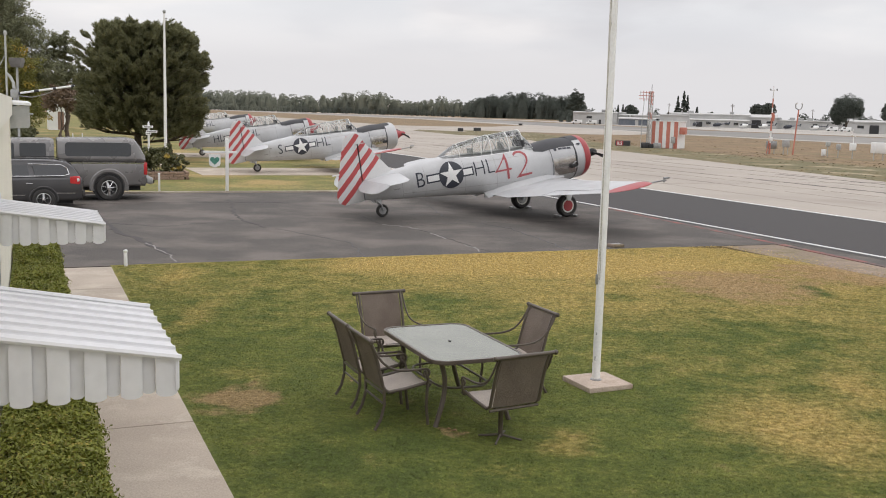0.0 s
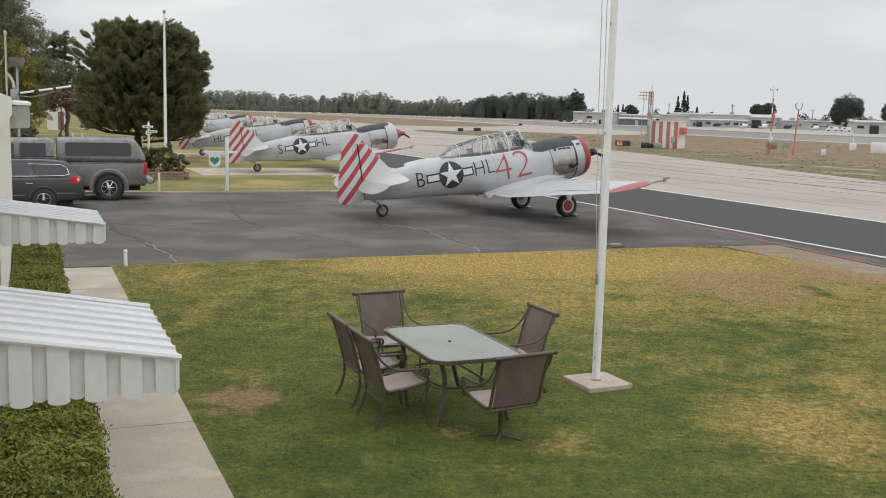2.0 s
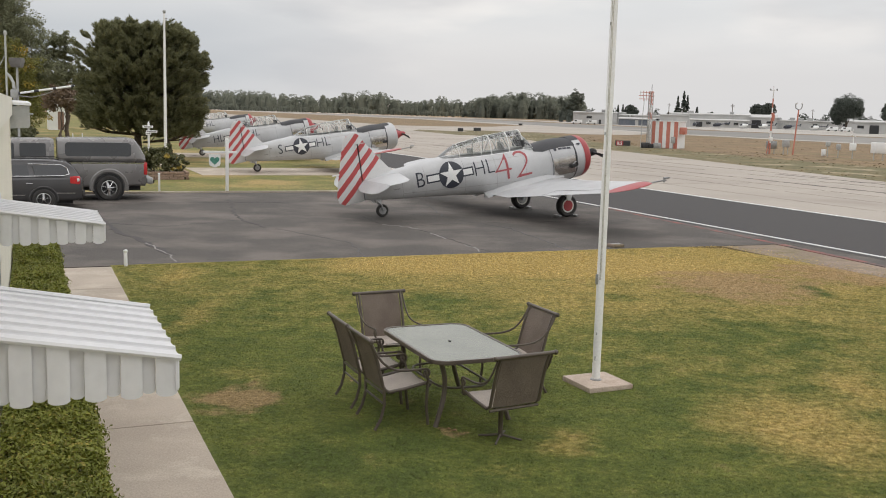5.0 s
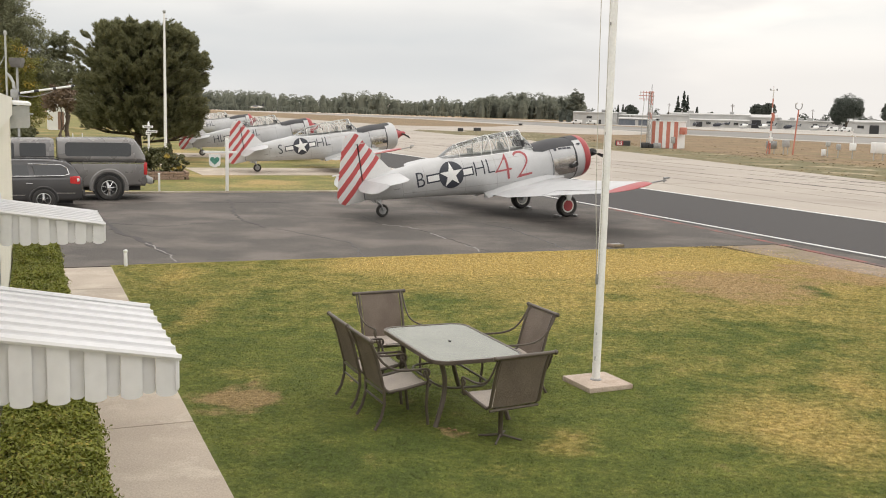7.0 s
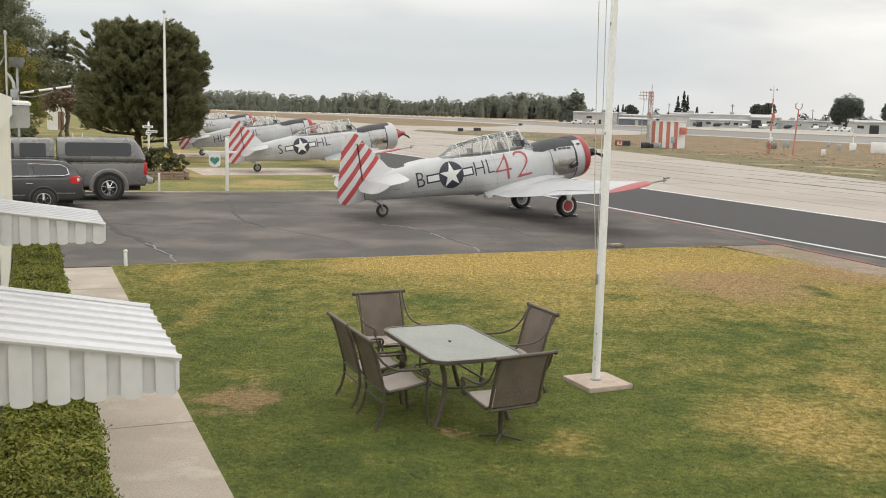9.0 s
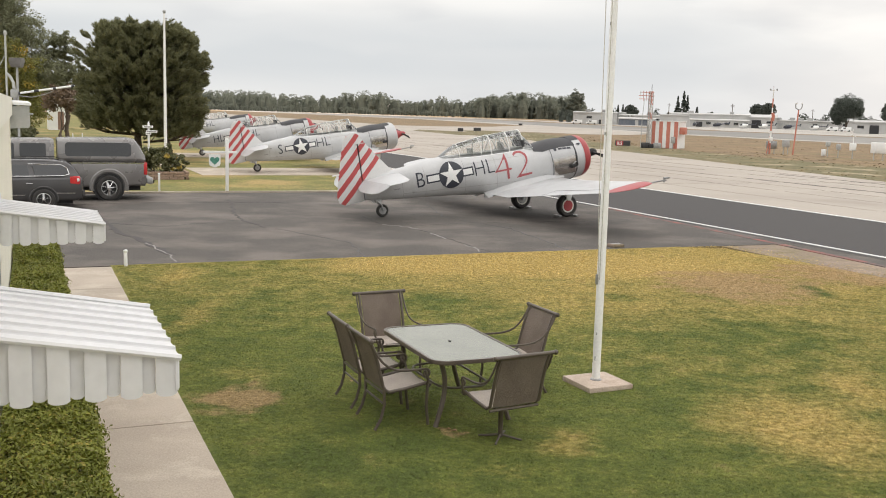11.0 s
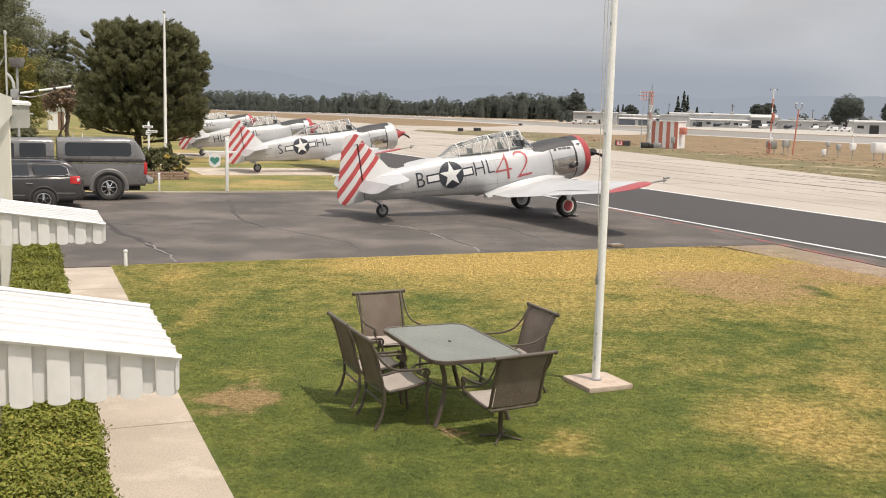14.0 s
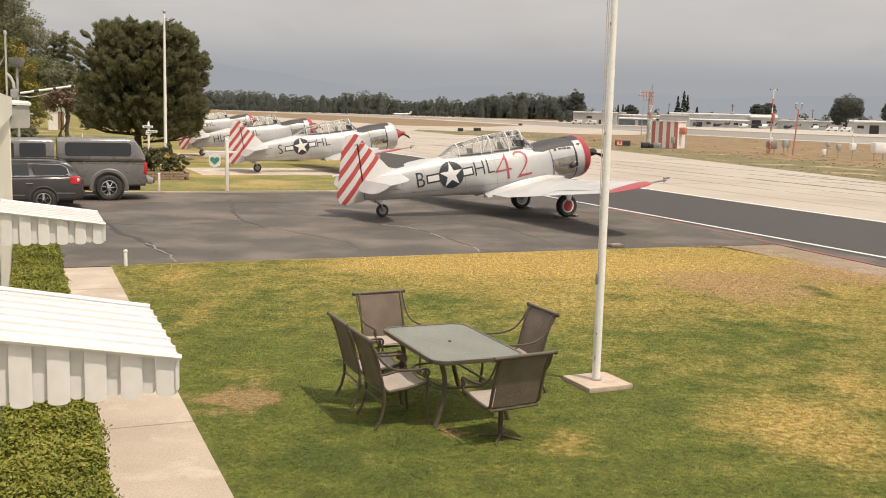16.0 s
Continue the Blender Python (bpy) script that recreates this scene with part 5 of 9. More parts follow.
def sling_chair(m, label, swivel=False):
    """Faces +x; sling seat and back in a metal tube frame with scrolled arms."""
    root = thing("patio_chair", m, label, "chair", "chairs round the patio table")
    hw = 0.27
    # side profile of the sling: front of the seat, back of the seat, up the back
    prof = [(0.27, 0.405), (0.22, 0.425), (0.0, 0.385), (-0.17, 0.365), (-0.225, 0.40), (-0.25, 0.50), (-0.29, 0.66), (-0.335, 0.80), (-0.375, 0.885)]
    def strip(a, b, th=0.006, w=hw - 0.025):
        bm = bmesh.new()
        rows = []
        for x, z in prof[a:b]:
            sag = 0.012
            rows.append([Vector((x, -w, z)), Vector((x + 0.004, 0, z - sag)), Vector((x, w, z)), Vector((x, w, z - th)), Vector((x + 0.004, 0, z - sag - th)), Vector((x, -w, z - th))])
        loft(bm, rows)
        return bm
    part("seat", strip(0, 5), M_SEAT, root, "pale woven sling seat")
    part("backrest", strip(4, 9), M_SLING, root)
    for s in (-1, 1):
        bm = bmesh.new()
        tube(bm, [Vector((x, s * hw, z + 0.004)) for x, z in prof], 0.017, 8)
        part("side_rail", bm, M_BRONZE, root)
        # arm: from the back down, along, and into a scroll at the front
        bm = bmesh.new()
        y = s * (hw + 0.035)
        pts = [(-0.375, s * (hw + 0.03), 0.885), (-0.34, y, 0.80), (-0.25, y, 0.66), (-0.12, y, 0.585), (0.05, y, 0.575), (0.20, y, 0.58)]
        pts = [Vector(p) for p in pts]
        for _ in range(1):
            fine = [pts[0]]
            for a, b in zip(pts, pts[1:]):
                fine += [a.lerp(b, 0.5), b]
            pts = [fine[0]] + [(fine[i - 1] + fine[i] * 2 + fine[i + 1]) / 4 for i in range(1, len(fine) - 1)] + [fine[-1]]
        pts += scroll(0.20, y, 0.535, 0.045, math.pi / 2, -1.15)[1:]
        tube(bm, pts, 0.0118, 8, flat=0.75)
        part("arm", bm, M_BRONZE, root)
        bm = bmesh.new()
        tube(bm, [(0.235, s * hw, 0.40), (0.225, y, 0.48), (0.19, y, 0.565)], 0.014, 8)
        part("arm_post", bm, M_BRONZE, root)
        bm = bmesh.new()
        lathe(bm, [(0, 0.001), (0.005, 0.02), (0.02, 0.026), (0.035, 0.022), (0.045, 0.001)], 10, "y", (-0.38, s * (hw + 0.06) - 0.022, 0.893))
        part("finial", bm, M_BRONZE, root)
    bm = bmesh.new()
    tube(bm, [(-0.38, -hw - 0.045, 0.893), (-0.38, hw + 0.045, 0.893)], 0.019, 10)
    part("top_bar", bm, M_BRONZE, root)
    for x, z in ((0.255, 0.395), (-0.215, 0.355)):
        bm = bmesh.new()
        tube(bm, [(x, -hw, z), (x, hw, z)], 0.014, 8)
        part("cross_bar", bm, M_BRONZE, root)
    if swivel:
        bm = bmesh.new()
        lathe(bm, [(0.01, 0.022), (0.10, 0.024), (0.26, 0.024), (0.30, 0.05), (0.33, 0.05)], 14, "z", cap=(True, True))
        part("pedestal", bm, M_BRONZE, root)
        bm = bmesh.new()
        for s in (-1, 1):
            tube(bm, [(0.22, s * 0.2, 0.385), (0.0, s * 0.07, 0.335), (-0.19, s * 0.2, 0.36)], 0.014, 6)
        box(bm, (0, 0, 0.335), (0.2, 0.2, 0.012))
        part("spring_plate", bm, M_BRONZE, root)
        for a in (45, 135, 225, 315):
            bm = bmesh.new()
            c, s = math.cos(radians(a)), math.sin(radians(a))
            tube(bm, [(0.02 * c, 0.02 * s, 0.035), (0.12 * c, 0.12 * s, 0.016), (0.21 * c, 0.21 * s, 0.002)], 0.011, 8)
            part("foot", bm, M_BRONZE, root)
    else:
        for s in (-1, 1):
            bm = bmesh.new()
            tube(bm, [(0.235, s * hw, 0.405), (0.225, s * hw, 0.2), (0.25, s * hw, 0.0)], 0.016, 8)
            part("leg", bm, M_BRONZE, root)
            bm = bmesh.new()
            tube(bm, [(-0.22, s * hw, 0.42), (-0.215, s * hw, 0.24), (-0.25, s * hw, 0.1), (-0.31, s * hw, 0.0)], 0.016, 8)
            part("leg", bm, M_BRONZE, root)
        bm = bmesh.new()
        tube(bm, [(-0.215, -hw, 0.25), (-0.215, hw, 0.25)], 0.011, 6)
        part("rear_stretcher", bm, M_BRONZE, root)
    return root


CHAIRS = ((-0.44, 9.62, 24.0, 0, "brown sling patio chair drawn up to the table's long side"), (-0.73, 10.30, 23.0, 0, "brown sling patio chair beside a matching one"), (-0.58, 11.45, -62.0, 0, "brown sling patio chair at the table's far end"),
          (0.595, 9.13, 120.0, 1, "brown swivel patio chair on a pedestal at the table's end"), (0.80, 10.85, 204.0, 0, "brown sling patio chair angled at the table's side"))
for cx, cy, turn, sw, lb in CHAIRS:
    sling_chair(pose(cx, cy, 0.014, 0, 0, turn), lb, bool(sw))


HALYARDS = []


def near_flagpole():
    root = thing("flagpole", pose(1.809, 11.14, 0, 0, 0, 24.7), "white painted flagpole with halyards on a concrete pad", "flagpole")
    bm = bmesh.new()
    box(bm, (0.015, -0.44, 0.035), (0.585, 0.585, 0.07), None, 0.01)
    for v in bm.verts:
        v.co.y += 0.43
    part("pad", bm, M_PAD, root, "pinkish tan concrete pad")
    bm = bmesh.new()
    tube(bm, [(0, 0, 0.07), (0, 0, 2.6), (0.0, 0, 2.62), (0, 0, 5.0), (0, 0, 9.5)], [0.047, 0.045, 0.043, 0.038, 0.027], 20)
    part("pole", bm, M_POLE, root)
    bm = bmesh.new()
    lathe(bm, [(0.07, 0.001), (0.07, 0.066), (0.08, 0.066), (0.09, 0.05), (0.09, 0.001)], 20, "z")
    part("collar", bm, M_STEEL, root)
    for off, far in ((-0.15, 0.19), (-0.07, 0.10)):
        bm = bmesh.new()
        tube(bm, [(-0.055, 0, 1.25), (off * 0.8, 0, 2.2), (off, 0, 3.2), (-far, 0, 5.2), (-0.05, 0, 9.4)], 0.0045, 5)
        HALYARDS.append(part("halyard", bm, M_ROPE, root, "pale halyard rope"))
    bm = bmesh.new()
    box(bm, (-0.05, 0, 1.25), (0.03, 0.03, 0.12), None, 0.006)
    part("cleat", bm, M_STEEL, root)
    bm = bmesh.new()
    lathe(bm, [(9.5, 0.03), (9.55, 0.05), (9.6, 0.03), (9.62, 0.001)], 12, "z")
    part("finial", bm, M_STEEL, root)
    for z, a in ((0.33, 210), (0.62, 215), (2.9, 190), (4.1, 195)):
        bm = bmesh.new()
        c, s = math.cos(radians(a)), math.sin(radians(a))
        box(bm, (0.045 * c, 0.045 * s, z), (0.012, 0.012, 0.05 if z < 0.5 else 0.03), None, 0.003)
        part("chip", bm, M_STEEL, root)


M_POLE = surf("chalky white paint", (0.80, 0.79, 0.77), (0.86, 0.85, 0.83), 2.5, 0.5, 0.1, 40, fine=0.05, c=(0.66, 0.62, 0.56), cscale=3.0, csharp=(0.64, 0.77))
M_PAD = surf("pinkish concrete", (0.45, 0.36, 0.29), (0.54, 0.44, 0.36), 3.0, 0.9, 0.3, 60, fine=0.15, c=(0.36, 0.27, 0.21), cscale=4.0, csharp=(0.5, 0.7))
M_ROPE = surf("weathered rope", (0.45, 0.42, 0.36), (0.55, 0.52, 0.46), 20.0, 0.8)
near_flagpole()


def bollard():
    root = thing("bollard", gp(1.72, 19.55, 0), "short white painted bollard at the path's end", "bollard")
    bm = bmesh.new()
    lathe(bm, [(0.0, 0.001), (0.0, 0.034), (0.27, 0.034), (0.28, 0.03)], 14, "z")
    part("post", bm, M_WHITE, root)
    bm = bmesh.new()
    lathe(bm, [(0.275, 0.03), (0.285, 0.042), (0.31, 0.042), (0.33, 0.025), (0.335, 0.001)], 14, "z")
    part("cap", bm, M_WHITE, root)


bollard()


def junction_box():
    root = thing("valve_box", gp(13.05, 20.12, 0), "small tan valve box lid beside the lawn", "box")
    bm = bmesh.new()
    box(bm, (0, 0, 0.035), (0.34, 0.26, 0.07), None, 0.015)
    part("body", bm, M_DIRT, root)
    bm = bmesh.new()
    box(bm, (0, 0, 0.074), (0.24, 0.16, 0.012), None, 0.003)
    part("lid", bm, M_STEEL, root)


junction_box()


def dropped_leaf(x, y, s, label):
    bm = bmesh.new()
    pts = [(0.5, 0, 0.1), (0.2, 0.3, 0.35), (-0.3, 0.25, 0.2), (-0.6, 0, 0.1), (-0.3, -0.3, 0.3), (0.2, -0.25, 0.15)]
    c = bm.verts.new((0, 0, 0.05))
    vs = [bm.verts.new(p) for p in pts]
    for i in range(6):
        bm.faces.new((c, vs[i], vs[(i + 1) % 6]))
    bmesh.ops.solidify(bm, geom=bm.faces, thickness=0.03)
    bmesh.ops.transform(bm, matrix=pose(x, y, 0.018, 0, 0, x * 77) @ Matrix.Diagonal((s, s, s, 1)), verts=bm.verts)
    tagged(part("dry_leaf", bm, M_LEAFDRY, None, "", False), label, "leaf")


M_LEAFDRY = surf("dry tan leaf", (0.42, 0.26, 0.15), (0.52, 0.34, 0.2), 30.0, 0.8)
for x, y, s in ((0.16, 9.28, 0.06), (0.10, 9.33, 0.05), (-3.35, 13.9, 0.07), (-1.0, 10.95, 0.07), (4.9, 21.9, 0.08), (-3.5, 14.2, 0.05)):
    dropped_leaf(x, y, s, "curled dry tan leaf lying on the grass")

# ---- vehicles by the kerb ----
M_TRUCK = surf("grey metallic car paint", (0.22, 0.211, 0.206), (0.25, 0.241, 0.235), 1.5, 0.28, 0.0, 200, 0.5, fine=0.05)
M_WAGON = surf("black metallic car paint", (0.075, 0.073, 0.074), (0.09, 0.088, 0.089), 1.5, 0.2, 0.0, 200, 0.4, fine=0.05)
M_CARGLASS = surf("dark tinted glass", (0.012, 0.014, 0.016), (0.02, 0.022, 0.024), 1.0, 0.05, fine=0.0, spec=0.8)
M_ALLOY = surf("brushed alloy wheel", (0.42, 0.42, 0.41), (0.52, 0.52, 0.51), 4.0, 0.35, 0, 60, 0.6, fine=0.05)
M_CHROME = surf("chrome", (0.62, 0.62, 0.62), (0.72, 0.72, 0.72), 4.0, 0.14, 0, 60, 1.0, fine=0.03)
M_TAIL = surf("red lamp lens", (0.5, 0.03, 0.035), (0.6, 0.045, 0.045), 9.0, 0.15, fine=0.05)
M_PLASTIC = surf("black textured plastic", (0.025, 0.025, 0.026), (0.035, 0.035, 0.036), 9.0, 0.65, fine=0.1)


def sect(x, hw, z0, z1, r, tuck=0.0, n=4):
    """A rounded cross section; tuck narrows the top."""
    out = []
    for cy, cz, a0 in ((1, 1, 0), (-1, 1, 90), (-1, -1, 180), (1, -1, 270)):
        for i in range(n + 1):
            a = radians(a0 + 90 * i / n)
            w = hw - (tuck if cz > 0 else 0)
            y = cy * (w - r) + r * math.cos(a)
            z = (z1 - r if cz > 0 else z0 + r) + r * math.sin(a)
            out.append(Vector((x, y, z)))
    return out


def road_wheel(parent, x, y, r, w, side, spokes):
    bm = bmesh.new()
    h = w / 2
    lathe(bm, [(-h * 0.8, r * 0.62), (-h, r * 0.75), (-h * 0.9, r * 0.93), (-h * 0.5, r), (h * 0.5, r), (h * 0.9, r * 0.93), (h, r * 0.75), (h * 0.8, r * 0.62)], 32, "y", (x, y, r))
    t = part("tyre", bm, M_RUBBER, parent)
    bm = bmesh.new()
    lathe(bm, [(-h * 0.5, 0.001), (-h * 0.5, r * 0.5), (-h * 0.8, r * 0.63), (h * 0.8, r * 0.63), (h * 0.86, r * 0.58), (h * 0.4, r * 0.54), (h * 0.3, 0.001)] if side > 0 else [(-h * 0.3, 0.001), (-h * 0.4, r * 0.54), (-h * 0.86, r * 0.58), (-h * 0.8, r * 0.63), (h * 0.8, r * 0.63), (h * 0.5, r * 0.5), (h * 0.5, 0.001)], 28, "y", (x, y, r))
    rim = part("rim", bm, M_ALLOY, t)
    bm = bmesh.new()
    for i in range(spokes):
        a = 6.28318 * i / spokes + 0.3
        c, s = math.cos(a), math.sin(a)
        o = y + side * h * 0.62
        tube(bm, [(x + 0.05 * c, o + side * 0.015, r + 0.05 * s), (x + r * 0.3 * c, o + side * 0.01, r + r * 0.3 * s), (x + r * 0.58 * c, o, r + r * 0.58 * s)], [r * 0.12, r * 0.10, r * 0.13], 6, flat=0.5)
    lathe(bm, [(0, 0.001), (0.0, r * 0.16), (side * 0.03, r * 0.14), (side * 0.035, 0.001)], 14, "y", (x, y + side * h * 0.6, r))
    part("spokes", bm, M_CHROME, rim)


def side_plate(name, pts, y, parent, material, th=0.008, label="", bulge=0.0, zref=1.2):
    """A plate on a vehicle's side, y outward; pts (x, z)."""
    bm = bmesh.new()
    s = 1 if y > 0 else -1
    a = [bm.verts.new((px, y - s * bulge * max(0, pz - zref), pz)) for px, pz in pts]
    b = [bm.verts.new((px, y - s * bulge * max(0, pz - zref) - s * th, pz)) for px, pz in pts]
    n = len(pts)
    bm.faces.new(a)
    bm.faces.new(b[::-1])
    for i in range(n):
        bm.faces.new((a[i], a[(i + 1) % n], b[(i + 1) % n], b[i]))
    return part(name, bm, material, parent, label, False)


def rounded(x0, x1, z0, z1, r=0.06, slant=(0, 0), n=4):
    out = []
    for cx, cz, a0, sl in ((x1, z1, 0, slant[1]), (x0, z1, 90, slant[0]), (x0, z0, 180, 0), (x1, z0, 270, 0)):
        for i in range(n + 1):
            a = radians(a0 + 90 * i / n)
            sx = 1 if cx == x1 else -1
            sz = 1 if cz == z1 else -1
            out.append((cx + sl - sx * r + r * math.cos(a), cz - sz * r + r * math.sin(a)))
    return out


def arch_trim(parent, x, z, r, y, material, w=0.05):
    bm = bmesh.new()
    s = 1 if y > 0 else -1
    pts = [Vector((x + r * math.cos(radians(a)), y + s * 0.004, z + r * math.sin(radians(a)))) for a in range(-12, 193, 12)]
    tube(bm, pts, w, 6, flat=0.6)
    return part("arch_flare", bm, material, parent)


def dark_arch(parent, x, z, r, y):
    bm = bmesh.new()
    s = 1 if y > 0 else -1
    # a dark disc on the uncut body side stands in for the opening's shade
    lathe(bm, [(0, 0.001), (0, r), (s * -0.05, r), (s * -0.05, 0.001)], 28, "y", (x, y + s * 0.004, z))
    return part("dark_well_disc", bm, M_DARK, parent)


def pickup():
    root = thing("pickup_truck", gp(2.47, 34.40, 0, 180), "grey crew cab pickup truck with matching bed canopy at the kerb", "truck")
    Y = 1.0
    bm = bmesh.new()
    rows = [sect(-1.16, Y - 0.03, 0.50, 1.20, 0.10), sect(-1.12, Y, 0.46, 1.22, 0.09), sect(1.0, Y, 0.42, 1.22, 0.09), sect(1.56, Y, 0.42, 1.22, 0.09)]
    loft(bm, rows)
    bed = part("bed", bm, M_TRUCK, root)
    bm = bmesh.new()
    loft(bm, [sect(1.60, Y, 0.42, 1.22, 0.08), sect(3.9, Y, 0.42, 1.22, 0.08), sect(4.2, Y, 0.45, 1.20, 0.1), sect(5.1, Y - 0.03, 0.45, 1.14, 0.12), sect(5.3, Y - 0.1, 0.5, 1.05, 0.15)])
    body = part("cab_body", bm, M_TRUCK, root)
    bm = bmesh.new()
    loft(bm, [sect(1.62, Y - 0.05, 1.18, 1.90, 0.12, 0.13), sect(1.70, Y - 0.04, 1.18, 1.93, 0.12, 0.13), sect(3.2, Y - 0.04, 1.18, 1.93, 0.12, 0.13), sect(3.5, Y - 0.06, 1.18, 1.86, 0.15, 0.16), sect(4.05, Y - 0.08, 1.18, 1.24, 0.03, 0.02)])
    part("cab_roof", bm, M_TRUCK, root)
    # bed canopy with a sloped back
    bm = bmesh.new()
    loft(bm, [sect(1.52, Y - 0.05, 1.21, 1.93, 0.13, 0.13), sect(1.44, Y - 0.03, 1.21, 1.955, 0.14, 0.13), sect(0.2, Y - 0.02, 1.21, 1.98, 0.14, 0.13), sect(-0.62, Y - 0.02, 1.21, 1.985, 0.14, 0.13), sect(-0.82, Y - 0.03, 1.21, 1.96, 0.14, 0.13), sect(-0.98, Y - 0.04, 1.21, 1.74, 0.14, 0.10), sect(-1.14, Y - 0.06, 1.21, 1.42, 0.08, 0.05)])
    can = part("bed_canopy", bm, M_TRUCK, root, "painted fibreglass bed canopy")
    for s in (-1, 1):
        side_plate("canopy_window", rounded(-0.70, 1.30, 1.41, 1.84, 0.10, (0, 0)), s * (Y - 0.015), can, M_CARGLASS, 0.02, "dark tinted side window", 0.18, 1.3)
        side_plate("rear_door_window", rounded(1.86, 2.62, 1.40, 1.80, 0.05), s * (Y - 0.03), root, M_CARGLASS, 0.02, "", 0.18, 1.3)
        side_plate("front_door_window", rounded(2.78, 3.62, 1.34, 1.80, 0.05, (0, -0.2)), s * (Y - 0.03), root, M_CARGLASS, 0.02, "", 0.18, 1.3)
        side_plate("belt_trim", rounded(-1.12, 1.55, 1.178, 1.212, 0.01), s * (Y + 0.008), bed, M_CHROME, 0.012)
        side_plate("side_crease", rounded(0.7, 1.55, 0.80, 0.83, 0.012), s * (Y + 0.004), bed, M_TRUCK, 0.01)
        arch_trim(bed, 0.0, 0.42, 0.535, s * Y, M_TRUCK, 0.075)
        dark_arch(bed, 0.0, 0.40, 0.475, s * Y)
        arch_trim(body, 3.96, 0.45, 0.54, s * Y, M_TRUCK, 0.06)
        dark_arch(body, 3.96, 0.42, 0.50, s * Y)
        wh = new("wheel")
        wh.parent = root
        road_wheel(wh, 0.0, s * (Y - 0.06), 0.40, 0.26, s, 7)
        wh = new("wheel")
        wh.parent = root
        road_wheel(wh, 3.96, s * (Y - 0.06), 0.40, 0.26, s, 7)
        bm = bmesh.new()
        box(bm, (-1.13, s * (Y - 0.07), 1.02), (0.12, 0.16, 0.40), None, 0.03)
        part("tail_light", bm, M_TAIL, root, "red tail light")
        bm = bmesh.new()
        box(bm, (2.0, s * (Y + 0.012), 1.02), (0.22, 0.03, 0.04), None, 0.01)
        part("door_handle", bm, M_CHROME, body)
        side_plate("door_seam", [(1.76, 0.5), (1.775, 0.5), (1.775, 1.22), (1.76, 1.22)], s * (Y + 0.003), body, M_DARK, 0.01)
        side_plate("door_seam", [(2.70, 0.5), (2.715, 0.5), (2.715, 1.22), (2.70, 1.22)], s * (Y + 0.003), body, M_DARK, 0.01)
    bm = bmesh.new()
    box(bm, (-1.28, 0, 0.62), (0.20, 1.86, 0.20), None, 0.04)
    part("rear_bumper", bm, M_STEEL, root, "dull steel rear bumper")
    bm = bmesh.new()
    tube(bm, [(-1.36, 0, 0.5), (-1.5, 0, 0.5), (-1.5, 0, 0.58)], 0.03, 8)
    part("tow_hitch", bm, M_DARK, root)
    bm = bmesh.new()
    box(bm, (2.0, 0, 0.40), (6.0, 1.4, 0.2), None, 0.02)
    part("chassis", bm, M_DARK, root)
    bm = bmesh.new()
    box(bm, (5.36, 0, 0.62), (0.16, 1.9, 0.24), None, 0.05)
    part("front_bumper", bm, M_CHROME, root)


pickup()


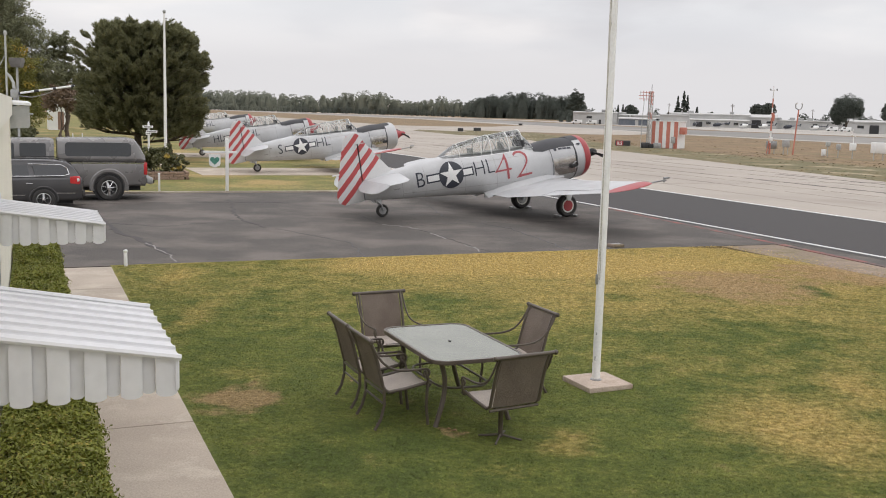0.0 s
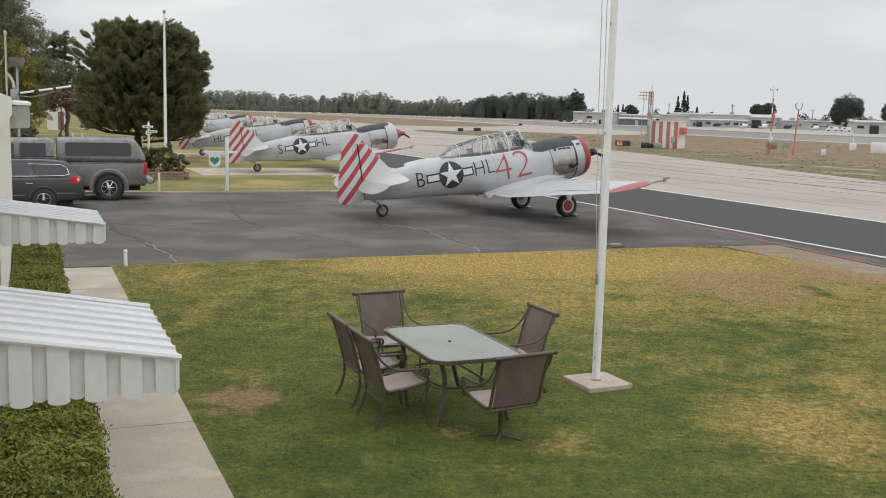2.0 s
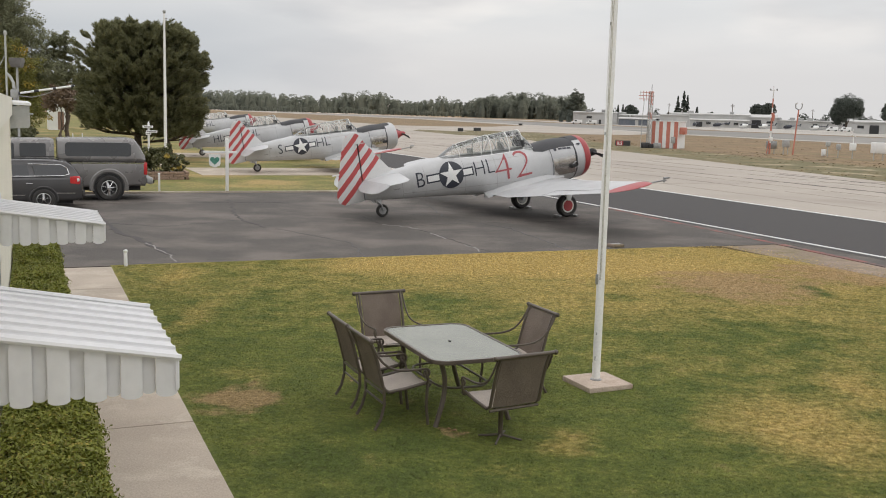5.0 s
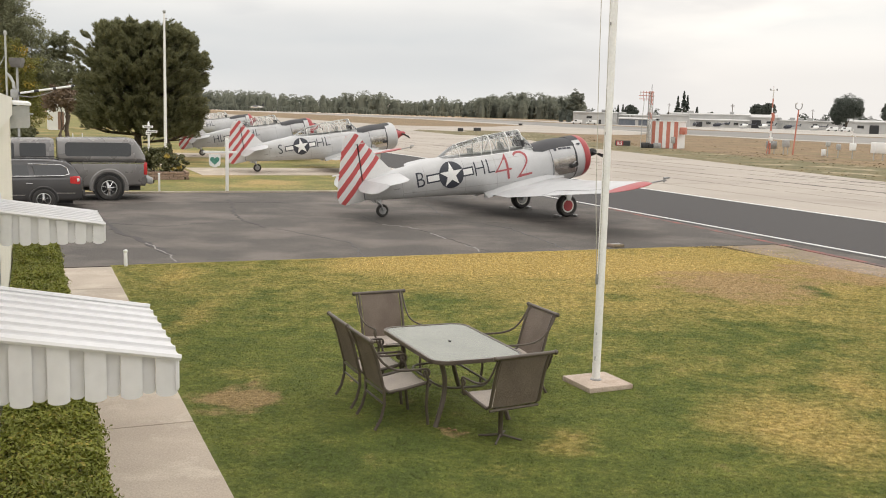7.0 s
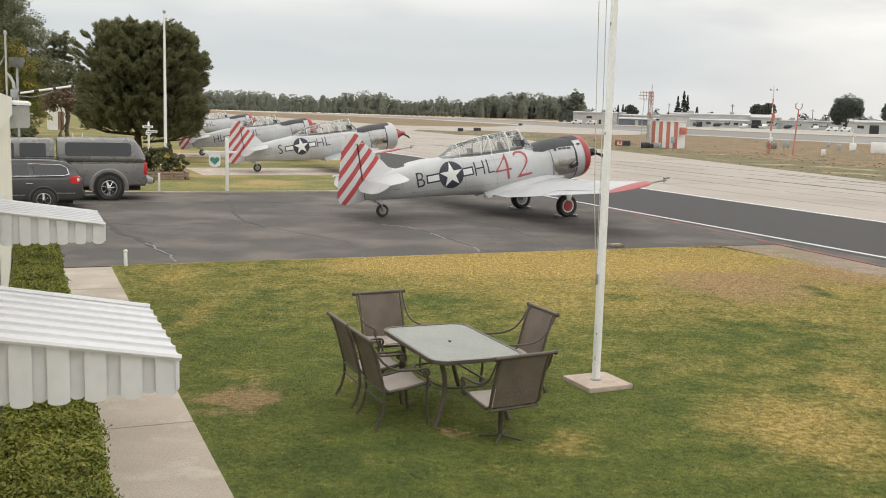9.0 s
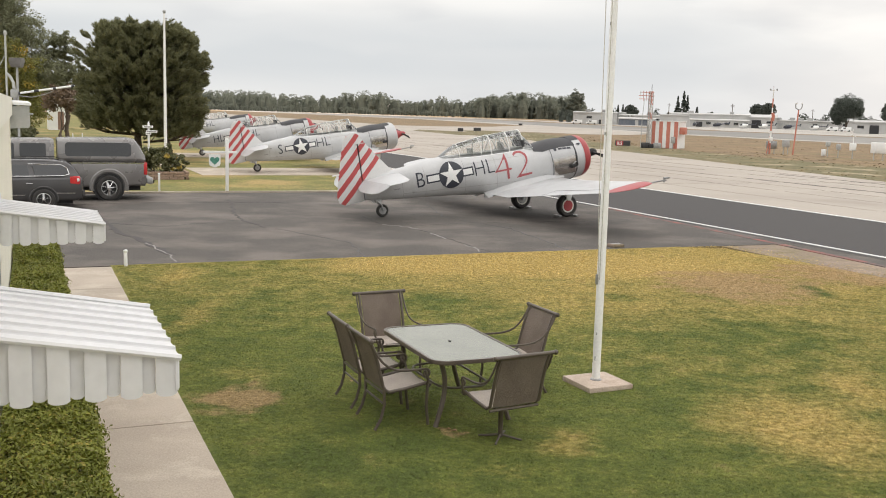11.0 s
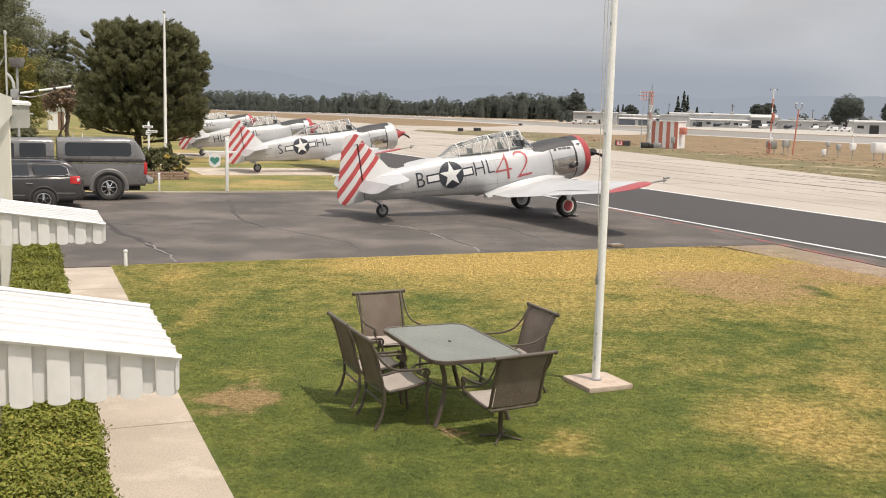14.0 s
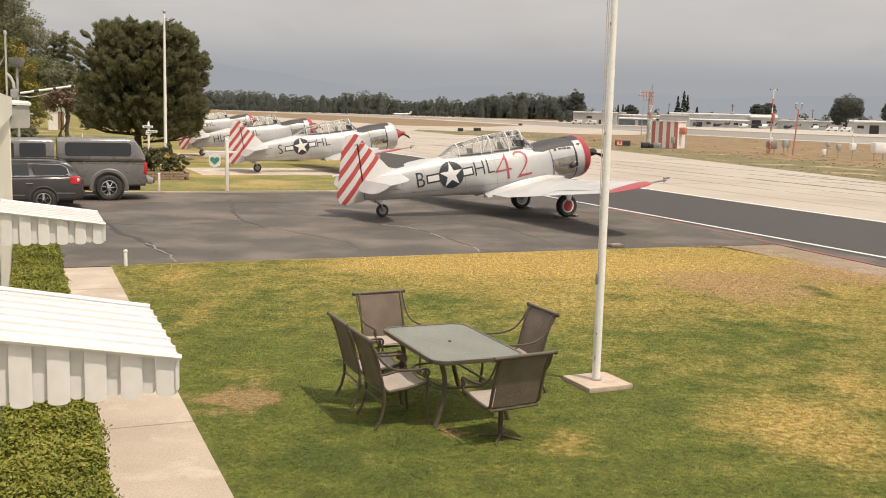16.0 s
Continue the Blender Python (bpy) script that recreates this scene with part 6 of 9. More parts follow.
def wagon():
    root = thing("estate_car", gp(0.47, 31.53, 0, 180) @ Matrix.Diagonal((1, 1, 0.935, 1)), "black estate car with chrome window trim and roof rail", "car")
    Y = 0.92
    bm = bmesh.new()
    loft(bm, [sect(-1.10, Y - 0.22, 0.40, 0.86, 0.10), sect(-1.04, Y - 0.08, 0.32, 0.98, 0.10), sect(-0.8, Y, 0.26, 1.04, 0.12), sect(0.3, Y, 0.24, 1.03, 0.12), sect(2.3, Y, 0.24, 0.98, 0.12), sect(3.2, Y - 0.02, 0.26, 0.9, 0.12), sect(3.6, Y - 0.12, 0.3, 0.74, 0.12)])
    body = part("body", bm, M_WAGON, root)
    bm = bmesh.new()
    loft(bm, [sect(-1.0, Y - 0.12, 0.92, 1.02, 0.04, 0.03), sect(-0.82, Y - 0.10, 0.92, 1.32, 0.08, 0.12), sect(-0.62, Y - 0.08, 0.92, 1.46, 0.10, 0.20), sect(-0.1, Y - 0.07, 0.92, 1.52, 0.12, 0.22), sect(1.0, Y - 0.07, 0.92, 1.53, 0.12, 0.22), sect(1.7, Y - 0.09, 0.92, 1.43, 0.12, 0.22), sect(2.45, Y - 0.1, 0.90, 1.0, 0.04, 0.05)])
    part("cabin", bm, M_WAGON, root)
    for s in (-1, 1):
        side_plate("rear_quarter_window", [(-0.60, 1.07), (-0.68, 1.12), (-0.58, 1.30), (-0.45, 1.36), (0.28, 1.36), (0.22, 1.05)], s * (Y - 0.045), root, M_CARGLASS, 0.02, "dark tinted window", 0.36, 1.05)
        side_plate("rear_door_window", [(0.36, 1.05), (0.42, 1.37), (1.05, 1.38), (1.05, 1.04)], s * (Y - 0.045), root, M_CARGLASS, 0.02, "dark tinted window", 0.36, 1.05)
        side_plate("front_door_window", [(1.12, 1.04), (1.12, 1.38), (1.45, 1.36), (2.1, 1.06)], s * (Y - 0.045), root, M_CARGLASS, 0.02, "dark tinted window", 0.36, 1.05)
        bm = bmesh.new()
        tube(bm, [(2.2, s * (Y - 0.03), 1.035), (0.5, s * (Y - 0.03), 1.03), (-0.55, s * (Y - 0.035), 1.05), (-0.70, s * (Y - 0.05), 1.10), (-0.64, s * (Y - 0.12), 1.28), (-0.50, s * (Y - 0.16), 1.375), (0.4, s * (Y - 0.165), 1.40)], 0.012, 6)
        part("window_trim", bm, M_CHROME, root, "chrome window trim")
        bm = bmesh.new()
        tube(bm, [(-0.5, s * (Y - 0.28), 1.505), (-0.35, s * (Y - 0.28), 1.55), (1.2, s * (Y - 0.28), 1.57), (1.4, s * (Y - 0.28), 1.53)], 0.016, 6)
        part("roof_rail", bm, M_DARK, root)
        arch_trim(body, 0.0, 0.33, 0.375, s * Y, M_WAGON, 0.028)
        dark_arch(body, 0.0, 0.33, 0.36, s * Y)
        arch_trim(body, 2.75, 0.33, 0.40, s * (Y - 0.01), M_WAGON, 0.035)
        dark_arch(body, 2.75, 0.33, 0.385, s * (Y - 0.005))
        for x in (0.0, 2.75):
            wh = new("wheel")
            wh.parent = root
            road_wheel(wh, x, s * (Y - 0.06), 0.32, 0.22, s, 5)
        bm = bmesh.new()
        loft(bm, [[Vector((x, s * (Y + d), z)) for d, z in ((-0.10, 0.84 - k), (0.006, 0.81 - k * 0.5), (0.006, 1.0), (-0.10, 1.03))] for x, k in ((-0.72, -0.02), (-0.9, 0.04), (-1.0, 0.05))])
        for v in bm.verts:
            if v.co.x < -0.95:
                v.co.y -= s * 0.07
        part("tail_light", bm, M_TAIL, root, "red tail light with a clear strip")
        bm = bmesh.new()
        lathe(bm, [(-0.02, 0.001), (-0.02, 0.055), (0.02, 0.05), (0.03, 0.001)] if s > 0 else [(0.02, 0.001), (0.02, 0.055), (-0.02, 0.05), (-0.03, 0.001)], 14, "y", (-0.93, s * (Y - 0.025), 0.92))
        part("reversing_light", bm, M_WHITE, root)
        side_plate("side_moulding", rounded(-0.85, -0.36, 0.50, 0.525, 0.01), s * (Y + 0.006), body, M_CHROME, 0.01)
        side_plate("side_moulding", rounded(0.5, 2.2, 0.44, 0.465, 0.01), s * (Y + 0.006), body, M_CHROME, 0.01)
        bm = bmesh.new()
        box(bm, (0.37, s * (Y + 0.01), 0.81), (0.18, 0.03, 0.03), None, 0.008)
        part("door_handle", bm, M_CHROME, body)
        side_plate("door_seam", [(0.28, 0.4), (0.29, 0.4), (0.33, 1.0), (0.32, 1.0)], s * (Y + 0.003), body, M_DARK, 0.01)
    bm = bmesh.new()
    rows = [[Vector((-1.02, y, 1.02)), Vector((-0.80, y * 0.9, 1.36)), Vector((-0.78, y * 0.9, 1.34)), Vector((-1.0, y, 1.0))] for y in (-0.66, 0, 0.66)]
    loft(bm, rows)
    part("rear_window", bm, M_CARGLASS, root)
    bm = bmesh.new()
    box(bm, (-1.06, 0, 0.48), (0.14, 1.5, 0.24), None, 0.05)
    part("rear_bumper", bm, M_WAGON, root)
    bm = bmesh.new()
    box(bm, (1.3, 0, 0.24), (4.2, 1.5, 0.14), None, 0.02)
    part("underbody", bm, M_DARK, root)


wagon()


# ---- fixtures at the building's far end ----
def wall_flood():
    root = thing("wall_floodlight", gp(-0.11, 17.86, 2.64) @ Matrix.Rotation(radians(-3), 4, "Y"), "weathered white box light fixture on the building's corner", "light fixture")
    bm = bmesh.new()
    loft(bm, [[Vector((x, y, z)) for x, y in ((-0.11 * k, -0.16), (0.22 * k, -0.16), (0.22 * k, 0.16), (-0.11 * k, 0.16))] for z, k in ((0.0, 0.85), (0.04, 0.95), (0.36, 1.0))])
    part("housing", bm, M_STEELPALE, root)
    bm = bmesh.new()
    loft(bm, [[Vector((x, y, z + (0.03 if x < 0 else 0.0))) for x, y in ((-0.15 * k, -0.19 * k), (0.25 * k, -0.19 * k), (0.25 * k, 0.19 * k), (-0.15 * k, 0.19 * k))] for z, k in ((0.36, 1.0), (0.40, 1.0), (0.435, 0.8))])
    part("hood", bm, M_WHITE, root)
    bm = bmesh.new()
    tube(bm, [(0.21, 0, 0.22), (0.27, 0, 0.22)], 0.018, 8)
    part("photocell", bm, M_STEELPALE, root)
    bm = bmesh.new()
    tube(bm, [(-0.16, -0.02, 0.12), (-0.08, -0.02, 0.12)], 0.03, 8)
    part("bracket", bm, M_STEEL, root)


def service_mast():
    root = thing("service_mast", gp(-0.24, 17.80, 2.70), "grey conduit mast with a weatherhead on the roof edge", "mast")
    bm = bmesh.new()
    tube(bm, [(0, 0, 0), (0, 0, 1.46)], 0.016, 10)
    part("conduit", bm, M_STEELPALE, root)
    bm = bmesh.new()
    tube(bm, [(0, 0, 0.82), (0.05, 0, 0.78), (0.10, 0, 0.68), (0.11, 0, 0.58)], 0.024, 8)
    part("elbow", bm, M_STEELPALE, root)
    bm = bmesh.new()
    box(bm, (0.11, 0, 0.50), (0.12, 0.12, 0.14), None, 0.02)
    part("junction_can", bm, M_STEEL, root)
    bm = bmesh.new()
    tube(bm, [(-0.02, 0, 1.1), (-0.14, 0.0, 0.85), (-0.24, 0, 0.55)], 0.008, 5)
    part("guy_wire", bm, M_STEEL, root)
    bm = bmesh.new()
    lathe(bm, [(1.44, 0.026), (1.47, 0.03), (1.5, 0.02), (1.51, 0.001)], 10, "z")
    part("cap", bm, M_STEELPALE, root)


def boom():
    root = thing("striped_boom", gp(-0.12, 17.95, 3.2), "white boom arm with dark bands reaching from the roof corner", "boom")
    bm = bmesh.new()
    tube(bm, [(0, 0, 0), (0.92, 0.0, 0.16)], 0.017, 8)
    part("arm", bm, M_WHITE, root)
    for f in (0.06, 0.34, 0.37, 0.66, 0.97):
        bm = bmesh.new()
        c = Vector((0.92 * f, 0, 0.16 * f))
        d = Vector((0.92, 0, 0.16)).normalized() * 0.022
        tube(bm, [c - d, c + d], 0.023, 8)
        part("band", bm, M_BLACK, root)
    bm = bmesh.new()
    tube(bm, [(0.05, 0.01, -0.03), (0.25, 0.01, -0.05), (0.45, 0.01, 0.0), (0.6, 0.01, 0.07)], 0.007, 5)
    part("cable", bm, M_STEEL, root)
    bm = bmesh.new()
    tube(bm, [(-0.02, 0, -0.26), (0.0, 0, 0.01)], 0.024, 8)
    part("stanchion", bm, M_STEEL, root)


M_STEELPALE = surf("weathered pale grey metal", (0.36, 0.37, 0.36), (0.46, 0.46, 0.44), 4.0, 0.55, 0.1, 60, 0.2, fine=0.08)
wall_flood()
service_mast()
boom()


def area_light(px, py, h):
    root = thing("area_light", pose(px, py, 0), "grey box area light on a slim pole", "lamp")
    bm = bmesh.new()
    tube(bm, [(0, 0, 0), (0, 0, h - 0.3)], 0.04, 8)
    part("pole", bm, M_STEELPALE, root)
    bm = bmesh.new()
    loft(bm, [[Vector((x, y, z)) for x, y in ((-0.2 * k, -0.15 * k), (0.2 * k, -0.15 * k), (0.2 * k, 0.15 * k), (-0.2 * k, 0.15 * k))] for z, k in ((h - 0.3, 0.75), (h - 0.1, 1.0), (h, 0.9))])
    part("head", bm, M_DULL, root)


M_DULL = surf("weathered dark grey metal", (0.13, 0.12, 0.11), (0.19, 0.18, 0.165), 4.0, 0.7, fine=0.1)
area_light(-13.75, 32.0, 4.45)


# ---- across the ramp ----
def heart_sign():
    root = thing("hanging_sign", gp(6.8, 36.42, 0.03, -2), "white post with a hanging shield sign bearing a green heart", "sign")
    bm = bmesh.new()
    box(bm, (0, 0, 0.92), (0.11, 0.11, 1.84), None, 0.012)
    part("post", bm, M_WHITE, root)
    bm = bmesh.new()
    lathe(bm, [(1.84, 0.085), (1.87, 0.085), (1.90, 0.05), (1.93, 0.001)], 4, "z")
    part("post_cap", bm, M_WHITE, root)
    bm = bmesh.new()
    box(bm, (-0.25, 0, 1.42), (1.20, 0.07, 0.08), None, 0.01)
    part("arm", bm, M_WHITE, root)
    bm = bmesh.new()
    outline = [(-0.65, 1.33), (-0.24, 1.33), (-0.24, 0.99), (-0.28, 0.92), (-0.40, 0.88), (-0.445, 0.86), (-0.49, 0.88), (-0.61, 0.92), (-0.65, 0.99)]
    fr = [bm.verts.new((x, -0.02, z)) for x, z in outline]
    bk = [bm.verts.new((x, 0.02, z)) for x, z in outline]
    bm.faces.new(fr)
    bm.faces.new(bk[::-1])
    for i in range(len(fr)):
        j = (i + 1) % len(fr)
        bm.faces.new((fr[i], bk[i], bk[j], fr[j]))
    board = part("board", bm, M_WHITE, root, "", False)
    bm = bmesh.new()
    pts = []
    for i in range(28):
        t = 6.28318 * i / 28
        pts.append((-0.445 + 0.0105 * 16 * math.sin(t) ** 3, 1.115 + 0.0105 * (13 * math.cos(t) - 5 * math.cos(2 * t) - 2 * math.cos(3 * t) - math.cos(4 * t))))
    a = [bm.verts.new((x, -0.026, z)) for x, z in pts]
    b = [bm.verts.new((x, -0.02, z)) for x, z in pts]
    bm.faces.new(a)
    for i in range(28):
        bm.faces.new((a[i], b[i], b[(i + 1) % 28], a[(i + 1) % 28]))
    part("heart", bm, M_HEART, board, "green heart", False)
    for x in (-0.6, -0.29):
        bm = bmesh.new()
        tube(bm, [(x, 0, 1.32), (x, 0, 1.40)], 0.008, 5)
        part("hook", bm, M_STEEL, root)


M_HEART = surf("green sign paint", (0.05, 0.20, 0.15), (0.08, 0.27, 0.20), 8.0, 0.5)
heart_sign()


def finger_post():
    root = thing("finger_post", gp(5.15, 46.3, 0.03) @ Matrix.Scale(0.88, 4), "white fingerpost with two pointing arms", "signpost")
    bm = bmesh.new()
    box(bm, (0, 0, 1.25), (0.10, 0.10, 2.5), None, 0.01)
    part("post", bm, M_WHITE, root)
    bm = bmesh.new()
    lathe(bm, [(2.5, 0.06), (2.56, 0.05), (2.62, 0.02), (2.66, 0.001)], 8, "z")
    part("finial", bm, M_WHITE, root)
    for z, x, w, t in ((2.36, -0.05, 0.52, 6), (2.12, 0.14, 0.56, -5), (2.02, -0.02, 0.3, 25)):
        bm = bmesh.new()
        r = Matrix.Rotation(radians(t), 3, "Z")
        box(bm, (x, -0.07, z), (w, 0.03, 0.13), r, 0.008)
        a = part("arm", bm, M_WHITE, root)
        bm = bmesh.new()
        box(bm, (x, -0.09, z), (w * 0.75, 0.006, 0.045), r)
        part("lettering_bar", bm, M_STEEL, a)


finger_post()


def marker_post(u, v, h, label):
    root = thing("marker_post", gp(u, v, 0.03), label, "post")
    bm = bmesh.new()
    box(bm, (0, 0, h / 2), (0.07, 0.07, h), None, 0.01)
    part("post", bm, M_WHITE, root)
    bm = bmesh.new()
    lathe(bm, [(h, 0.05), (h + 0.02, 0.04), (h + 0.04, 0.001)], 8, "z")
    part("cap", bm, M_WHITE, root)


marker_post(4.4, 36.5, 0.62, "thin white marker post at the kerb")
for u, v in ((0.5, 83.0), (3.4, 80.5), (4.1, 80.8), (0.2, 96.0)):
    marker_post(u, v, 0.75, "small white marker post on the far lawn")


def far_flagpole():
    root = thing("flagpole", pose(-14.11, 50.0, 0.03), "tall white flagpole with a ball finial on the lawn", "flagpole")
    bm = bmesh.new()
    tube(bm, [(0, 0, 0), (0, 0, 4), (0, 0, 7.55)], [0.085, 0.07, 0.045], 14)
    part("pole", bm, M_POLE, root)
    bm = bmesh.new()
    lathe(bm, [(7.55, 0.04), (7.59, 0.075), (7.66, 0.085), (7.72, 0.055), (7.75, 0.001)], 12, "z")
    part("ball", bm, M_STEELPALE, root)
    bm = bmesh.new()
    box(bm, (0.10, 0, 7.3), (0.10, 0.05, 0.05), None, 0.01)
    part("pulley", bm, M_STEEL, root)
    bm = bmesh.new()
    box(bm, (0, 0, 0.05), (0.9, 0.9, 0.1), None, 0.02)
    part("pad", bm, M_PATH, root)


far_flagpole()


def planter():
    root = thing("brick_planter", gp(0, 0), "low red brick planter edge round a shrub bed", "planter")
    M_BRICK = surf("pinkish brick", (0.30, 0.205, 0.15), (0.37, 0.26, 0.195), 6.0, 0.9, 0.4, 60)
    for row in range(3):
        for i in range(9):
            bm = bmesh.new()
            u = 3.55 + i * 0.30 + (0.15 if row % 2 else 0)
            box(bm, (u, 42.2, 0.08 + row * 0.115), (0.285, 0.14, 0.10), None, 0.008)
            part("brick", bm, M_BRICK, root)
    for row in range(3):
        for i in range(7):
            bm = bmesh.new()
            box(bm, (6.25, 42.4 + i * 0.3 + (0.15 if row % 2 else 0), 0.08 + row * 0.115), (0.14, 0.285, 0.10), None, 0.008)
            part("brick", bm, M_BRICK, root)
    bm = bmesh.new()
    box(bm, (4.88, 43.4, 0.12), (2.6, 2.2, 0.3))
    part("soil", bm, M_TWIG, root)


planter()


# ---- trees and shrubs ----
M_BARK = surf("grey-brown bark", (0.08, 0.062, 0.048), (0.13, 0.10, 0.08), 5.0, 0.95, 0.6, 30)
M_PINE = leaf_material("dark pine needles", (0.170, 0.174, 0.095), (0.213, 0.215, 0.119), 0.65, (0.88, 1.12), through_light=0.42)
M_PINE2 = leaf_material("pine needles in lit tone", (0.209, 0.198, 0.088), (0.253, 0.237, 0.108), 0.65, (0.88, 1.12), through_light=0.42)
M_GUM = leaf_material("grey-green leaf", (0.206, 0.215, 0.133), (0.263, 0.268, 0.165), 0.65, (0.84, 1.16), through_light=0.42)
M_YELLOW = leaf_material("yellow-green leaf", (0.172, 0.178, 0.052), (0.253, 0.236, 0.075), through_light=0.42)
M_GOLD = leaf_material("golden leaf", (0.32, 0.23, 0.035), (0.42, 0.30, 0.06))
M_RUSSET = leaf_material("russet leaf", (0.15, 0.105, 0.07), (0.20, 0.14, 0.095))
# haze is mixed into this far leaf tone: paler, greyer, bluer
M_FARLEAF = leaf_material("distant leaf paled by haze", (0.112, 0.127, 0.108), (0.138, 0.152, 0.130), 0.85, (0.93, 1.07), through_light=0.42)
M_SHRUB = leaf_material("shrub leaf", (0.085, 0.09, 0.035), (0.13, 0.125, 0.055))


def limbs(parent, base, tops, r0, material=M_BARK):
    bm = bmesh.new()
    for k, (mid, top, r) in enumerate(tops):
        a, m, b = Vector(base), Vector(mid), Vector(top)
        pts = [a.lerp(m, i / 4) for i in range(4)] + [m.lerp(b, i / 4) for i in range(5)]
        pts = [p + Vector((noise.noise(p * 0.9 + Vector((k, 0, 0))), noise.noise(p * 0.9 + Vector((0, k, 5))), 0)) * r * 0.8 for p in pts]
        pts[0] = a
        n = len(pts)
        tube(bm, pts, [max(0.015, r0 * r * (1 - 0.85 * i / (n - 1))) for i in range(n)], 8)
    return part("trunk", bm, material, parent)


def clumps(rs, centres, radii, per, size, front_lean=0.0):
    """Leaves scattered in many small ragged clumps."""
    P, Ln = [], []
    for c, r in zip(centres, radii):
        d = rs.normal(0, 1, (per, 3))
        d /= np.linalg.norm(d, axis=1, keepdims=True)
        rad = r * (0.45 + 0.6 * rs.rand(per) ** 0.6)
        P.append(np.asarray(c) + d * rad[:, None] * np.array([1, 1, 0.72]))
        # the front lean builds even light into the crowns: leaves face forward and up
        Ln.append(d * 0.8 + np.array([0, 0, 0.35]) + front_lean * np.array([0.3, -0.6, 0.75]))
    P, Ln = np.concatenate(P), np.concatenate(Ln)
    return leaves(P, np.full(len(P), size), rs, Ln, 0.55)


def broadleaf(name, m, label, lobes, trunk, r0, mats, per, size, seed, count, category="tree", group=""):
    """lobes: ellipsoids (centre, radii) that the clumps fill, thick at their surface."""
    root = thing(name, m, label, category, group)
    rs = np.random.RandomState(seed)
    limbs(root, (0, 0, -0.05), trunk, r0)
    vol = np.array([l[1][0] * l[1][2] for l in lobes])
    for nm, mat, share in mats:
        C, R = [], []
        for l, f in zip(lobes, vol / vol.sum()):
            n = max(3, int(count * share * f))
            d = rs.normal(0, 1, (n, 3))
            d /= np.linalg.norm(d, axis=1, keepdims=True)
            rr = rs.rand(n) ** 0.4
            bump = np.array([1 + 0.22 * noise.noise(Vector(q * 2.3) + Vector((seed, 0, 0))) for q in d])
            C.append(np.array(l[0]) + d * (rr * bump)[:, None] * np.array(l[1]))
            R.append(np.full(n, min(l[1]) * 0.26) * (0.7 + 0.6 * rs.rand(n)))
        quick_mesh(nm, clumps(rs, np.concatenate(C), np.concatenate(R), per, size), 4, mat, root)
    return root


def needles(pos, way, size, rs):
    """Slim needle blades, each along its own way."""
    n = len(pos)
    a = way / np.linalg.norm(way, axis=1, keepdims=True)
    c = np.cross(a, rs.normal(0, 1, (n, 3)))
    c /= np.linalg.norm(c, axis=1, keepdims=True) + 1e-9
    s = (size * (0.7 + 0.6 * rs.rand(n)))[:, None]
    return np.stack([pos - a * s, pos - c * s * 0.17, pos + a * s, pos + c * s * 0.17], 1).reshape(-1, 3)


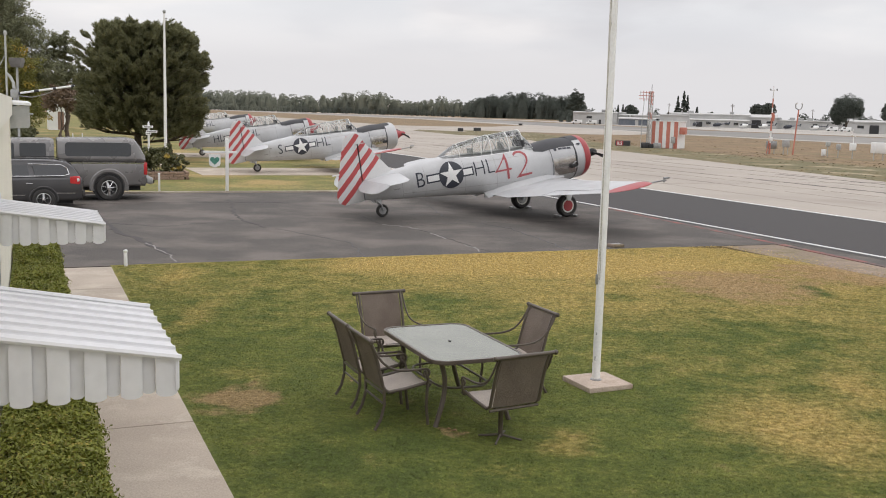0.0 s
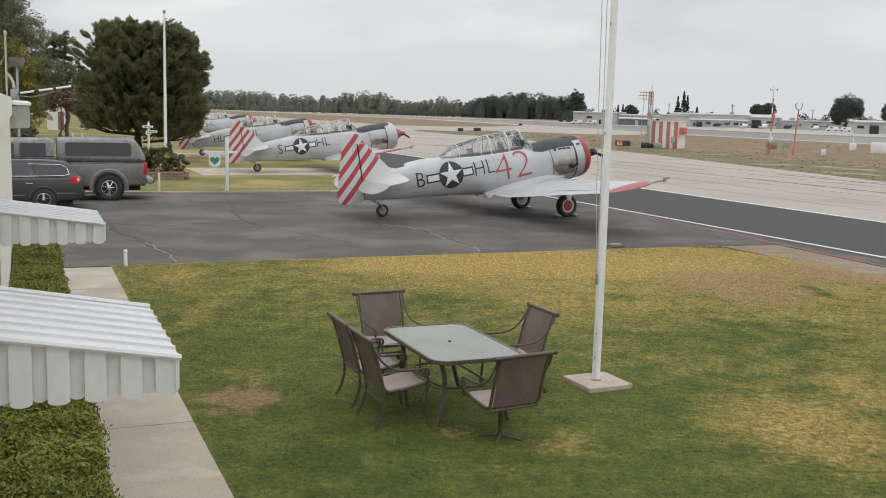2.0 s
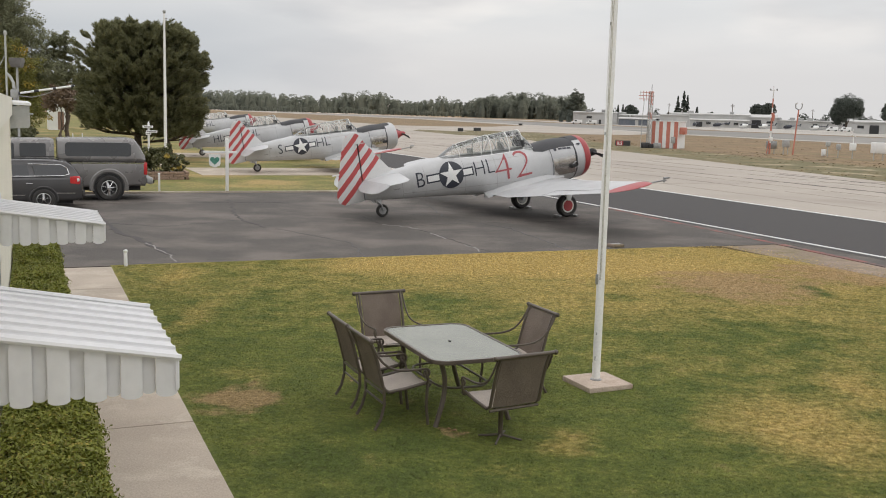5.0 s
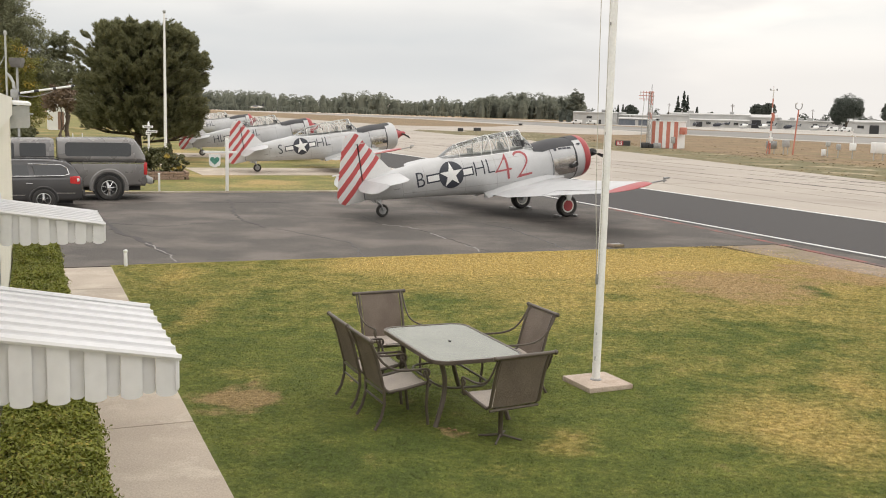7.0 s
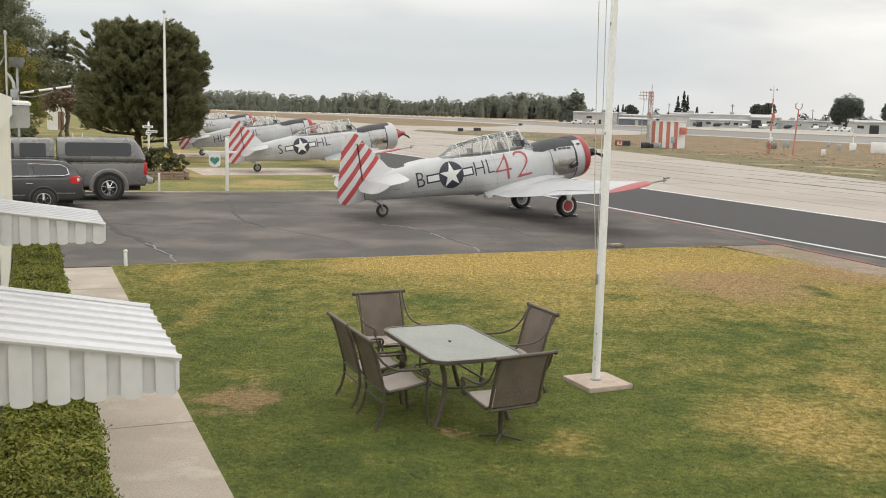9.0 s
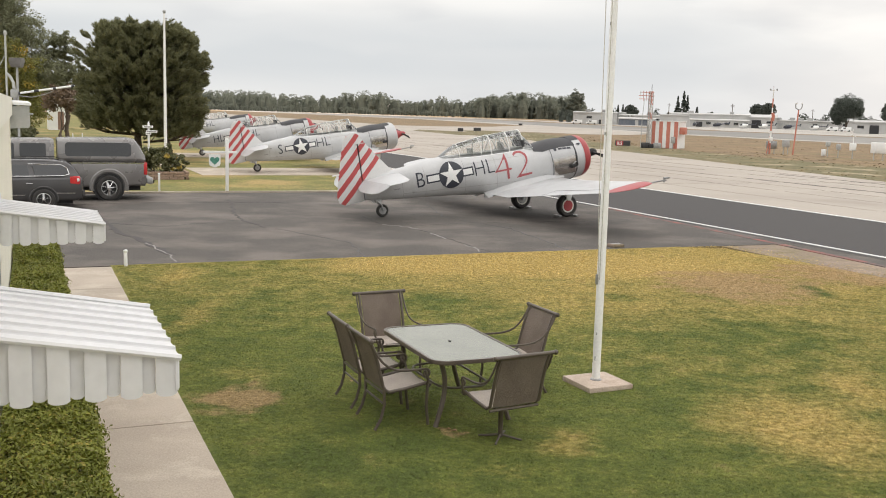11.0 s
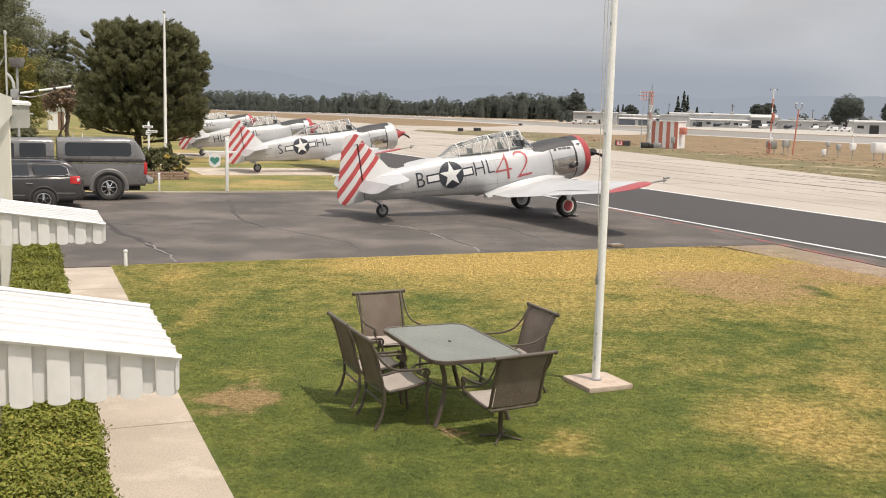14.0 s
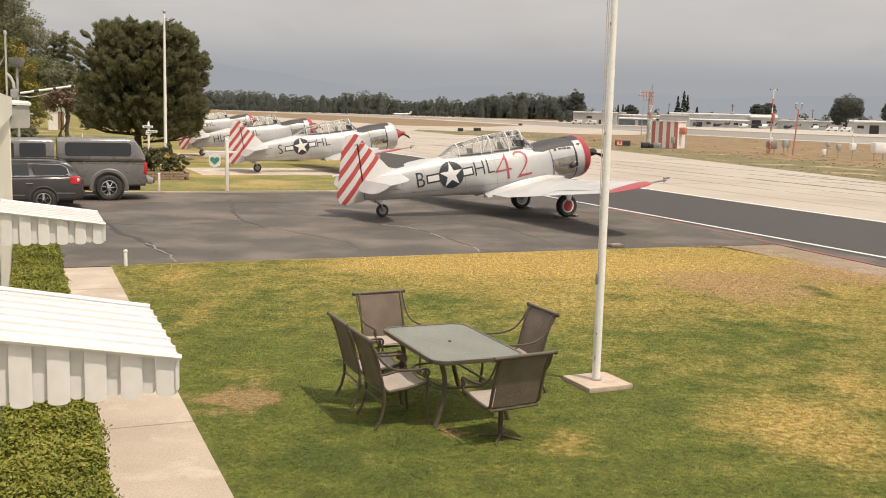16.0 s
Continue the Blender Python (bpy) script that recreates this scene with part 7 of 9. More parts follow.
def pine():
    root = thing("pine_tree", pose(-17.08, 56.0, 0.02) @ Matrix.Scale(0.709, 4), "broad dark green pine with tiers of upswept needle tufts", "tree")
    rs = np.random.RandomState(11)
    # height, reach, reach on its thin side
    levels = ((1.9, 4.4, 4.2), (2.4, 4.7, 4.9), (2.95, 4.9, 5.1), (3.4, 5.1, 5.2), (4.05, 5.1, 5.4), (4.6, 4.9, 5.4), (5.2, 5.1, 4.9), (5.75, 5.3, 3.3), (6.4, 5.3, 4.0), (7.0, 5.0, 3.7), (7.6, 4.6, 3.3), (8.15, 4.4, 3.2), (8.6, 4.2, 3.3), (9.0, 3.3, 3.6))
    P, L, P2, L2 = [], [], [], []
    bmb = bmesh.new()

    def brush(c, axis, length, m, lit):
        """Needles round a shoot, longer towards its tip."""
        t = rs.rand(m)
        side = rs.normal(0, 1, (m, 3))
        side -= axis * (side @ axis)[:, None]
        side /= np.linalg.norm(side, axis=1, keepdims=True) + 1e-9
        out = side * (0.16 * np.sin(2.6 * t + 0.25))[:, None]
        pos = c + axis * (t * length)[:, None] + out
        lean = side * 0.62 + axis + rs.normal(0, 0.16, (m, 3))
        # needles above the shoot take the paler tone, light from above painted in
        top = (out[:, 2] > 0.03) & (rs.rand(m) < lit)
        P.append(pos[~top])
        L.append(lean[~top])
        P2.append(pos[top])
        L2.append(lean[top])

    for li, (z, R, RL) in enumerate(levels):
        z *= 1.09
        n = int(8 + R * 3.0)
        for i in range(n):
            a = 6.28318 * (i + rs.rand() * 0.7) / n + li * 1.3
            west = max(0.0, -math.cos(a)) ** 2
            if z < 2.2 - 0.35 * math.cos(a):
                continue
            reach = (R * (1 - west) + RL * west) * rs.uniform(0.86, 1.06)
            d = np.array([math.cos(a), math.sin(a), 0.0])
            side = np.array([-d[1], d[0], 0.0])
            rise = 0.5 if z > 5 else 0.25
            tube(bmb, [Vector(d * 0.3) + Vector((0, 0, z - 0.7)), Vector(d * reach * 0.6) + Vector((0, 0, z - 0.5)), Vector(d * (reach - 0.4)) + Vector((0, 0, z))], [0.08, 0.05, 0.02], 5)
            # a pad of shoots at the bough's end, thinner ones behind it
            for k in range(15):
                f = 1.0 if k < 9 else rs.uniform(0.35, 0.85)
                c = d * (reach * f - 0.55 - 0.5 * rs.rand() * (k < 9)) + side * rs.normal(0, 0.42) + np.array([0, 0, z - 0.25 + rise * f * f + rs.normal(0, 0.13)])
                axis = d * rs.uniform(0.3, 0.95) + side * rs.normal(0, 0.35) + np.array([0, 0, rs.uniform(0.35, 0.85)])
                axis /= np.linalg.norm(axis)
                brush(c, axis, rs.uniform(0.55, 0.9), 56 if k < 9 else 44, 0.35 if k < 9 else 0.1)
    # the crown's flat top
    for k in range(150):
        a, r = rs.rand() * 6.283, 3.3 * math.sqrt(rs.rand())
        c = np.array([r * math.cos(a), r * math.sin(a), 9.45 + 0.35 * math.cos(r * 0.5) + rs.normal(0, 0.15)])
        axis = np.array([math.cos(a) * 0.5 + rs.normal(0, 0.3), math.sin(a) * 0.5 + rs.normal(0, 0.3), 0.9])
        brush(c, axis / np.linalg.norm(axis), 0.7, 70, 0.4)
    # single plumes that stand clear of the crown on its thin side
    for tx, tz, ln in ((-4.55, 9.85, 0.9), (-5.4, 9.15, 1.1), (-5.1, 8.45, 1.1), (-4.9, 7.85, 1.2), (-5.15, 7.25, 1.3), (-5.0, 6.6, 1.2)):
        axis = np.array([-0.80, rs.normal(0, 0.15), 0.52])
        axis /= np.linalg.norm(axis)
        tip = np.array([tx, rs.uniform(-0.8, 0.8), tz])
        for k in range(3):
            brush(tip - axis * ln + rs.normal(0, 0.05, 3), axis, ln, 90, 0.3)
        tube(bmb, [Vector((-3.2, tip[1], tz - 1.3)), Vector(tip - axis * ln * 0.8)], [0.06, 0.03], 5)
    for nm, mat, p, l, s in (("crown", M_PINE, P, L, 0.17), ("lit_top_needles", M_PINE2, P2, L2, 0.17)):
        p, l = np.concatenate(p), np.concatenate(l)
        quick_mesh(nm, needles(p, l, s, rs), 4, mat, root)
    part("bough", bmb, M_BARK, root)
    limbs(root, (-0.6, 0, -0.05), [((-0.5, 0, 4), (0, 0, 9.4), 1.0)], 0.34)
    bm = bmesh.new()
    tube(bm, [(2.2, 0.5, -0.05), (2.0, 0.4, 1.2), (1.2, 0.2, 3.0)], [0.17, 0.14, 0.08], 8)
    part("side_stem", bm, M_BARK, root)


pine()
broadleaf("gum_tree", pose(-37.5, 86, 0.02), "tall loose grey-green gum tree", [((-1.7, 0, 12.4), (3.3, 3, 2.6)), ((-0.7, 0, 9.8), (3.3, 3, 2.4)), ((-3.5, 0, 8), (3.5, 3, 3.5)), ((0.9, 0, 7.4), (2.9, 3, 2.2)), ((2.6, 0, 5.4), (2.5, 2.4, 2.0)), ((1.2, 0, 4.2), (3.0, 2.6, 2.0)), ((-3.4, 0, 13.6), (3.8, 3, 2.4))],
          [((0.2, 0, 4), (-0.6, 0, 10), 1.0), ((0.4, 0, 3), (2.2, 0, 6.5), 0.6), ((0, 0, 3.5), (-3.4, 0, 9), 0.6)], 0.38, (("crown", M_GUM, 1.0),), 100, 0.09, 21, 1080)
broadleaf("gum_tree", pose(-33.5, 88, 0.02), "slim grey-green gum tree beside a taller one", [((-0.2, 0, 8.3), (0.9, 0.9, 1.2)), ((-0.9, 0, 7.2), (1.2, 1.0, 1.9)), ((0.3, 0, 6.4), (1.1, 1.0, 1.6)), ((0.2, 0, 4.8), (1.7, 1.4, 1.7))],
          [((0.1, 0, 3), (0, 0, 8.5), 1.0), ((0, 0, 2.5), (0.7, 0, 5), 0.6)], 0.2, (("crown", M_GUM, 1.0),), 70, 0.09, 22, 190)
broadleaf("yellow_tree", pose(-34.6, 81, 0.02), "tall bushy yellow-green tree with golden blossom tips", [((0, 0, 5.0), (1.7, 1.7, 3.0)), ((-0.9, 0, 7.0), (1.2, 1.2, 1.7)), ((0.7, 0, 2.6), (1.7, 1.6, 2.2)), ((-1.5, 0, 3.2), (1.5, 1.5, 2.6))],
          [((0, 0, 2), (-0.3, 0, 6.5), 1.0), ((0, 0, 1.5), (1, 0, 4), 0.6)], 0.18, (("crown", M_YELLOW, 0.9), ("blossom", M_GOLD, 0.10)), 50, 0.10, 23, 360)
broadleaf("dark_shrub", pose(-33.0, 76, 0.02), "dense dark green shrub under the trees", [((0, 0, 0.9), (1.2, 1.2, 0.9)), ((0.8, 0, 0.7), (0.9, 1.0, 0.7))], [((0, 0, 0.6), (0.2, 0, 1.6), 1.0)], 0.1, (("crown", M_GUM, 1.0),), 46, 0.11, 24, 110, "shrub")
broadleaf("russet_tree", pose(-29.0, 75, 0.02), "small russet-leaved tree with bare stems", [((0, 0, 3.4), (1.7, 1.5, 1.0)), ((0.9, 0, 2.9), (1.0, 1.0, 0.7))], [((0.1, 0, 1.5), (-0.5, 0, 3.2), 1.0), ((0.15, 0, 1.2), (0.7, 0, 3.2), 0.8), ((0.5, 0, 1.0), (1.1, 0, 2.9), 0.6)], 0.10, (("crown", M_RUSSET, 1.0),), 40, 0.11, 25, 100)
broadleaf("planter_shrub", gp(5.0, 43.35, 0.25), "rounded green shrub in a brick planter", [((0, 0, 0.50), (1.05, 0.9, 0.56)), ((0.25, 0, 0.78), (0.75, 0.6, 0.45)), ((-0.9, 0, 0.40), (0.7, 0.7, 0.42)), ((0.9, 0, 0.40), (0.6, 0.7, 0.42))], [((0, 0, 0.2), (0.1, 0, 0.7), 1.0), ((0, 0, 0.15), (0.5, 0, 0.6), 0.7)], 0.05, (("crown", M_SHRUB, 0.93), ("blossom", M_GOLD, 0.03)), 46, 0.05, 26, 230, "shrub")


def house():
    root = thing("house", pose(-41.5, 112, 0.02, 0, 0, 23), "low white house half hidden behind the trees", "house")
    bm = bmesh.new()
    box(bm, (-2.15, 2.5, 1.45), (1.8, 6, 2.9))
    part("wall", bm, M_WHITE, root, "", False)
    bm = bmesh.new()
    rows = [[Vector((x, -0.9, 2.75)), Vector((x, 2.5, 5.4)), Vector((x, 5.9, 2.75)), Vector((x, 2.5, 5.2))] for x in (-3.3, -1.0)]
    loft(bm, rows)
    part("roof", bm, M_ROOF, root, "", False)
    for x in (-1.75,):
        bm = bmesh.new()
        box(bm, (x, -0.5, 1.05), (0.62, 0.06, 2.0))
        w = part("door", bm, M_ROOF2, root, "brown wooden door", False)
        bm = bmesh.new()
        for dx in (-0.34, 0.34):
            box(bm, (x + dx, -0.52, 1.05), (0.06, 0.08, 2.1))
        part("door_frame", bm, M_WHITE, w, "", False)


M_ROOF2 = surf("brown door paint", (0.22, 0.13, 0.09), (0.28, 0.17, 0.12), 2.0, 0.7)
M_ROOF = surf("pale roof", (0.42, 0.40, 0.38), (0.5, 0.48, 0.45), 1.0, 0.8)
house()


def woods(name, label, x0, x1, y0, y1, hs, n, seed, depth=40, leaf=0.5, tufts=44, per=20):
    """A far belt of trees of uneven height and habit: round, columnar and pointed crowns that reach the ground."""
    rs = np.random.RandomState(seed)
    C, R, Q = [], [], []
    for i in range(n):
        f = (i + rs.rand()) / n
        x = x0 + (x1 - x0) * f
        y = y0 + (y1 - y0) * f + rs.rand() * depth
        k = f * (len(hs) - 1)
        j = min(int(k), len(hs) - 2)
        h = (hs[j] + (hs[j + 1] - hs[j]) * (k - j)) * (0.66 + 0.5 * rs.rand())
        habit = rs.rand()
        w = h * (0.13 + 0.05 * rs.rand() if habit < 0.22 else 0.28 + 0.16 * rs.rand())
        taper = 0.75 if habit > 0.9 else 0.12
        for q in range(tufts):
            a, t = rs.rand() * 6.283, rs.rand() ** 0.6
            r = w * (0.75 + 0.3 * rs.rand()) * (1 - taper * t) * math.sqrt(max(0.05, 1 - (max(0.0, t - 0.55) / 0.5) ** 2))
            C.append((x + r * math.cos(a), y + r * math.sin(a), h * (0.06 + 0.9 * t)))
            R.append(h * 0.07 * (0.6 + 0.8 * rs.rand()))
        # the dense inner crown under the leaves
        prof = [(0.0, 0.6), (0.2, 0.62), (0.45, 0.52), (0.68, 0.36), (0.82, 0.14)]
        rings = []
        for t, k2 in prof:
            rings.append([Vector((x + w * k2 * (1 + 0.35 * noise.noise(Vector((a * 1.1 + x, t * 4, y)))) * math.cos(a), y + w * k2 * (1 + 0.35 * noise.noise(Vector((a * 1.1, t * 4 + x, y)))) * math.sin(a), h * t - 0.1)) for a in [6.28318 * m / 9 for m in range(9)]])
        for a, b in zip(rings, rings[1:]):
            for m in range(9):
                k2 = (m + 1) % 9
                Q += [a[m], a[k2], b[k2], b[m]]
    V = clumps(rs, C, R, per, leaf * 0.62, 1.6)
    V = np.concatenate([V, np.array([tuple(q) for q in Q])])
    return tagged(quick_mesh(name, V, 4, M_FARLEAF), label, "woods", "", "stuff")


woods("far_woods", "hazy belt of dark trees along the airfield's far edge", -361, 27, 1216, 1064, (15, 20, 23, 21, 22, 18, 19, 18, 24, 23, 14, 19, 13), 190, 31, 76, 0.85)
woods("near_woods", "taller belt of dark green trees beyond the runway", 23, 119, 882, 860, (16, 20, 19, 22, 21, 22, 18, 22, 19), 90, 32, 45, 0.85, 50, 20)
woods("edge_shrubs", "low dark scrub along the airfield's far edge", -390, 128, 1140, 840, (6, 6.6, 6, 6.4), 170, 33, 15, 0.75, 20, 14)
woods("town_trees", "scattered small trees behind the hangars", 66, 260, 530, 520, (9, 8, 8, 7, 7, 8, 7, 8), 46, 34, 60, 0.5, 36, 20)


def conifer(x, y, h, w, seed, label):
    root = thing("conifer", pose(x, y, 0), label, "tree")
    rs = np.random.RandomState(seed)
    limbs(root, (0, 0, 0), [((0, 0, h * 0.5), (0, 0, h), 1.0)], 0.3)
    C, R = [], []
    for i in range(240):
        z = rs.rand() ** 1.2
        r = w * (1 - z) * (0.35 + 0.7 * rs.rand())
        a = rs.rand() * 6.283
        C.append((r * math.cos(a), r * math.sin(a), h * (0.05 + 0.95 * z) - r * 0.25))
        R.append(w * 0.2 * (1.2 - z))
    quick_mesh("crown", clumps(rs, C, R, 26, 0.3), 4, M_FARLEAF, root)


conifer(118.3, 500, 17.5, 3.4, 41, "tall pointed dark conifer behind the hangars")
conifer(115.6, 501, 14.6, 2.8, 42, "pointed dark conifer beside a taller one")
conifer(120.6, 502, 15.2, 2.6, 43, "slim dark conifer behind the hangars")
conifer(125.1, 500, 9.6, 2.4, 44, "small dark conifer behind the hangars")
conifer(85.6, 500, 9.4, 1.7, 45, "small pointed conifer behind the hangars")
conifer(88.4, 502, 9.8, 1.7, 46, "small pointed conifer behind the hangars")
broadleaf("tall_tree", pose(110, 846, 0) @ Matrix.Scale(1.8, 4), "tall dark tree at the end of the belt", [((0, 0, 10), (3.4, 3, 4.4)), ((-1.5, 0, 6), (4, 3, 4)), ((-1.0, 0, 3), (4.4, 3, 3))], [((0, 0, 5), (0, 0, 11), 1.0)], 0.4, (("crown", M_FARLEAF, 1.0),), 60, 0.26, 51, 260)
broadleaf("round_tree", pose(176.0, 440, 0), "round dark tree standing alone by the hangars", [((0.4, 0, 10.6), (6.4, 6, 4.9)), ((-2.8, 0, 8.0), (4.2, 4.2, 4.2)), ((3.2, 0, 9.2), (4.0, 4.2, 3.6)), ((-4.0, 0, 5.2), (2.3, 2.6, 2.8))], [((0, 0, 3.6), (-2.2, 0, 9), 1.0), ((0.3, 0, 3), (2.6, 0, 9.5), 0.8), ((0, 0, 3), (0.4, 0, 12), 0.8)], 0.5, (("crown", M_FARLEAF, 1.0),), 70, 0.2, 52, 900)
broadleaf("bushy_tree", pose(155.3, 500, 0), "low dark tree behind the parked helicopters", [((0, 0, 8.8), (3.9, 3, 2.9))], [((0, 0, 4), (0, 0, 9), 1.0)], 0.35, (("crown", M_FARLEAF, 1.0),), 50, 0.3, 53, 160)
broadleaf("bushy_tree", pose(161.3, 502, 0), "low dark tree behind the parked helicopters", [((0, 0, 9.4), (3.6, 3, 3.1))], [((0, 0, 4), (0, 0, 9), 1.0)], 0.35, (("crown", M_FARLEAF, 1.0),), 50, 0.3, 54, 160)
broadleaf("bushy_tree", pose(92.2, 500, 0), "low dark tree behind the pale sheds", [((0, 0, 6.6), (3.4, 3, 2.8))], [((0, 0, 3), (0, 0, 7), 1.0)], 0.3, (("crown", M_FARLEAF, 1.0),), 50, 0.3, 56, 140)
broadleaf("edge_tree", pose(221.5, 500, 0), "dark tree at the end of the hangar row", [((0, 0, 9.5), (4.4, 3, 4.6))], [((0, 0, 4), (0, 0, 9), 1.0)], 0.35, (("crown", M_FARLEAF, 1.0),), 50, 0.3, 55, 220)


# ---- airfield equipment ----
# besides fading, haze is mixed into this red-orange and pales it
M_ORANGE = surf("faded, haze-paled red-orange paint", (0.50, 0.17, 0.12), (0.58, 0.22, 0.16), 3.0, 0.6, fine=0.1)
M_CABINET = surf("grey cabinet paint", (0.34, 0.34, 0.33), (0.42, 0.42, 0.41), 3.0, 0.6)


def striped_shed():
    root = thing("striped_shed", pose(24.8, 106.8, -0.03, 0, 0, -33), "equipment shed with vertical red and white stripes", "shed")
    W, D, H = 2.95, 2.4, 2.85
    n = 7
    for i in range(n):
        bm = bmesh.new()
        box(bm, (-W + W * (i + 0.5) / n, 0.03, H / 2), (W / n, 0.06, H))
        part("front_panel", bm, M_ORANGE if i % 2 == 0 else M_WHITE, root, "", False)
    bm = bmesh.new()
    box(bm, (-W / 2, D / 2 + 0.03, H / 2), (W, D - 0.06, H - 0.01))
    part("body", bm, M_WHITE, root, "", False)
    bm = bmesh.new()
    box(bm, (-W / 2, D / 2, H + 0.04), (W + 0.16, D + 0.16, 0.08), None, 0.02)
    part("roof", bm, M_WHITE, root)
    bm = bmesh.new()
    box(bm, (0.30, 0.9, 1.9), (0.6, 0.8, 0.75), None, 0.05)
    part("side_housing", bm, M_ORANGE, root)
    bm = bmesh.new()
    box(bm, (-0.4, -0.15, 0.9), (0.4, 0.24, 0.7), None, 0.02)
    tube(bm, [(-0.4, -0.15, 0.0), (-0.4, -0.15, 0.6)], 0.06, 6)
    part("meter_box", bm, M_STEELPALE, root)


striped_shed()


def rubble():
    root = thing("equipment_pile", pose(21.6, 105.6, -0.03, 0, 0, 10), "low heap of dark covered equipment beside the shed", "equipment")
    rs = random.Random(4)
    for i in range(5):
        bm = bmesh.new()
        box(bm, (rs.uniform(-1.1, 1.1), rs.uniform(-0.3, 0.3), 0.25), (rs.uniform(0.5, 0.9), 0.6, rs.uniform(0.4, 0.75)), Matrix.Rotation(rs.uniform(-0.4, 0.4), 3, "Z"), 0.08)
        part("bundle", bm, M_STEEL if i % 2 else M_PLASTIC, root)


rubble()


def lattice_mast():
    root = thing("lattice_mast", pose(21.7, 107.6, -0.03, 0, 0, 20), "red and white lattice mast with antenna arms", "mast")
    w = 0.17
    for sx in (-1, 1):
        for sy in (-1, 1):
            bm = bmesh.new()
            tube(bm, [(sx * w + 0.25, sy * w, 0), (sx * w + 0.25, sy * w, 6.0)], 0.05, 6)
            part("leg", bm, M_STEELPALE, root)
    for i in range(8):
        z0, z1 = i * 0.75, (i + 1) * 0.75
        bm = bmesh.new()
        for s in (-1, 1):
            tube(bm, [(0.25 - w, s * w, z0), (0.25 + w, s * w, z1)], 0.035, 5)
            tube(bm, [(0.25 + w, s * w, z0), (0.25 - w, s * w, z1)], 0.035, 5)
        tube(bm, [(0.25 - w, -w, z1), (0.25 + w, -w, z1), (0.25 + w, w, z1), (0.25 - w, w, z1)], 0.02, 5, True)
        part("bracing", bm, M_ORANGE if i in (4, 6, 7) else M_WHITE, root)
    for z, a, b in ((5.2, -1.2, 0.6), (5.55, -1.3, 0.7), (5.9, -1.1, 0.6)):
        bm = bmesh.new()
        tube(bm, [(a, 0, z), (b, 0, z)], 0.035, 6)
        part("antenna_arm", bm, M_ORANGE, root)
    for x in (-1.1, -0.7, -0.35):
        bm = bmesh.new()
        tube(bm, [(x, 0, 5.0), (x, 0, 6.05)], 0.025, 5)
        part("antenna_rod", bm, M_WHITE if x < -1 else M_ORANGE, root)
    bm = bmesh.new()
    tube(bm, [(0.3, 0, 6.0), (0.3, 0, 6.75)], 0.03, 6)
    part("top_lamp", bm, M_BLACK, root)
    bm = bmesh.new()
    tube(bm, [(-0.75, 0, 0), (-0.72, 0, 3.0), (-0.55, 0, 5.2)], 0.035, 6)
    part("stay", bm, M_STEELPALE, root)
    for z in (1.55, 2.3):
        bm = bmesh.new()
        box(bm, (-0.25, 0, z), (1.1, 0.5, 0.05))
        part("platform", bm, M_STEELPALE, root)


lattice_mast()


def guidance_sign(x, y, turn, w, label, red=None):
    root = thing("guidance_sign", pose(x, y, -0.03, 0, 0, turn), label, "sign")
    bm = bmesh.new()
    box(bm, (0, 0, 0.42), (w, 0.28, 0.56), None, 0.03)
    part("case", bm, M_BLACK, root)
    for sx in (-1, 1):
        bm = bmesh.new()
        tube(bm, [(sx * w * 0.35, 0, 0), (sx * w * 0.35, 0, 0.16)], 0.04, 6)
        part("foot", bm, M_STEEL, root)
    if red:
        bm = bmesh.new()
        box(bm, (-w * 0.24, -0.145, 0.42), (w * 0.48, 0.012, 0.5))
        f = part("face", bm, M_RED, root, "red sign face")
        bm = glyphs(red, 0.33, 0.01)
        wd = max(v.co.x for v in bm.verts)
        bmesh.ops.transform(bm, matrix=Matrix.Translation((-w * 0.24 - wd / 2, -0.156, 0.255)) @ Matrix.Rotation(radians(90), 4, "X"), verts=bm.verts)
        part("letters", bm, M_WHITE, f, "white letters", False)


guidance_sign(19.1, 107.5, 10, 1.65, "black and red airfield sign with white letters", "ILS")
guidance_sign(2.4, 168, -5, 0.95, "dark airfield guidance sign seen from behind")
guidance_sign(5.5, 177, -5, 1.3, "dark airfield guidance sign seen from behind")
guidance_sign(21.7, 292, -5, 1.1, "dark airfield guidance sign far across the field")


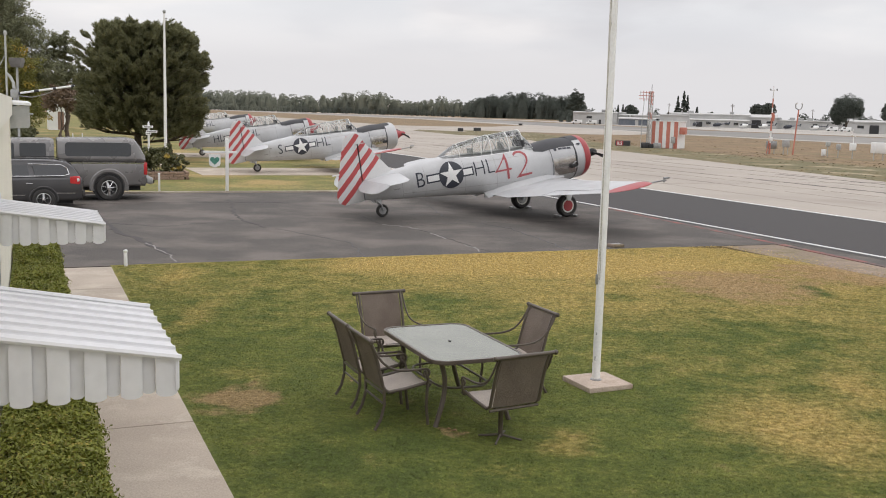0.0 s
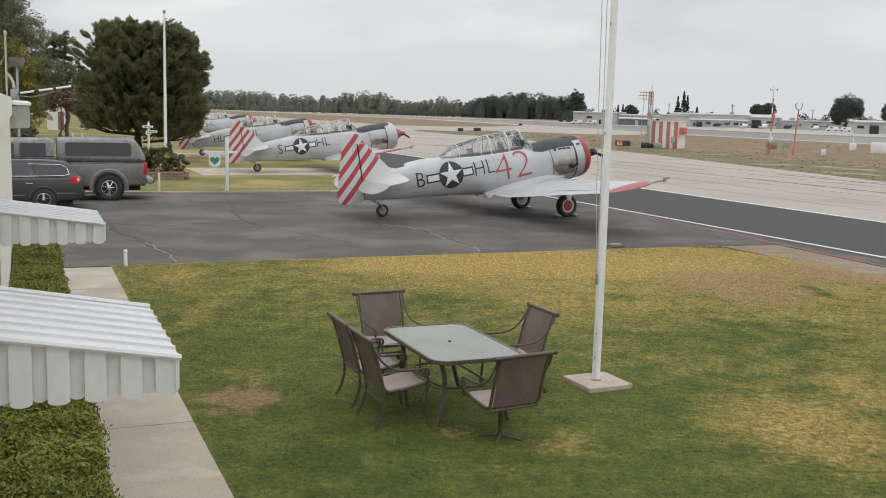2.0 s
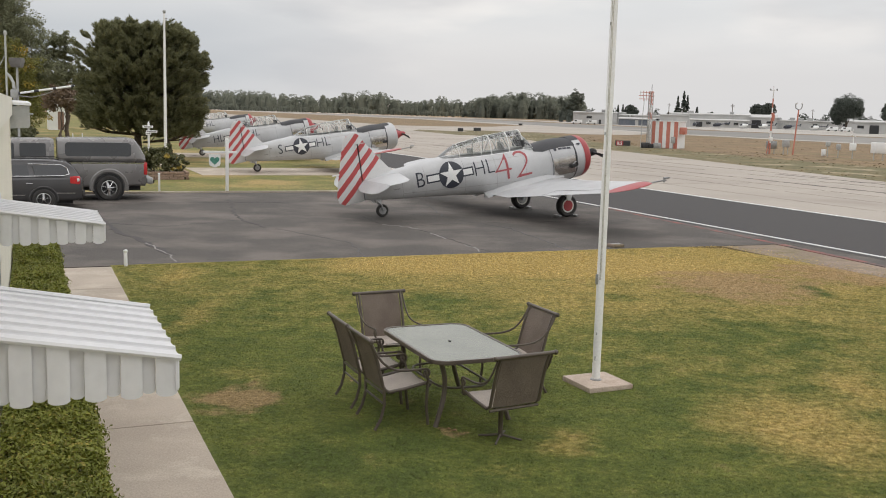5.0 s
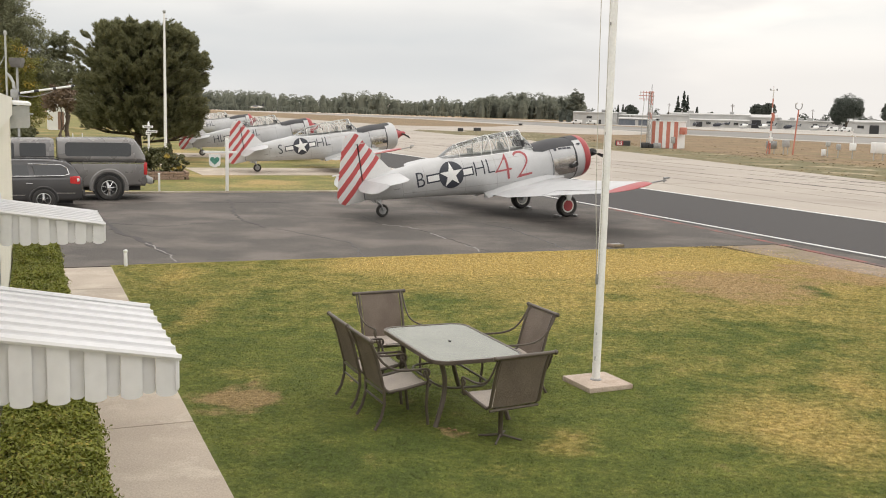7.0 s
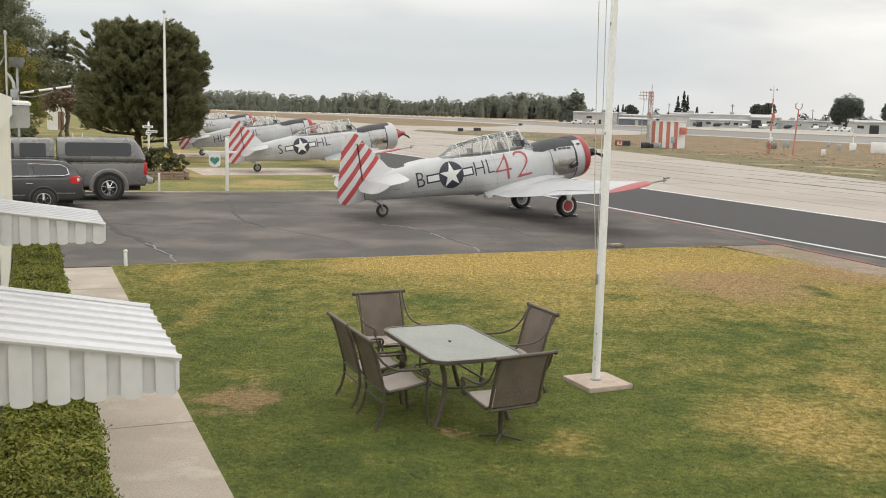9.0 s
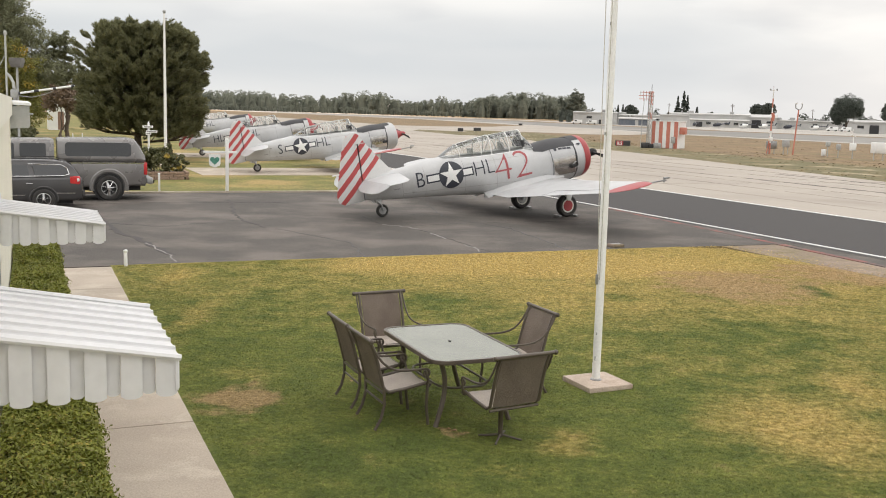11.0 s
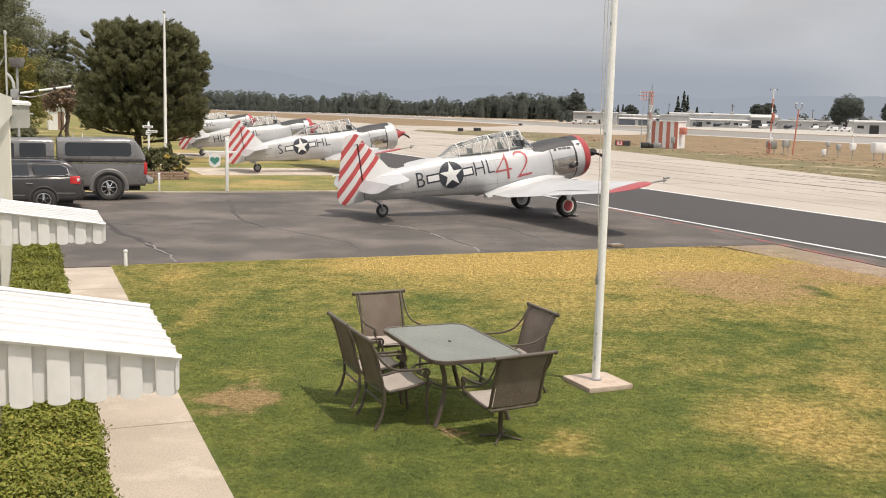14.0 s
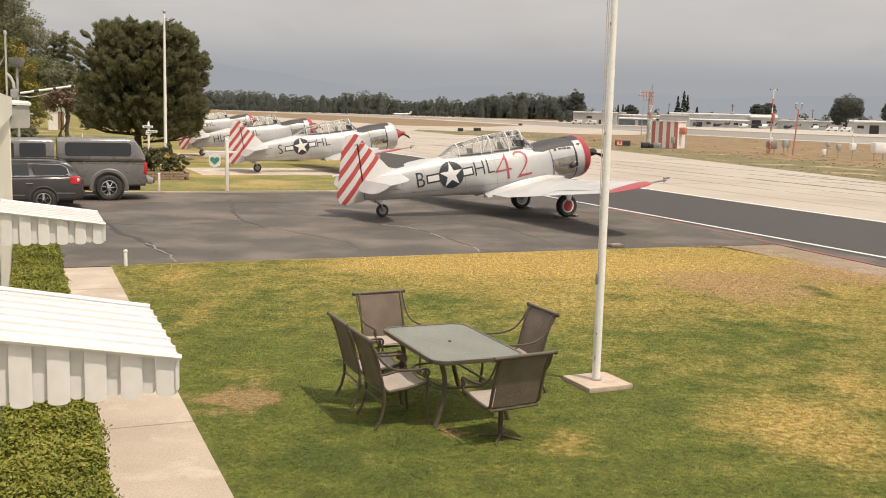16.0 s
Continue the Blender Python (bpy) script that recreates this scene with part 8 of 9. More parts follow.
def wind_mast():
    root = thing("wind_mast", pose(31.9, 98, -0.03), "red and white wind mast with sensors and a limp orange sock", "mast")
    edges = (0, 1.05, 2.25, 3.55, 4.5, 5.4, 6.25)
    for i, (a, b) in enumerate(zip(edges, edges[1:])):
        bm = bmesh.new()
        tube(bm, [(0, 0, a), (0, 0, b)], 0.085 if i < 3 else 0.065, 8)
        part("section", bm, M_ORANGE if i % 2 == 0 else M_WHITE, root)
    bm = bmesh.new()
    tube(bm, [(-0.3, 0, 6.2), (0.32, 0, 6.2)], 0.03, 6)
    part("cross_arm", bm, M_WHITE, root)
    for x in (-0.3, 0.32):
        bm = bmesh.new()
        lathe(bm, [(6.15, 0.02), (6.2, 0.07), (6.33, 0.07), (6.37, 0.001)], 8, "z", (x, 0, 0))
        part("sensor", bm, M_STEEL, root)
    bm = bmesh.new()
    tube(bm, [(0, 0, 6.25), (-0.02, 0, 6.6)], 0.012, 5)
    part("lightning_rod", bm, M_ORANGE, root)
    bm = bmesh.new()
    tube(bm, [(0.05, -0.05, 4.0), (0.12, -0.05, 3.7), (0.13, -0.05, 3.2)], [0.14, 0.17, 0.10], 8)
    part("wind_sock", bm, M_ORANGE, root, "limp orange wind sock")
    bm = bmesh.new()
    box(bm, (0.02, -0.14, 1.45), (0.36, 0.2, 0.36), None, 0.02)
    part("control_box", bm, M_WHITE, root)
    bm = bmesh.new()
    tube(bm, [(-0.28, 0, 0), (-0.05, 0, 1.7)], 0.05, 6)
    part("prop", bm, M_ORANGE, root)


wind_mast()


def horn_pole():
    root = thing("sensor_pole", pose(33.8, 96.7, -0.03), "orange pole carrying a white U-shaped sensor", "mast")
    bm = bmesh.new()
    tube(bm, [(-0.05, 0, 0), (0.22, 0, 4.35)], 0.07, 8)
    part("pole", bm, M_ORANGE, root)
    bm = bmesh.new()
    tube(bm, [(-0.06, 0, 4.95), (-0.1, 0, 4.8), (-0.06, 0, 4.5), (0.22, 0, 4.35), (0.5, 0, 4.5), (0.54, 0, 4.8), (0.5, 0, 4.95)], 0.05, 8)
    part("sensor_fork", bm, M_STEEL, root)
    for x in (-0.04, 0.48):
        bm = bmesh.new()
        box(bm, (x, 0, 4.97), (0.2, 0.16, 0.12), None, 0.02)
        part("sensor_head", bm, M_WHITE, root)


horn_pole()


def cabinet(x, y, w, h, leg, material, label, top=None):
    root = thing("equipment_cabinet", pose(x, y, -0.03, 0, 0, 12), label, "cabinet", "airfield equipment cabinets")
    bm = bmesh.new()
    box(bm, (0, 0, leg + h / 2), (w, w * 0.5 + 0.1, h), None, 0.03)
    part("case", bm, material, root)
    bm = bmesh.new()
    box(bm, (0, -(w * 0.25 + 0.055), leg + h / 2), (w * 0.86, 0.02, h * 0.86), None, 0.01)
    part("door", bm, material, root)
    for sx in ((-1, 1) if w > 0.5 else (0,)):
        bm = bmesh.new()
        tube(bm, [(sx * w * 0.38, 0, 0), (sx * w * 0.38, 0, leg + 0.02)], 0.05, 6)
        part("leg", bm, M_STEELPALE, root)
    if top:
        bm = bmesh.new()
        tube(bm, [(0, 0, leg + h), (0, 0, top)], 0.04, 6)
        tube(bm, [(-0.25, 0, top + 0.15), (0, 0, top), (0.2, 0, top - 0.05)], 0.05, 6)
        part("vane", bm, M_WHITE, root)


cabinet(32.2, 98.5, 0.9, 0.75, 0.5, M_STEEL, "dark grey equipment cabinet beside the masts")
cabinet(33.2, 97.2, 0.62, 0.7, 0.7, M_CABINET, "pale grey equipment cabinet beside an orange pole")
cabinet(36.1, 95, 0.36, 0.62, 0.06, M_WHITE, "small white equipment box on the grass")
cabinet(35.7, 93, 0.36, 0.42, 1.0, M_STEELPALE, "small grey instrument head on a stand")
cabinet(36.3, 92, 0.36, 0.5, 0.75, M_CABINET, "small pale instrument box on a post")
cabinet(36.8, 90, 0.5, 0.65, 0.75, M_WHITE, "white instrument box on a post with a vane above", 2.05)
cabinet(38.3, 88, 1.2, 0.95, 0.62, M_WHITE, "large white equipment cabinet on steel legs")


# ---- hangars and parked aircraft beyond the runway ----
M_HANGAR = surf("pale hangar cladding", (0.44, 0.435, 0.425), (0.54, 0.53, 0.515), 0.12, 0.7, fine=0.08)
M_HROOF = surf("weathered hangar roof", (0.46, 0.45, 0.435), (0.56, 0.55, 0.53), 0.2, 0.7, fine=0.06)


def hangar(x, y, turn, w, d, h, doors, label, roofh=0.8, units=0, tier=0.0, wall=None):
    """A low hangar: wall, roof, fascia, doors with frames, rooftop units and, where tier is given, a lean-to in front."""
    root = thing("hangar", pose(x, y, -0.02, 0, 0, turn), label, "hangar", "hangars beyond the runway")
    bm = bmesh.new()
    box(bm, (0, d / 2, h / 2), (w, d, h))
    part("wall", bm, wall or M_HANGAR, root, "", False)
    bm = bmesh.new()
    loft(bm, [[Vector((sx, -0.5, h)), Vector((sx, d / 2, h + roofh)), Vector((sx, d + 0.5, h)), Vector((sx, d / 2, h - 0.05))] for sx in (-w / 2 - 0.3, w / 2 + 0.3)])
    roof = part("roof", bm, M_HROOF, root, "", False)
    bm = bmesh.new()
    box(bm, (0, -0.3, h - 0.2), (w, 0.5, 0.35))
    part("fascia", bm, M_HROOF, root, "", False)
    rnd = random.Random(int(x * 7 + w))
    front = -0.04
    if tier:
        bm = bmesh.new()
        dt = 7.0
        loft(bm, [[Vector((sx, 0, tier + 0.5)), Vector((sx, -dt, tier)), Vector((sx, -dt, tier - 0.3)), Vector((sx, 0, tier - 0.3))] for sx in (-w / 2, w / 2)])
        part("lean_to_roof", bm, M_HROOF, root, "", False)
        bm = bmesh.new()
        box(bm, (0, -dt / 2 + 0.3, (tier - 0.3) / 2), (w - 0.4, dt - 0.6, tier - 0.3))
        part("lean_to_wall", bm, M_HANGAR, root, "", False)
        front = -dt - 0.04
    top = (tier or h) - 0.3
    for i in range(doors):
        cx = -w / 2 + w * (i + 0.5) / doors
        kind = rnd.choice((0, 0, 1, 2, 3))
        if kind == 3:
            continue
        dw, dh = (w / doors * 0.7, top * 0.78) if kind == 0 else ((1.1, 2.1) if kind == 1 else (w / doors * 0.5, 1.0))
        cz = dh / 2 if kind < 2 else top * 0.6
        bm = bmesh.new()
        box(bm, (cx, front, cz), (dw, 0.1, dh))
        dr = part("door" if kind < 2 else "window", bm, rnd.choice((M_CABINET, M_HANGAR, M_HROOF, M_PLASTIC)) if kind < 2 else M_CARGLASS, root, "", False)
        bm = bmesh.new()
        for sx in (-1, 1):
            box(bm, (cx + sx * (dw / 2 + 0.08), front - 0.03, cz), (0.16, 0.16, dh + 0.2))
        box(bm, (cx, front - 0.03, cz + dh / 2 + 0.08), (dw, 0.16, 0.16))
        part("frame", bm, M_HROOF, dr, "", False)
    for i in range(units):
        cx = -w / 2 + w * (i + 0.3 + 0.5 * rnd.random()) / units
        bm = bmesh.new()
        box(bm, (cx, d * 0.25, h + roofh * 0.5 + 0.55), (rnd.uniform(1.8, 3.4), 1.8, rnd.uniform(0.9, 1.4)), None, 0.05)
        part("rooftop_unit", bm, rnd.choice((M_CABINET, M_STEELPALE, M_STEEL)), roof)
    return root


M_SLATE = surf("slate blue cladding", (0.11, 0.125, 0.155), (0.16, 0.175, 0.20), 0.5, 0.7)
hangar(68.5, 462, -14, 20, 16, 5.4, 4, "white hangar with a flat grey roof", 0.3, 2)
hangar(80.0, 462, -14, 9, 12, 4.6, 2, "pale boxy building beside the hangars", 0.2, 1)
hangar(85.0, 446, -14, 16, 10, 3.0, 3, "low slate blue shed with a maroon canopy", 0.5, 0, 0.0, M_SLATE)
hangar(90.5, 470, -14, 22, 10, 4.6, 4, "long pale shed behind the slate one", 0.4, 2)
hangar(98.6, 432, -14, 12.6, 12, 5.1, 2, "pale grey flat-roofed building behind the striped shed", 0.15, 0)
hangar(123.5, 470, -16, 37, 20, 6.0, 9, "long low white hangar with a lean-to along its front", 0.5, 2, 3.4)
hangar(146.5, 462, -18, 12, 18, 5.2, 2, "pale gabled hangar in the row", 1.3, 0)
hangar(165.0, 458, -20, 27, 18, 4.1, 7, "low white hangar with grey rooftop units", 0.3, 6)
hangar(192.0, 470, -20, 20, 16, 4.6, 5, "low white building behind the round tree", 0.4, 3)
hangar(152.0, 338, -24, 26, 14, 4.1, 6, "white building with open bays at the field's edge", 0.5, 0)
hangar(-60.0, 1115, 20, 12, 10, 9.6, 2, "white house among the far trees", 1.6)


def utility_pole(x, y, h):
    root = thing("utility_pole", pose(x, y, -0.02), "thin grey utility pole behind the hangars", "pole")
    bm = bmesh.new()
    tube(bm, [(0, 0, 0), (0, 0, h)], 0.16, 6)
    part("pole", bm, M_BARK, root)
    bm = bmesh.new()
    tube(bm, [(-1.0, 0, h - 0.8), (1.0, 0, h - 0.8)], 0.1, 6)
    part("crossarm", bm, M_BARK, root)


for px, py, ph in ((110.6, 498, 11.0), (142.8, 500, 11.5), (144.2, 505, 11.0), (183.0, 500, 10.0)):
    utility_pole(px, py, ph)


def helicopter(m, label, dark):
    root = thing("helicopter", m, label, "helicopter", "parked helicopters")
    mat = M_NAVY if dark else M_WHITE
    bm = bmesh.new()
    rows = []
    for x, r, z in ((2.6, 0.12, 1.3), (2.2, 0.55, 1.35), (1.3, 0.85, 1.5), (0.2, 0.95, 1.6), (-1.2, 0.8, 1.75), (-2.0, 0.35, 1.95)):
        rows.append([Vector((x, r * 0.85 * math.cos(6.283 * j / 12), z + r * math.sin(6.283 * j / 12))) for j in range(12)])
    loft(bm, rows)
    part("cabin", bm, mat, root)
    bm = bmesh.new()
    tube(bm, [(-1.8, 0, 2.0), (-6.2, 0, 2.3)], [0.28, 0.12], 8)
    part("tail_boom", bm, M_NAVY, root)
    bm = bmesh.new()
    loft(bm, [[Vector((x0, 0.04, z)), Vector((x0 - 0.6, 0.04, z)), Vector((x0 - 0.6, -0.04, z)), Vector((x0, -0.04, z))] for x0, z in ((-5.7, 1.9), (-5.8, 2.3), (-6.3, 3.3))])
    part("fin", bm, M_NAVY, root)
    bm = bmesh.new()
    tube(bm, [(0, 0, 2.4), (0, 0, 3.0)], 0.12, 6)
    part("rotor_mast", bm, M_STEEL, root)
    for a in (15, 195):
        bm = bmesh.new()
        c, s = math.cos(radians(a)), math.sin(radians(a))
        tube(bm, [(0, 0, 3.0), (4.6 * c, 4.6 * s, 2.9)], 0.09, 4, flat=0.3)
        part("rotor_blade", bm, M_PLASTIC, root)
    for s in (-1, 1):
        bm = bmesh.new()
        tube(bm, [(2.0, s * 0.95, 0.3), (1.7, s * 0.95, 0.06), (-1.6, s * 0.95, 0.06)], 0.05, 5)
        tube(bm, [(0.9, s * 0.95, 0.06), (0.8, s * 0.5, 0.9)], 0.04, 5)
        tube(bm, [(-0.9, s * 0.95, 0.06), (-0.8, s * 0.5, 0.9)], 0.04, 5)
        part("skid", bm, M_STEEL, root)
    bm = bmesh.new()
    rows = []
    for x, r, z in ((2.35, 0.42, 1.5), (1.9, 0.66, 1.62), (1.1, 0.86, 1.72)):
        rows.append([Vector((x, r * 0.9 * math.cos(a), z + r * math.sin(a) * 0.95)) for a in [radians(-10 + 200 * j / 8) for j in range(9)]])
    loft(bm, rows, (False, False), False)
    part("windscreen", bm, M_CARGLASS, root)
    return root


helo = helicopter(pose(115.2, 424, -0.02, 0, 0, 190) @ Matrix.Scale(0.84, 4), "dark blue helicopter parked before the hangars", True)
pale_helo = helicopter(pose(126.4, 424, -0.02, 0, 0, 186) @ Matrix.Scale(0.84, 4), "white helicopter with dark tail parked before the hangars", False)
for ob, x, y, t in ((helo, 106.0, 426, 238), (pale_helo, 133.8, 421, 183), (helo, 143.6, 419, 187), (pale_helo, 153.6, 416, 184)):
    copy_thing(ob, pose(x, y, -0.02, 0, 0, t))


def light_plane(m, label, group="distant light aircraft"):
    root = thing("light_aircraft", m, label, "aircraft", group)
    bm = bmesh.new()
    rows = []
    for x, r, z in ((3.6, 0.08, 1.2), (3.2, 0.4, 1.2), (1.8, 0.62, 1.3), (0, 0.68, 1.4), (-2.2, 0.42, 1.5), (-4.6, 0.12, 1.7)):
        rows.append([Vector((x, r * 0.85 * math.cos(6.283 * j / 12), z + r * math.sin(6.283 * j / 12))) for j in range(12)])
    loft(bm, rows)
    part("fuselage", bm, M_WHITE, root)
    for s in (-1, 1):
        bm = bmesh.new()
        loft(bm, [wing_ring(s * y, a, b, z, 0.16, 7) for y, a, b, z in ((0.4, 0.9, -0.9, 1.0), (5.2, 0.5, -0.6, 1.25))])
        part("wing", bm, M_WHITE, root)
        bm = bmesh.new()
        loft(bm, [wing_ring(s * y, a, b, 1.75, 0.08, 7) for y, a, b in ((0.1, -3.7, -4.6), (1.7, -3.95, -4.5))])
        part("tailplane", bm, M_WHITE, root)
        bm = bmesh.new()
        tube(bm, [(-0.1, s * 1.2, 0.2), (-0.1, s * 1.1, 1.0)], 0.05, 6)
        lathe(bm, [(-0.08, 0.001), (-0.08, 0.22), (0.08, 0.22), (0.08, 0.001)], 12, "y", (-0.1, s * 1.2, 0.22))
        part("main_wheel", bm, M_PLASTIC, root)
    bm = bmesh.new()
    loft(bm, [[Vector((a, 0.05, z)), Vector((b, 0.03, z)), Vector((b, -0.03, z)), Vector((a, -0.05, z))] for a, b, z in ((-3.4, -4.6, 1.7), (-4.1, -4.9, 3.1))])
    part("fin", bm, M_NAVY, root)
    bm = bmesh.new()
    rows = [[Vector((x, r * math.cos(a), 1.45 + r * math.sin(a))) for a in [radians(10 + 160 * j / 8) for j in range(9)]] for x, r in ((1.9, 0.55), (1.2, 0.72), (-0.6, 0.70), (-1.3, 0.56))]
    loft(bm, rows, (False, False), False)
    part("cabin_glass", bm, M_CARGLASS, root)
    return root


def van(x, y, label):
    root = thing("white_van", pose(x, y, -0.02, 0, 0, 170), label, "van", "far vehicles")
    bm = bmesh.new()
    loft(bm, [sect(-2.2, 0.85, 0.4, 1.8, 0.15), sect(1.0, 0.9, 0.35, 1.9, 0.15, 0.1), sect(1.6, 0.88, 0.35, 1.15, 0.15), sect(2.4, 0.8, 0.4, 1.0, 0.15)])
    part("body", bm, M_WHITE, root)
    for px in (-1.4, 1.5):
        for s in (-1, 1):
            bm = bmesh.new()
            lathe(bm, [(-0.1, 0.001), (-0.1, 0.33), (0.1, 0.33), (0.1, 0.001)], 12, "y", (px, s * 0.82, 0.33))
            part("wheel", bm, M_RUBBER, root)
    for s in (-1, 1):
        side_plate("window", rounded(0.0, 1.0, 1.2, 1.65, 0.06), s * 0.89, root, M_CARGLASS, 0.03)


for x, y in ((160.5, 415), (165.6, 414), (171.0, 413), (176.4, 412), (186.0, 409), (62.5, 430), (56.5, 432), (88.5, 428)):
    van(x, y, "small white van parked by the hangars")


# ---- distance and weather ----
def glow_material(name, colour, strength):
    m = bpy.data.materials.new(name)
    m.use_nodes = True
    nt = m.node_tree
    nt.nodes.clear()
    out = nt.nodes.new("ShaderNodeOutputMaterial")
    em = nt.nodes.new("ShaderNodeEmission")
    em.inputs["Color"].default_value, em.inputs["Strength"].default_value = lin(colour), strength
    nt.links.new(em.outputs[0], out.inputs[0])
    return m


def ridge():
    """Hazy mountains behind the airfield."""
    bm = bmesh.new()
    n = 160
    low, high = [], []
    for i in range(n + 1):
        a = radians(30 + 120 * i / n)
        x, y = 4650 * math.cos(a), 4650 * math.sin(a)
        h = 118 + 60 * noise.noise(Vector((i * 0.045, 3.3, 0))) + 34 * noise.noise(Vector((i * 0.16, 1.3, 0))) + 10 * noise.noise(Vector((i * 0.6, 0, 0)))
        k = (i / n - 0.62) / 0.06
        h += 70 * math.exp(-k * k)
        low.append((x, y, -20))
        high.append((x, y, max(20, h)))
    a = [bm.verts.new(p) for p in low]
    b = [bm.verts.new(p) for p in high]
    c = [bm.verts.new((p[0] * 1.05, p[1] * 1.05, -20)) for p in low]
    for i in range(n):
        bm.faces.new((a[i], a[i + 1], b[i + 1], b[i]))
        bm.faces.new((b[i], b[i + 1], c[i + 1], c[i]))
    # the blue haze is put into the ridge's own glow colour
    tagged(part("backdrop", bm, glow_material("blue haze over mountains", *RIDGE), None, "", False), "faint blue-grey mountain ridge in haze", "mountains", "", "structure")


ridge()


def cloud_bank():
    """Soft cloud low over the hills, before the open sky."""
    m = bpy.data.materials.new("soft grey cloud")
    m.use_nodes = True
    nt = m.node_tree
    nt.nodes.clear()
    k = nt.links.new
    out = nt.nodes.new("ShaderNodeOutputMaterial")
    em = nt.nodes.new("ShaderNodeEmission")
    tr = nt.nodes.new("ShaderNodeBsdfTransparent")
    mx = nt.nodes.new("ShaderNodeMixShader")
    co = nt.nodes.new("ShaderNodeTexCoord")
    mp = nt.nodes.new("ShaderNodeMapping")
    mp.inputs["Scale"].default_value = (0.001, 0.001, 0.0036)
    k(co.outputs["Object"], mp.inputs["Vector"])
    facs = []
    for off, lo, hi, detail in (((0, 0, 0), 0.36, 0.66, 4.0), ((9, 4, 2), 0.38, 0.62, 5.0)):
        ad = nt.nodes.new("ShaderNodeVectorMath")
        ad.inputs[1].default_value = off
        k(mp.outputs["Vector"], ad.inputs[0])
        n = nt.nodes.new("ShaderNodeTexNoise")
        n.inputs["Scale"].default_value, n.inputs["Detail"].default_value, n.inputs["Roughness"].default_value = 1.1, detail, 0.45
        k(ad.outputs["Vector"], n.inputs["Vector"])
        r = nt.nodes.new("ShaderNodeMapRange")
        r.interpolation_type = "SMOOTHSTEP"
        r.inputs["From Min"].default_value, r.inputs["From Max"].default_value = lo, hi
        k(n.outputs["Fac"], r.inputs["Value"])
        facs.append(r.outputs["Result"])
    r1 = nt.nodes.new("ShaderNodeMix")
    r1.data_type = "RGBA"
    r1.inputs["A"].default_value, r1.inputs["B"].default_value = DECK
    k(facs[0], r1.inputs["Factor"])
    # the last of it is paler and warmer
    r2 = nt.nodes.new("ShaderNodeMix")
    r2.data_type = "RGBA"
    r2.inputs["B"].default_value = LATE
    k(r1.outputs["Result"], r2.inputs["A"])
    # it thins out into the haze at its foot
    sep = nt.nodes.new("ShaderNodeSeparateXYZ")
    k(co.outputs["Object"], sep.inputs[0])
    fa = nt.nodes.new("ShaderNodeMapRange")
    fa.interpolation_type = "SMOOTHSTEP"
    fa.inputs["From Min"].default_value, fa.inputs["From Max"].default_value, fa.inputs["To Max"].default_value = 60, 330, 0.75
    k(sep.outputs["Z"], fa.inputs["Value"])
    mu = nt.nodes.new("ShaderNodeMath")
    mu.operation = "MULTIPLY"
    k(facs[1], mu.inputs[0])
    k(fa.outputs["Result"], mu.inputs[1])
    # a darker, bluish bank follows at one end
    def span(src, f0, f1, t0, t1):
        n = nt.nodes.new("ShaderNodeMapRange")
        n.interpolation_type = "SMOOTHSTEP"
        for key, val in (("From Min", f0), ("From Max", f1), ("To Min", t0), ("To Max", t1)):
            n.inputs[key].default_value = val
        k(src, n.inputs["Value"])
        return n.outputs["Result"]

    def times(a, b):
        n = nt.nodes.new("ShaderNodeMath")
        n.operation = "MULTIPLY"
        k(a, n.inputs[0])
        k(b, n.inputs[1])
        return n.outputs[0]

    bank = times(span(sep.outputs["X"], 2650, 1750, 0, 1), times(span(sep.outputs["Z"], 40, 210, 0.62, 0.92), span(sep.outputs["Z"], 300, 560, 1.0, 0.25)))
    bank = times(times(bank, span(facs[0], 0, 1, 0.8, 1.0)), span(sep.outputs["X"], -1500, -700, 0.3, 1))
    cmix = nt.nodes.new("ShaderNodeMix")
    cmix.data_type = "RGBA"
    k(bank, cmix.inputs["Factor"])
    k(span(sep.outputs["X"], -1500, -700, 0.52, 0), r2.inputs["Factor"])
    k(r2.outputs["Result"], cmix.inputs["A"])
    cmix.inputs["B"].default_value = BANK
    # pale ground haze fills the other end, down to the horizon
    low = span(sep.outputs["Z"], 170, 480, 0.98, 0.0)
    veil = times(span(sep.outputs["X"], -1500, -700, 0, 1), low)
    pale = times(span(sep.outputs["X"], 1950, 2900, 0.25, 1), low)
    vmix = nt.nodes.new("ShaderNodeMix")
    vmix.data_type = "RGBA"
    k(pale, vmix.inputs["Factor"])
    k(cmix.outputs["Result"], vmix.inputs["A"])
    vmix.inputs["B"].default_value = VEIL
    amax = nt.nodes.new("ShaderNodeMath")
    amax.operation = "MAXIMUM"
    k(mu.outputs[0], amax.inputs[0])
    k(bank, amax.inputs[1])
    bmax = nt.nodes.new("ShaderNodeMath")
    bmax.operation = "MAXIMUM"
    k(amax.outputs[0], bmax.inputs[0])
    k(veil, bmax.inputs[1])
    # past the haze, dusky blue air hangs before the hills
    dusk = times(span(sep.outputs["X"], -700, -1500, 0, 1), span(sep.outputs["Z"], 150, 450, 0.89, 0.0))
    dmix = nt.nodes.new("ShaderNodeMix")
    dmix.data_type = "RGBA"
    k(dusk, dmix.inputs["Factor"])
    k(vmix.outputs["Result"], dmix.inputs["A"])
    dmix.inputs["B"].default_value = DUSK
    cmax = nt.nodes.new("ShaderNodeMath")
    cmax.operation = "MAXIMUM"
    k(bmax.outputs[0], cmax.inputs[0])
    k(dusk, cmax.inputs[1])
    k(dmix.outputs["Result"], em.inputs["Color"])
    k(cmax.outputs[0], mx.inputs[0])
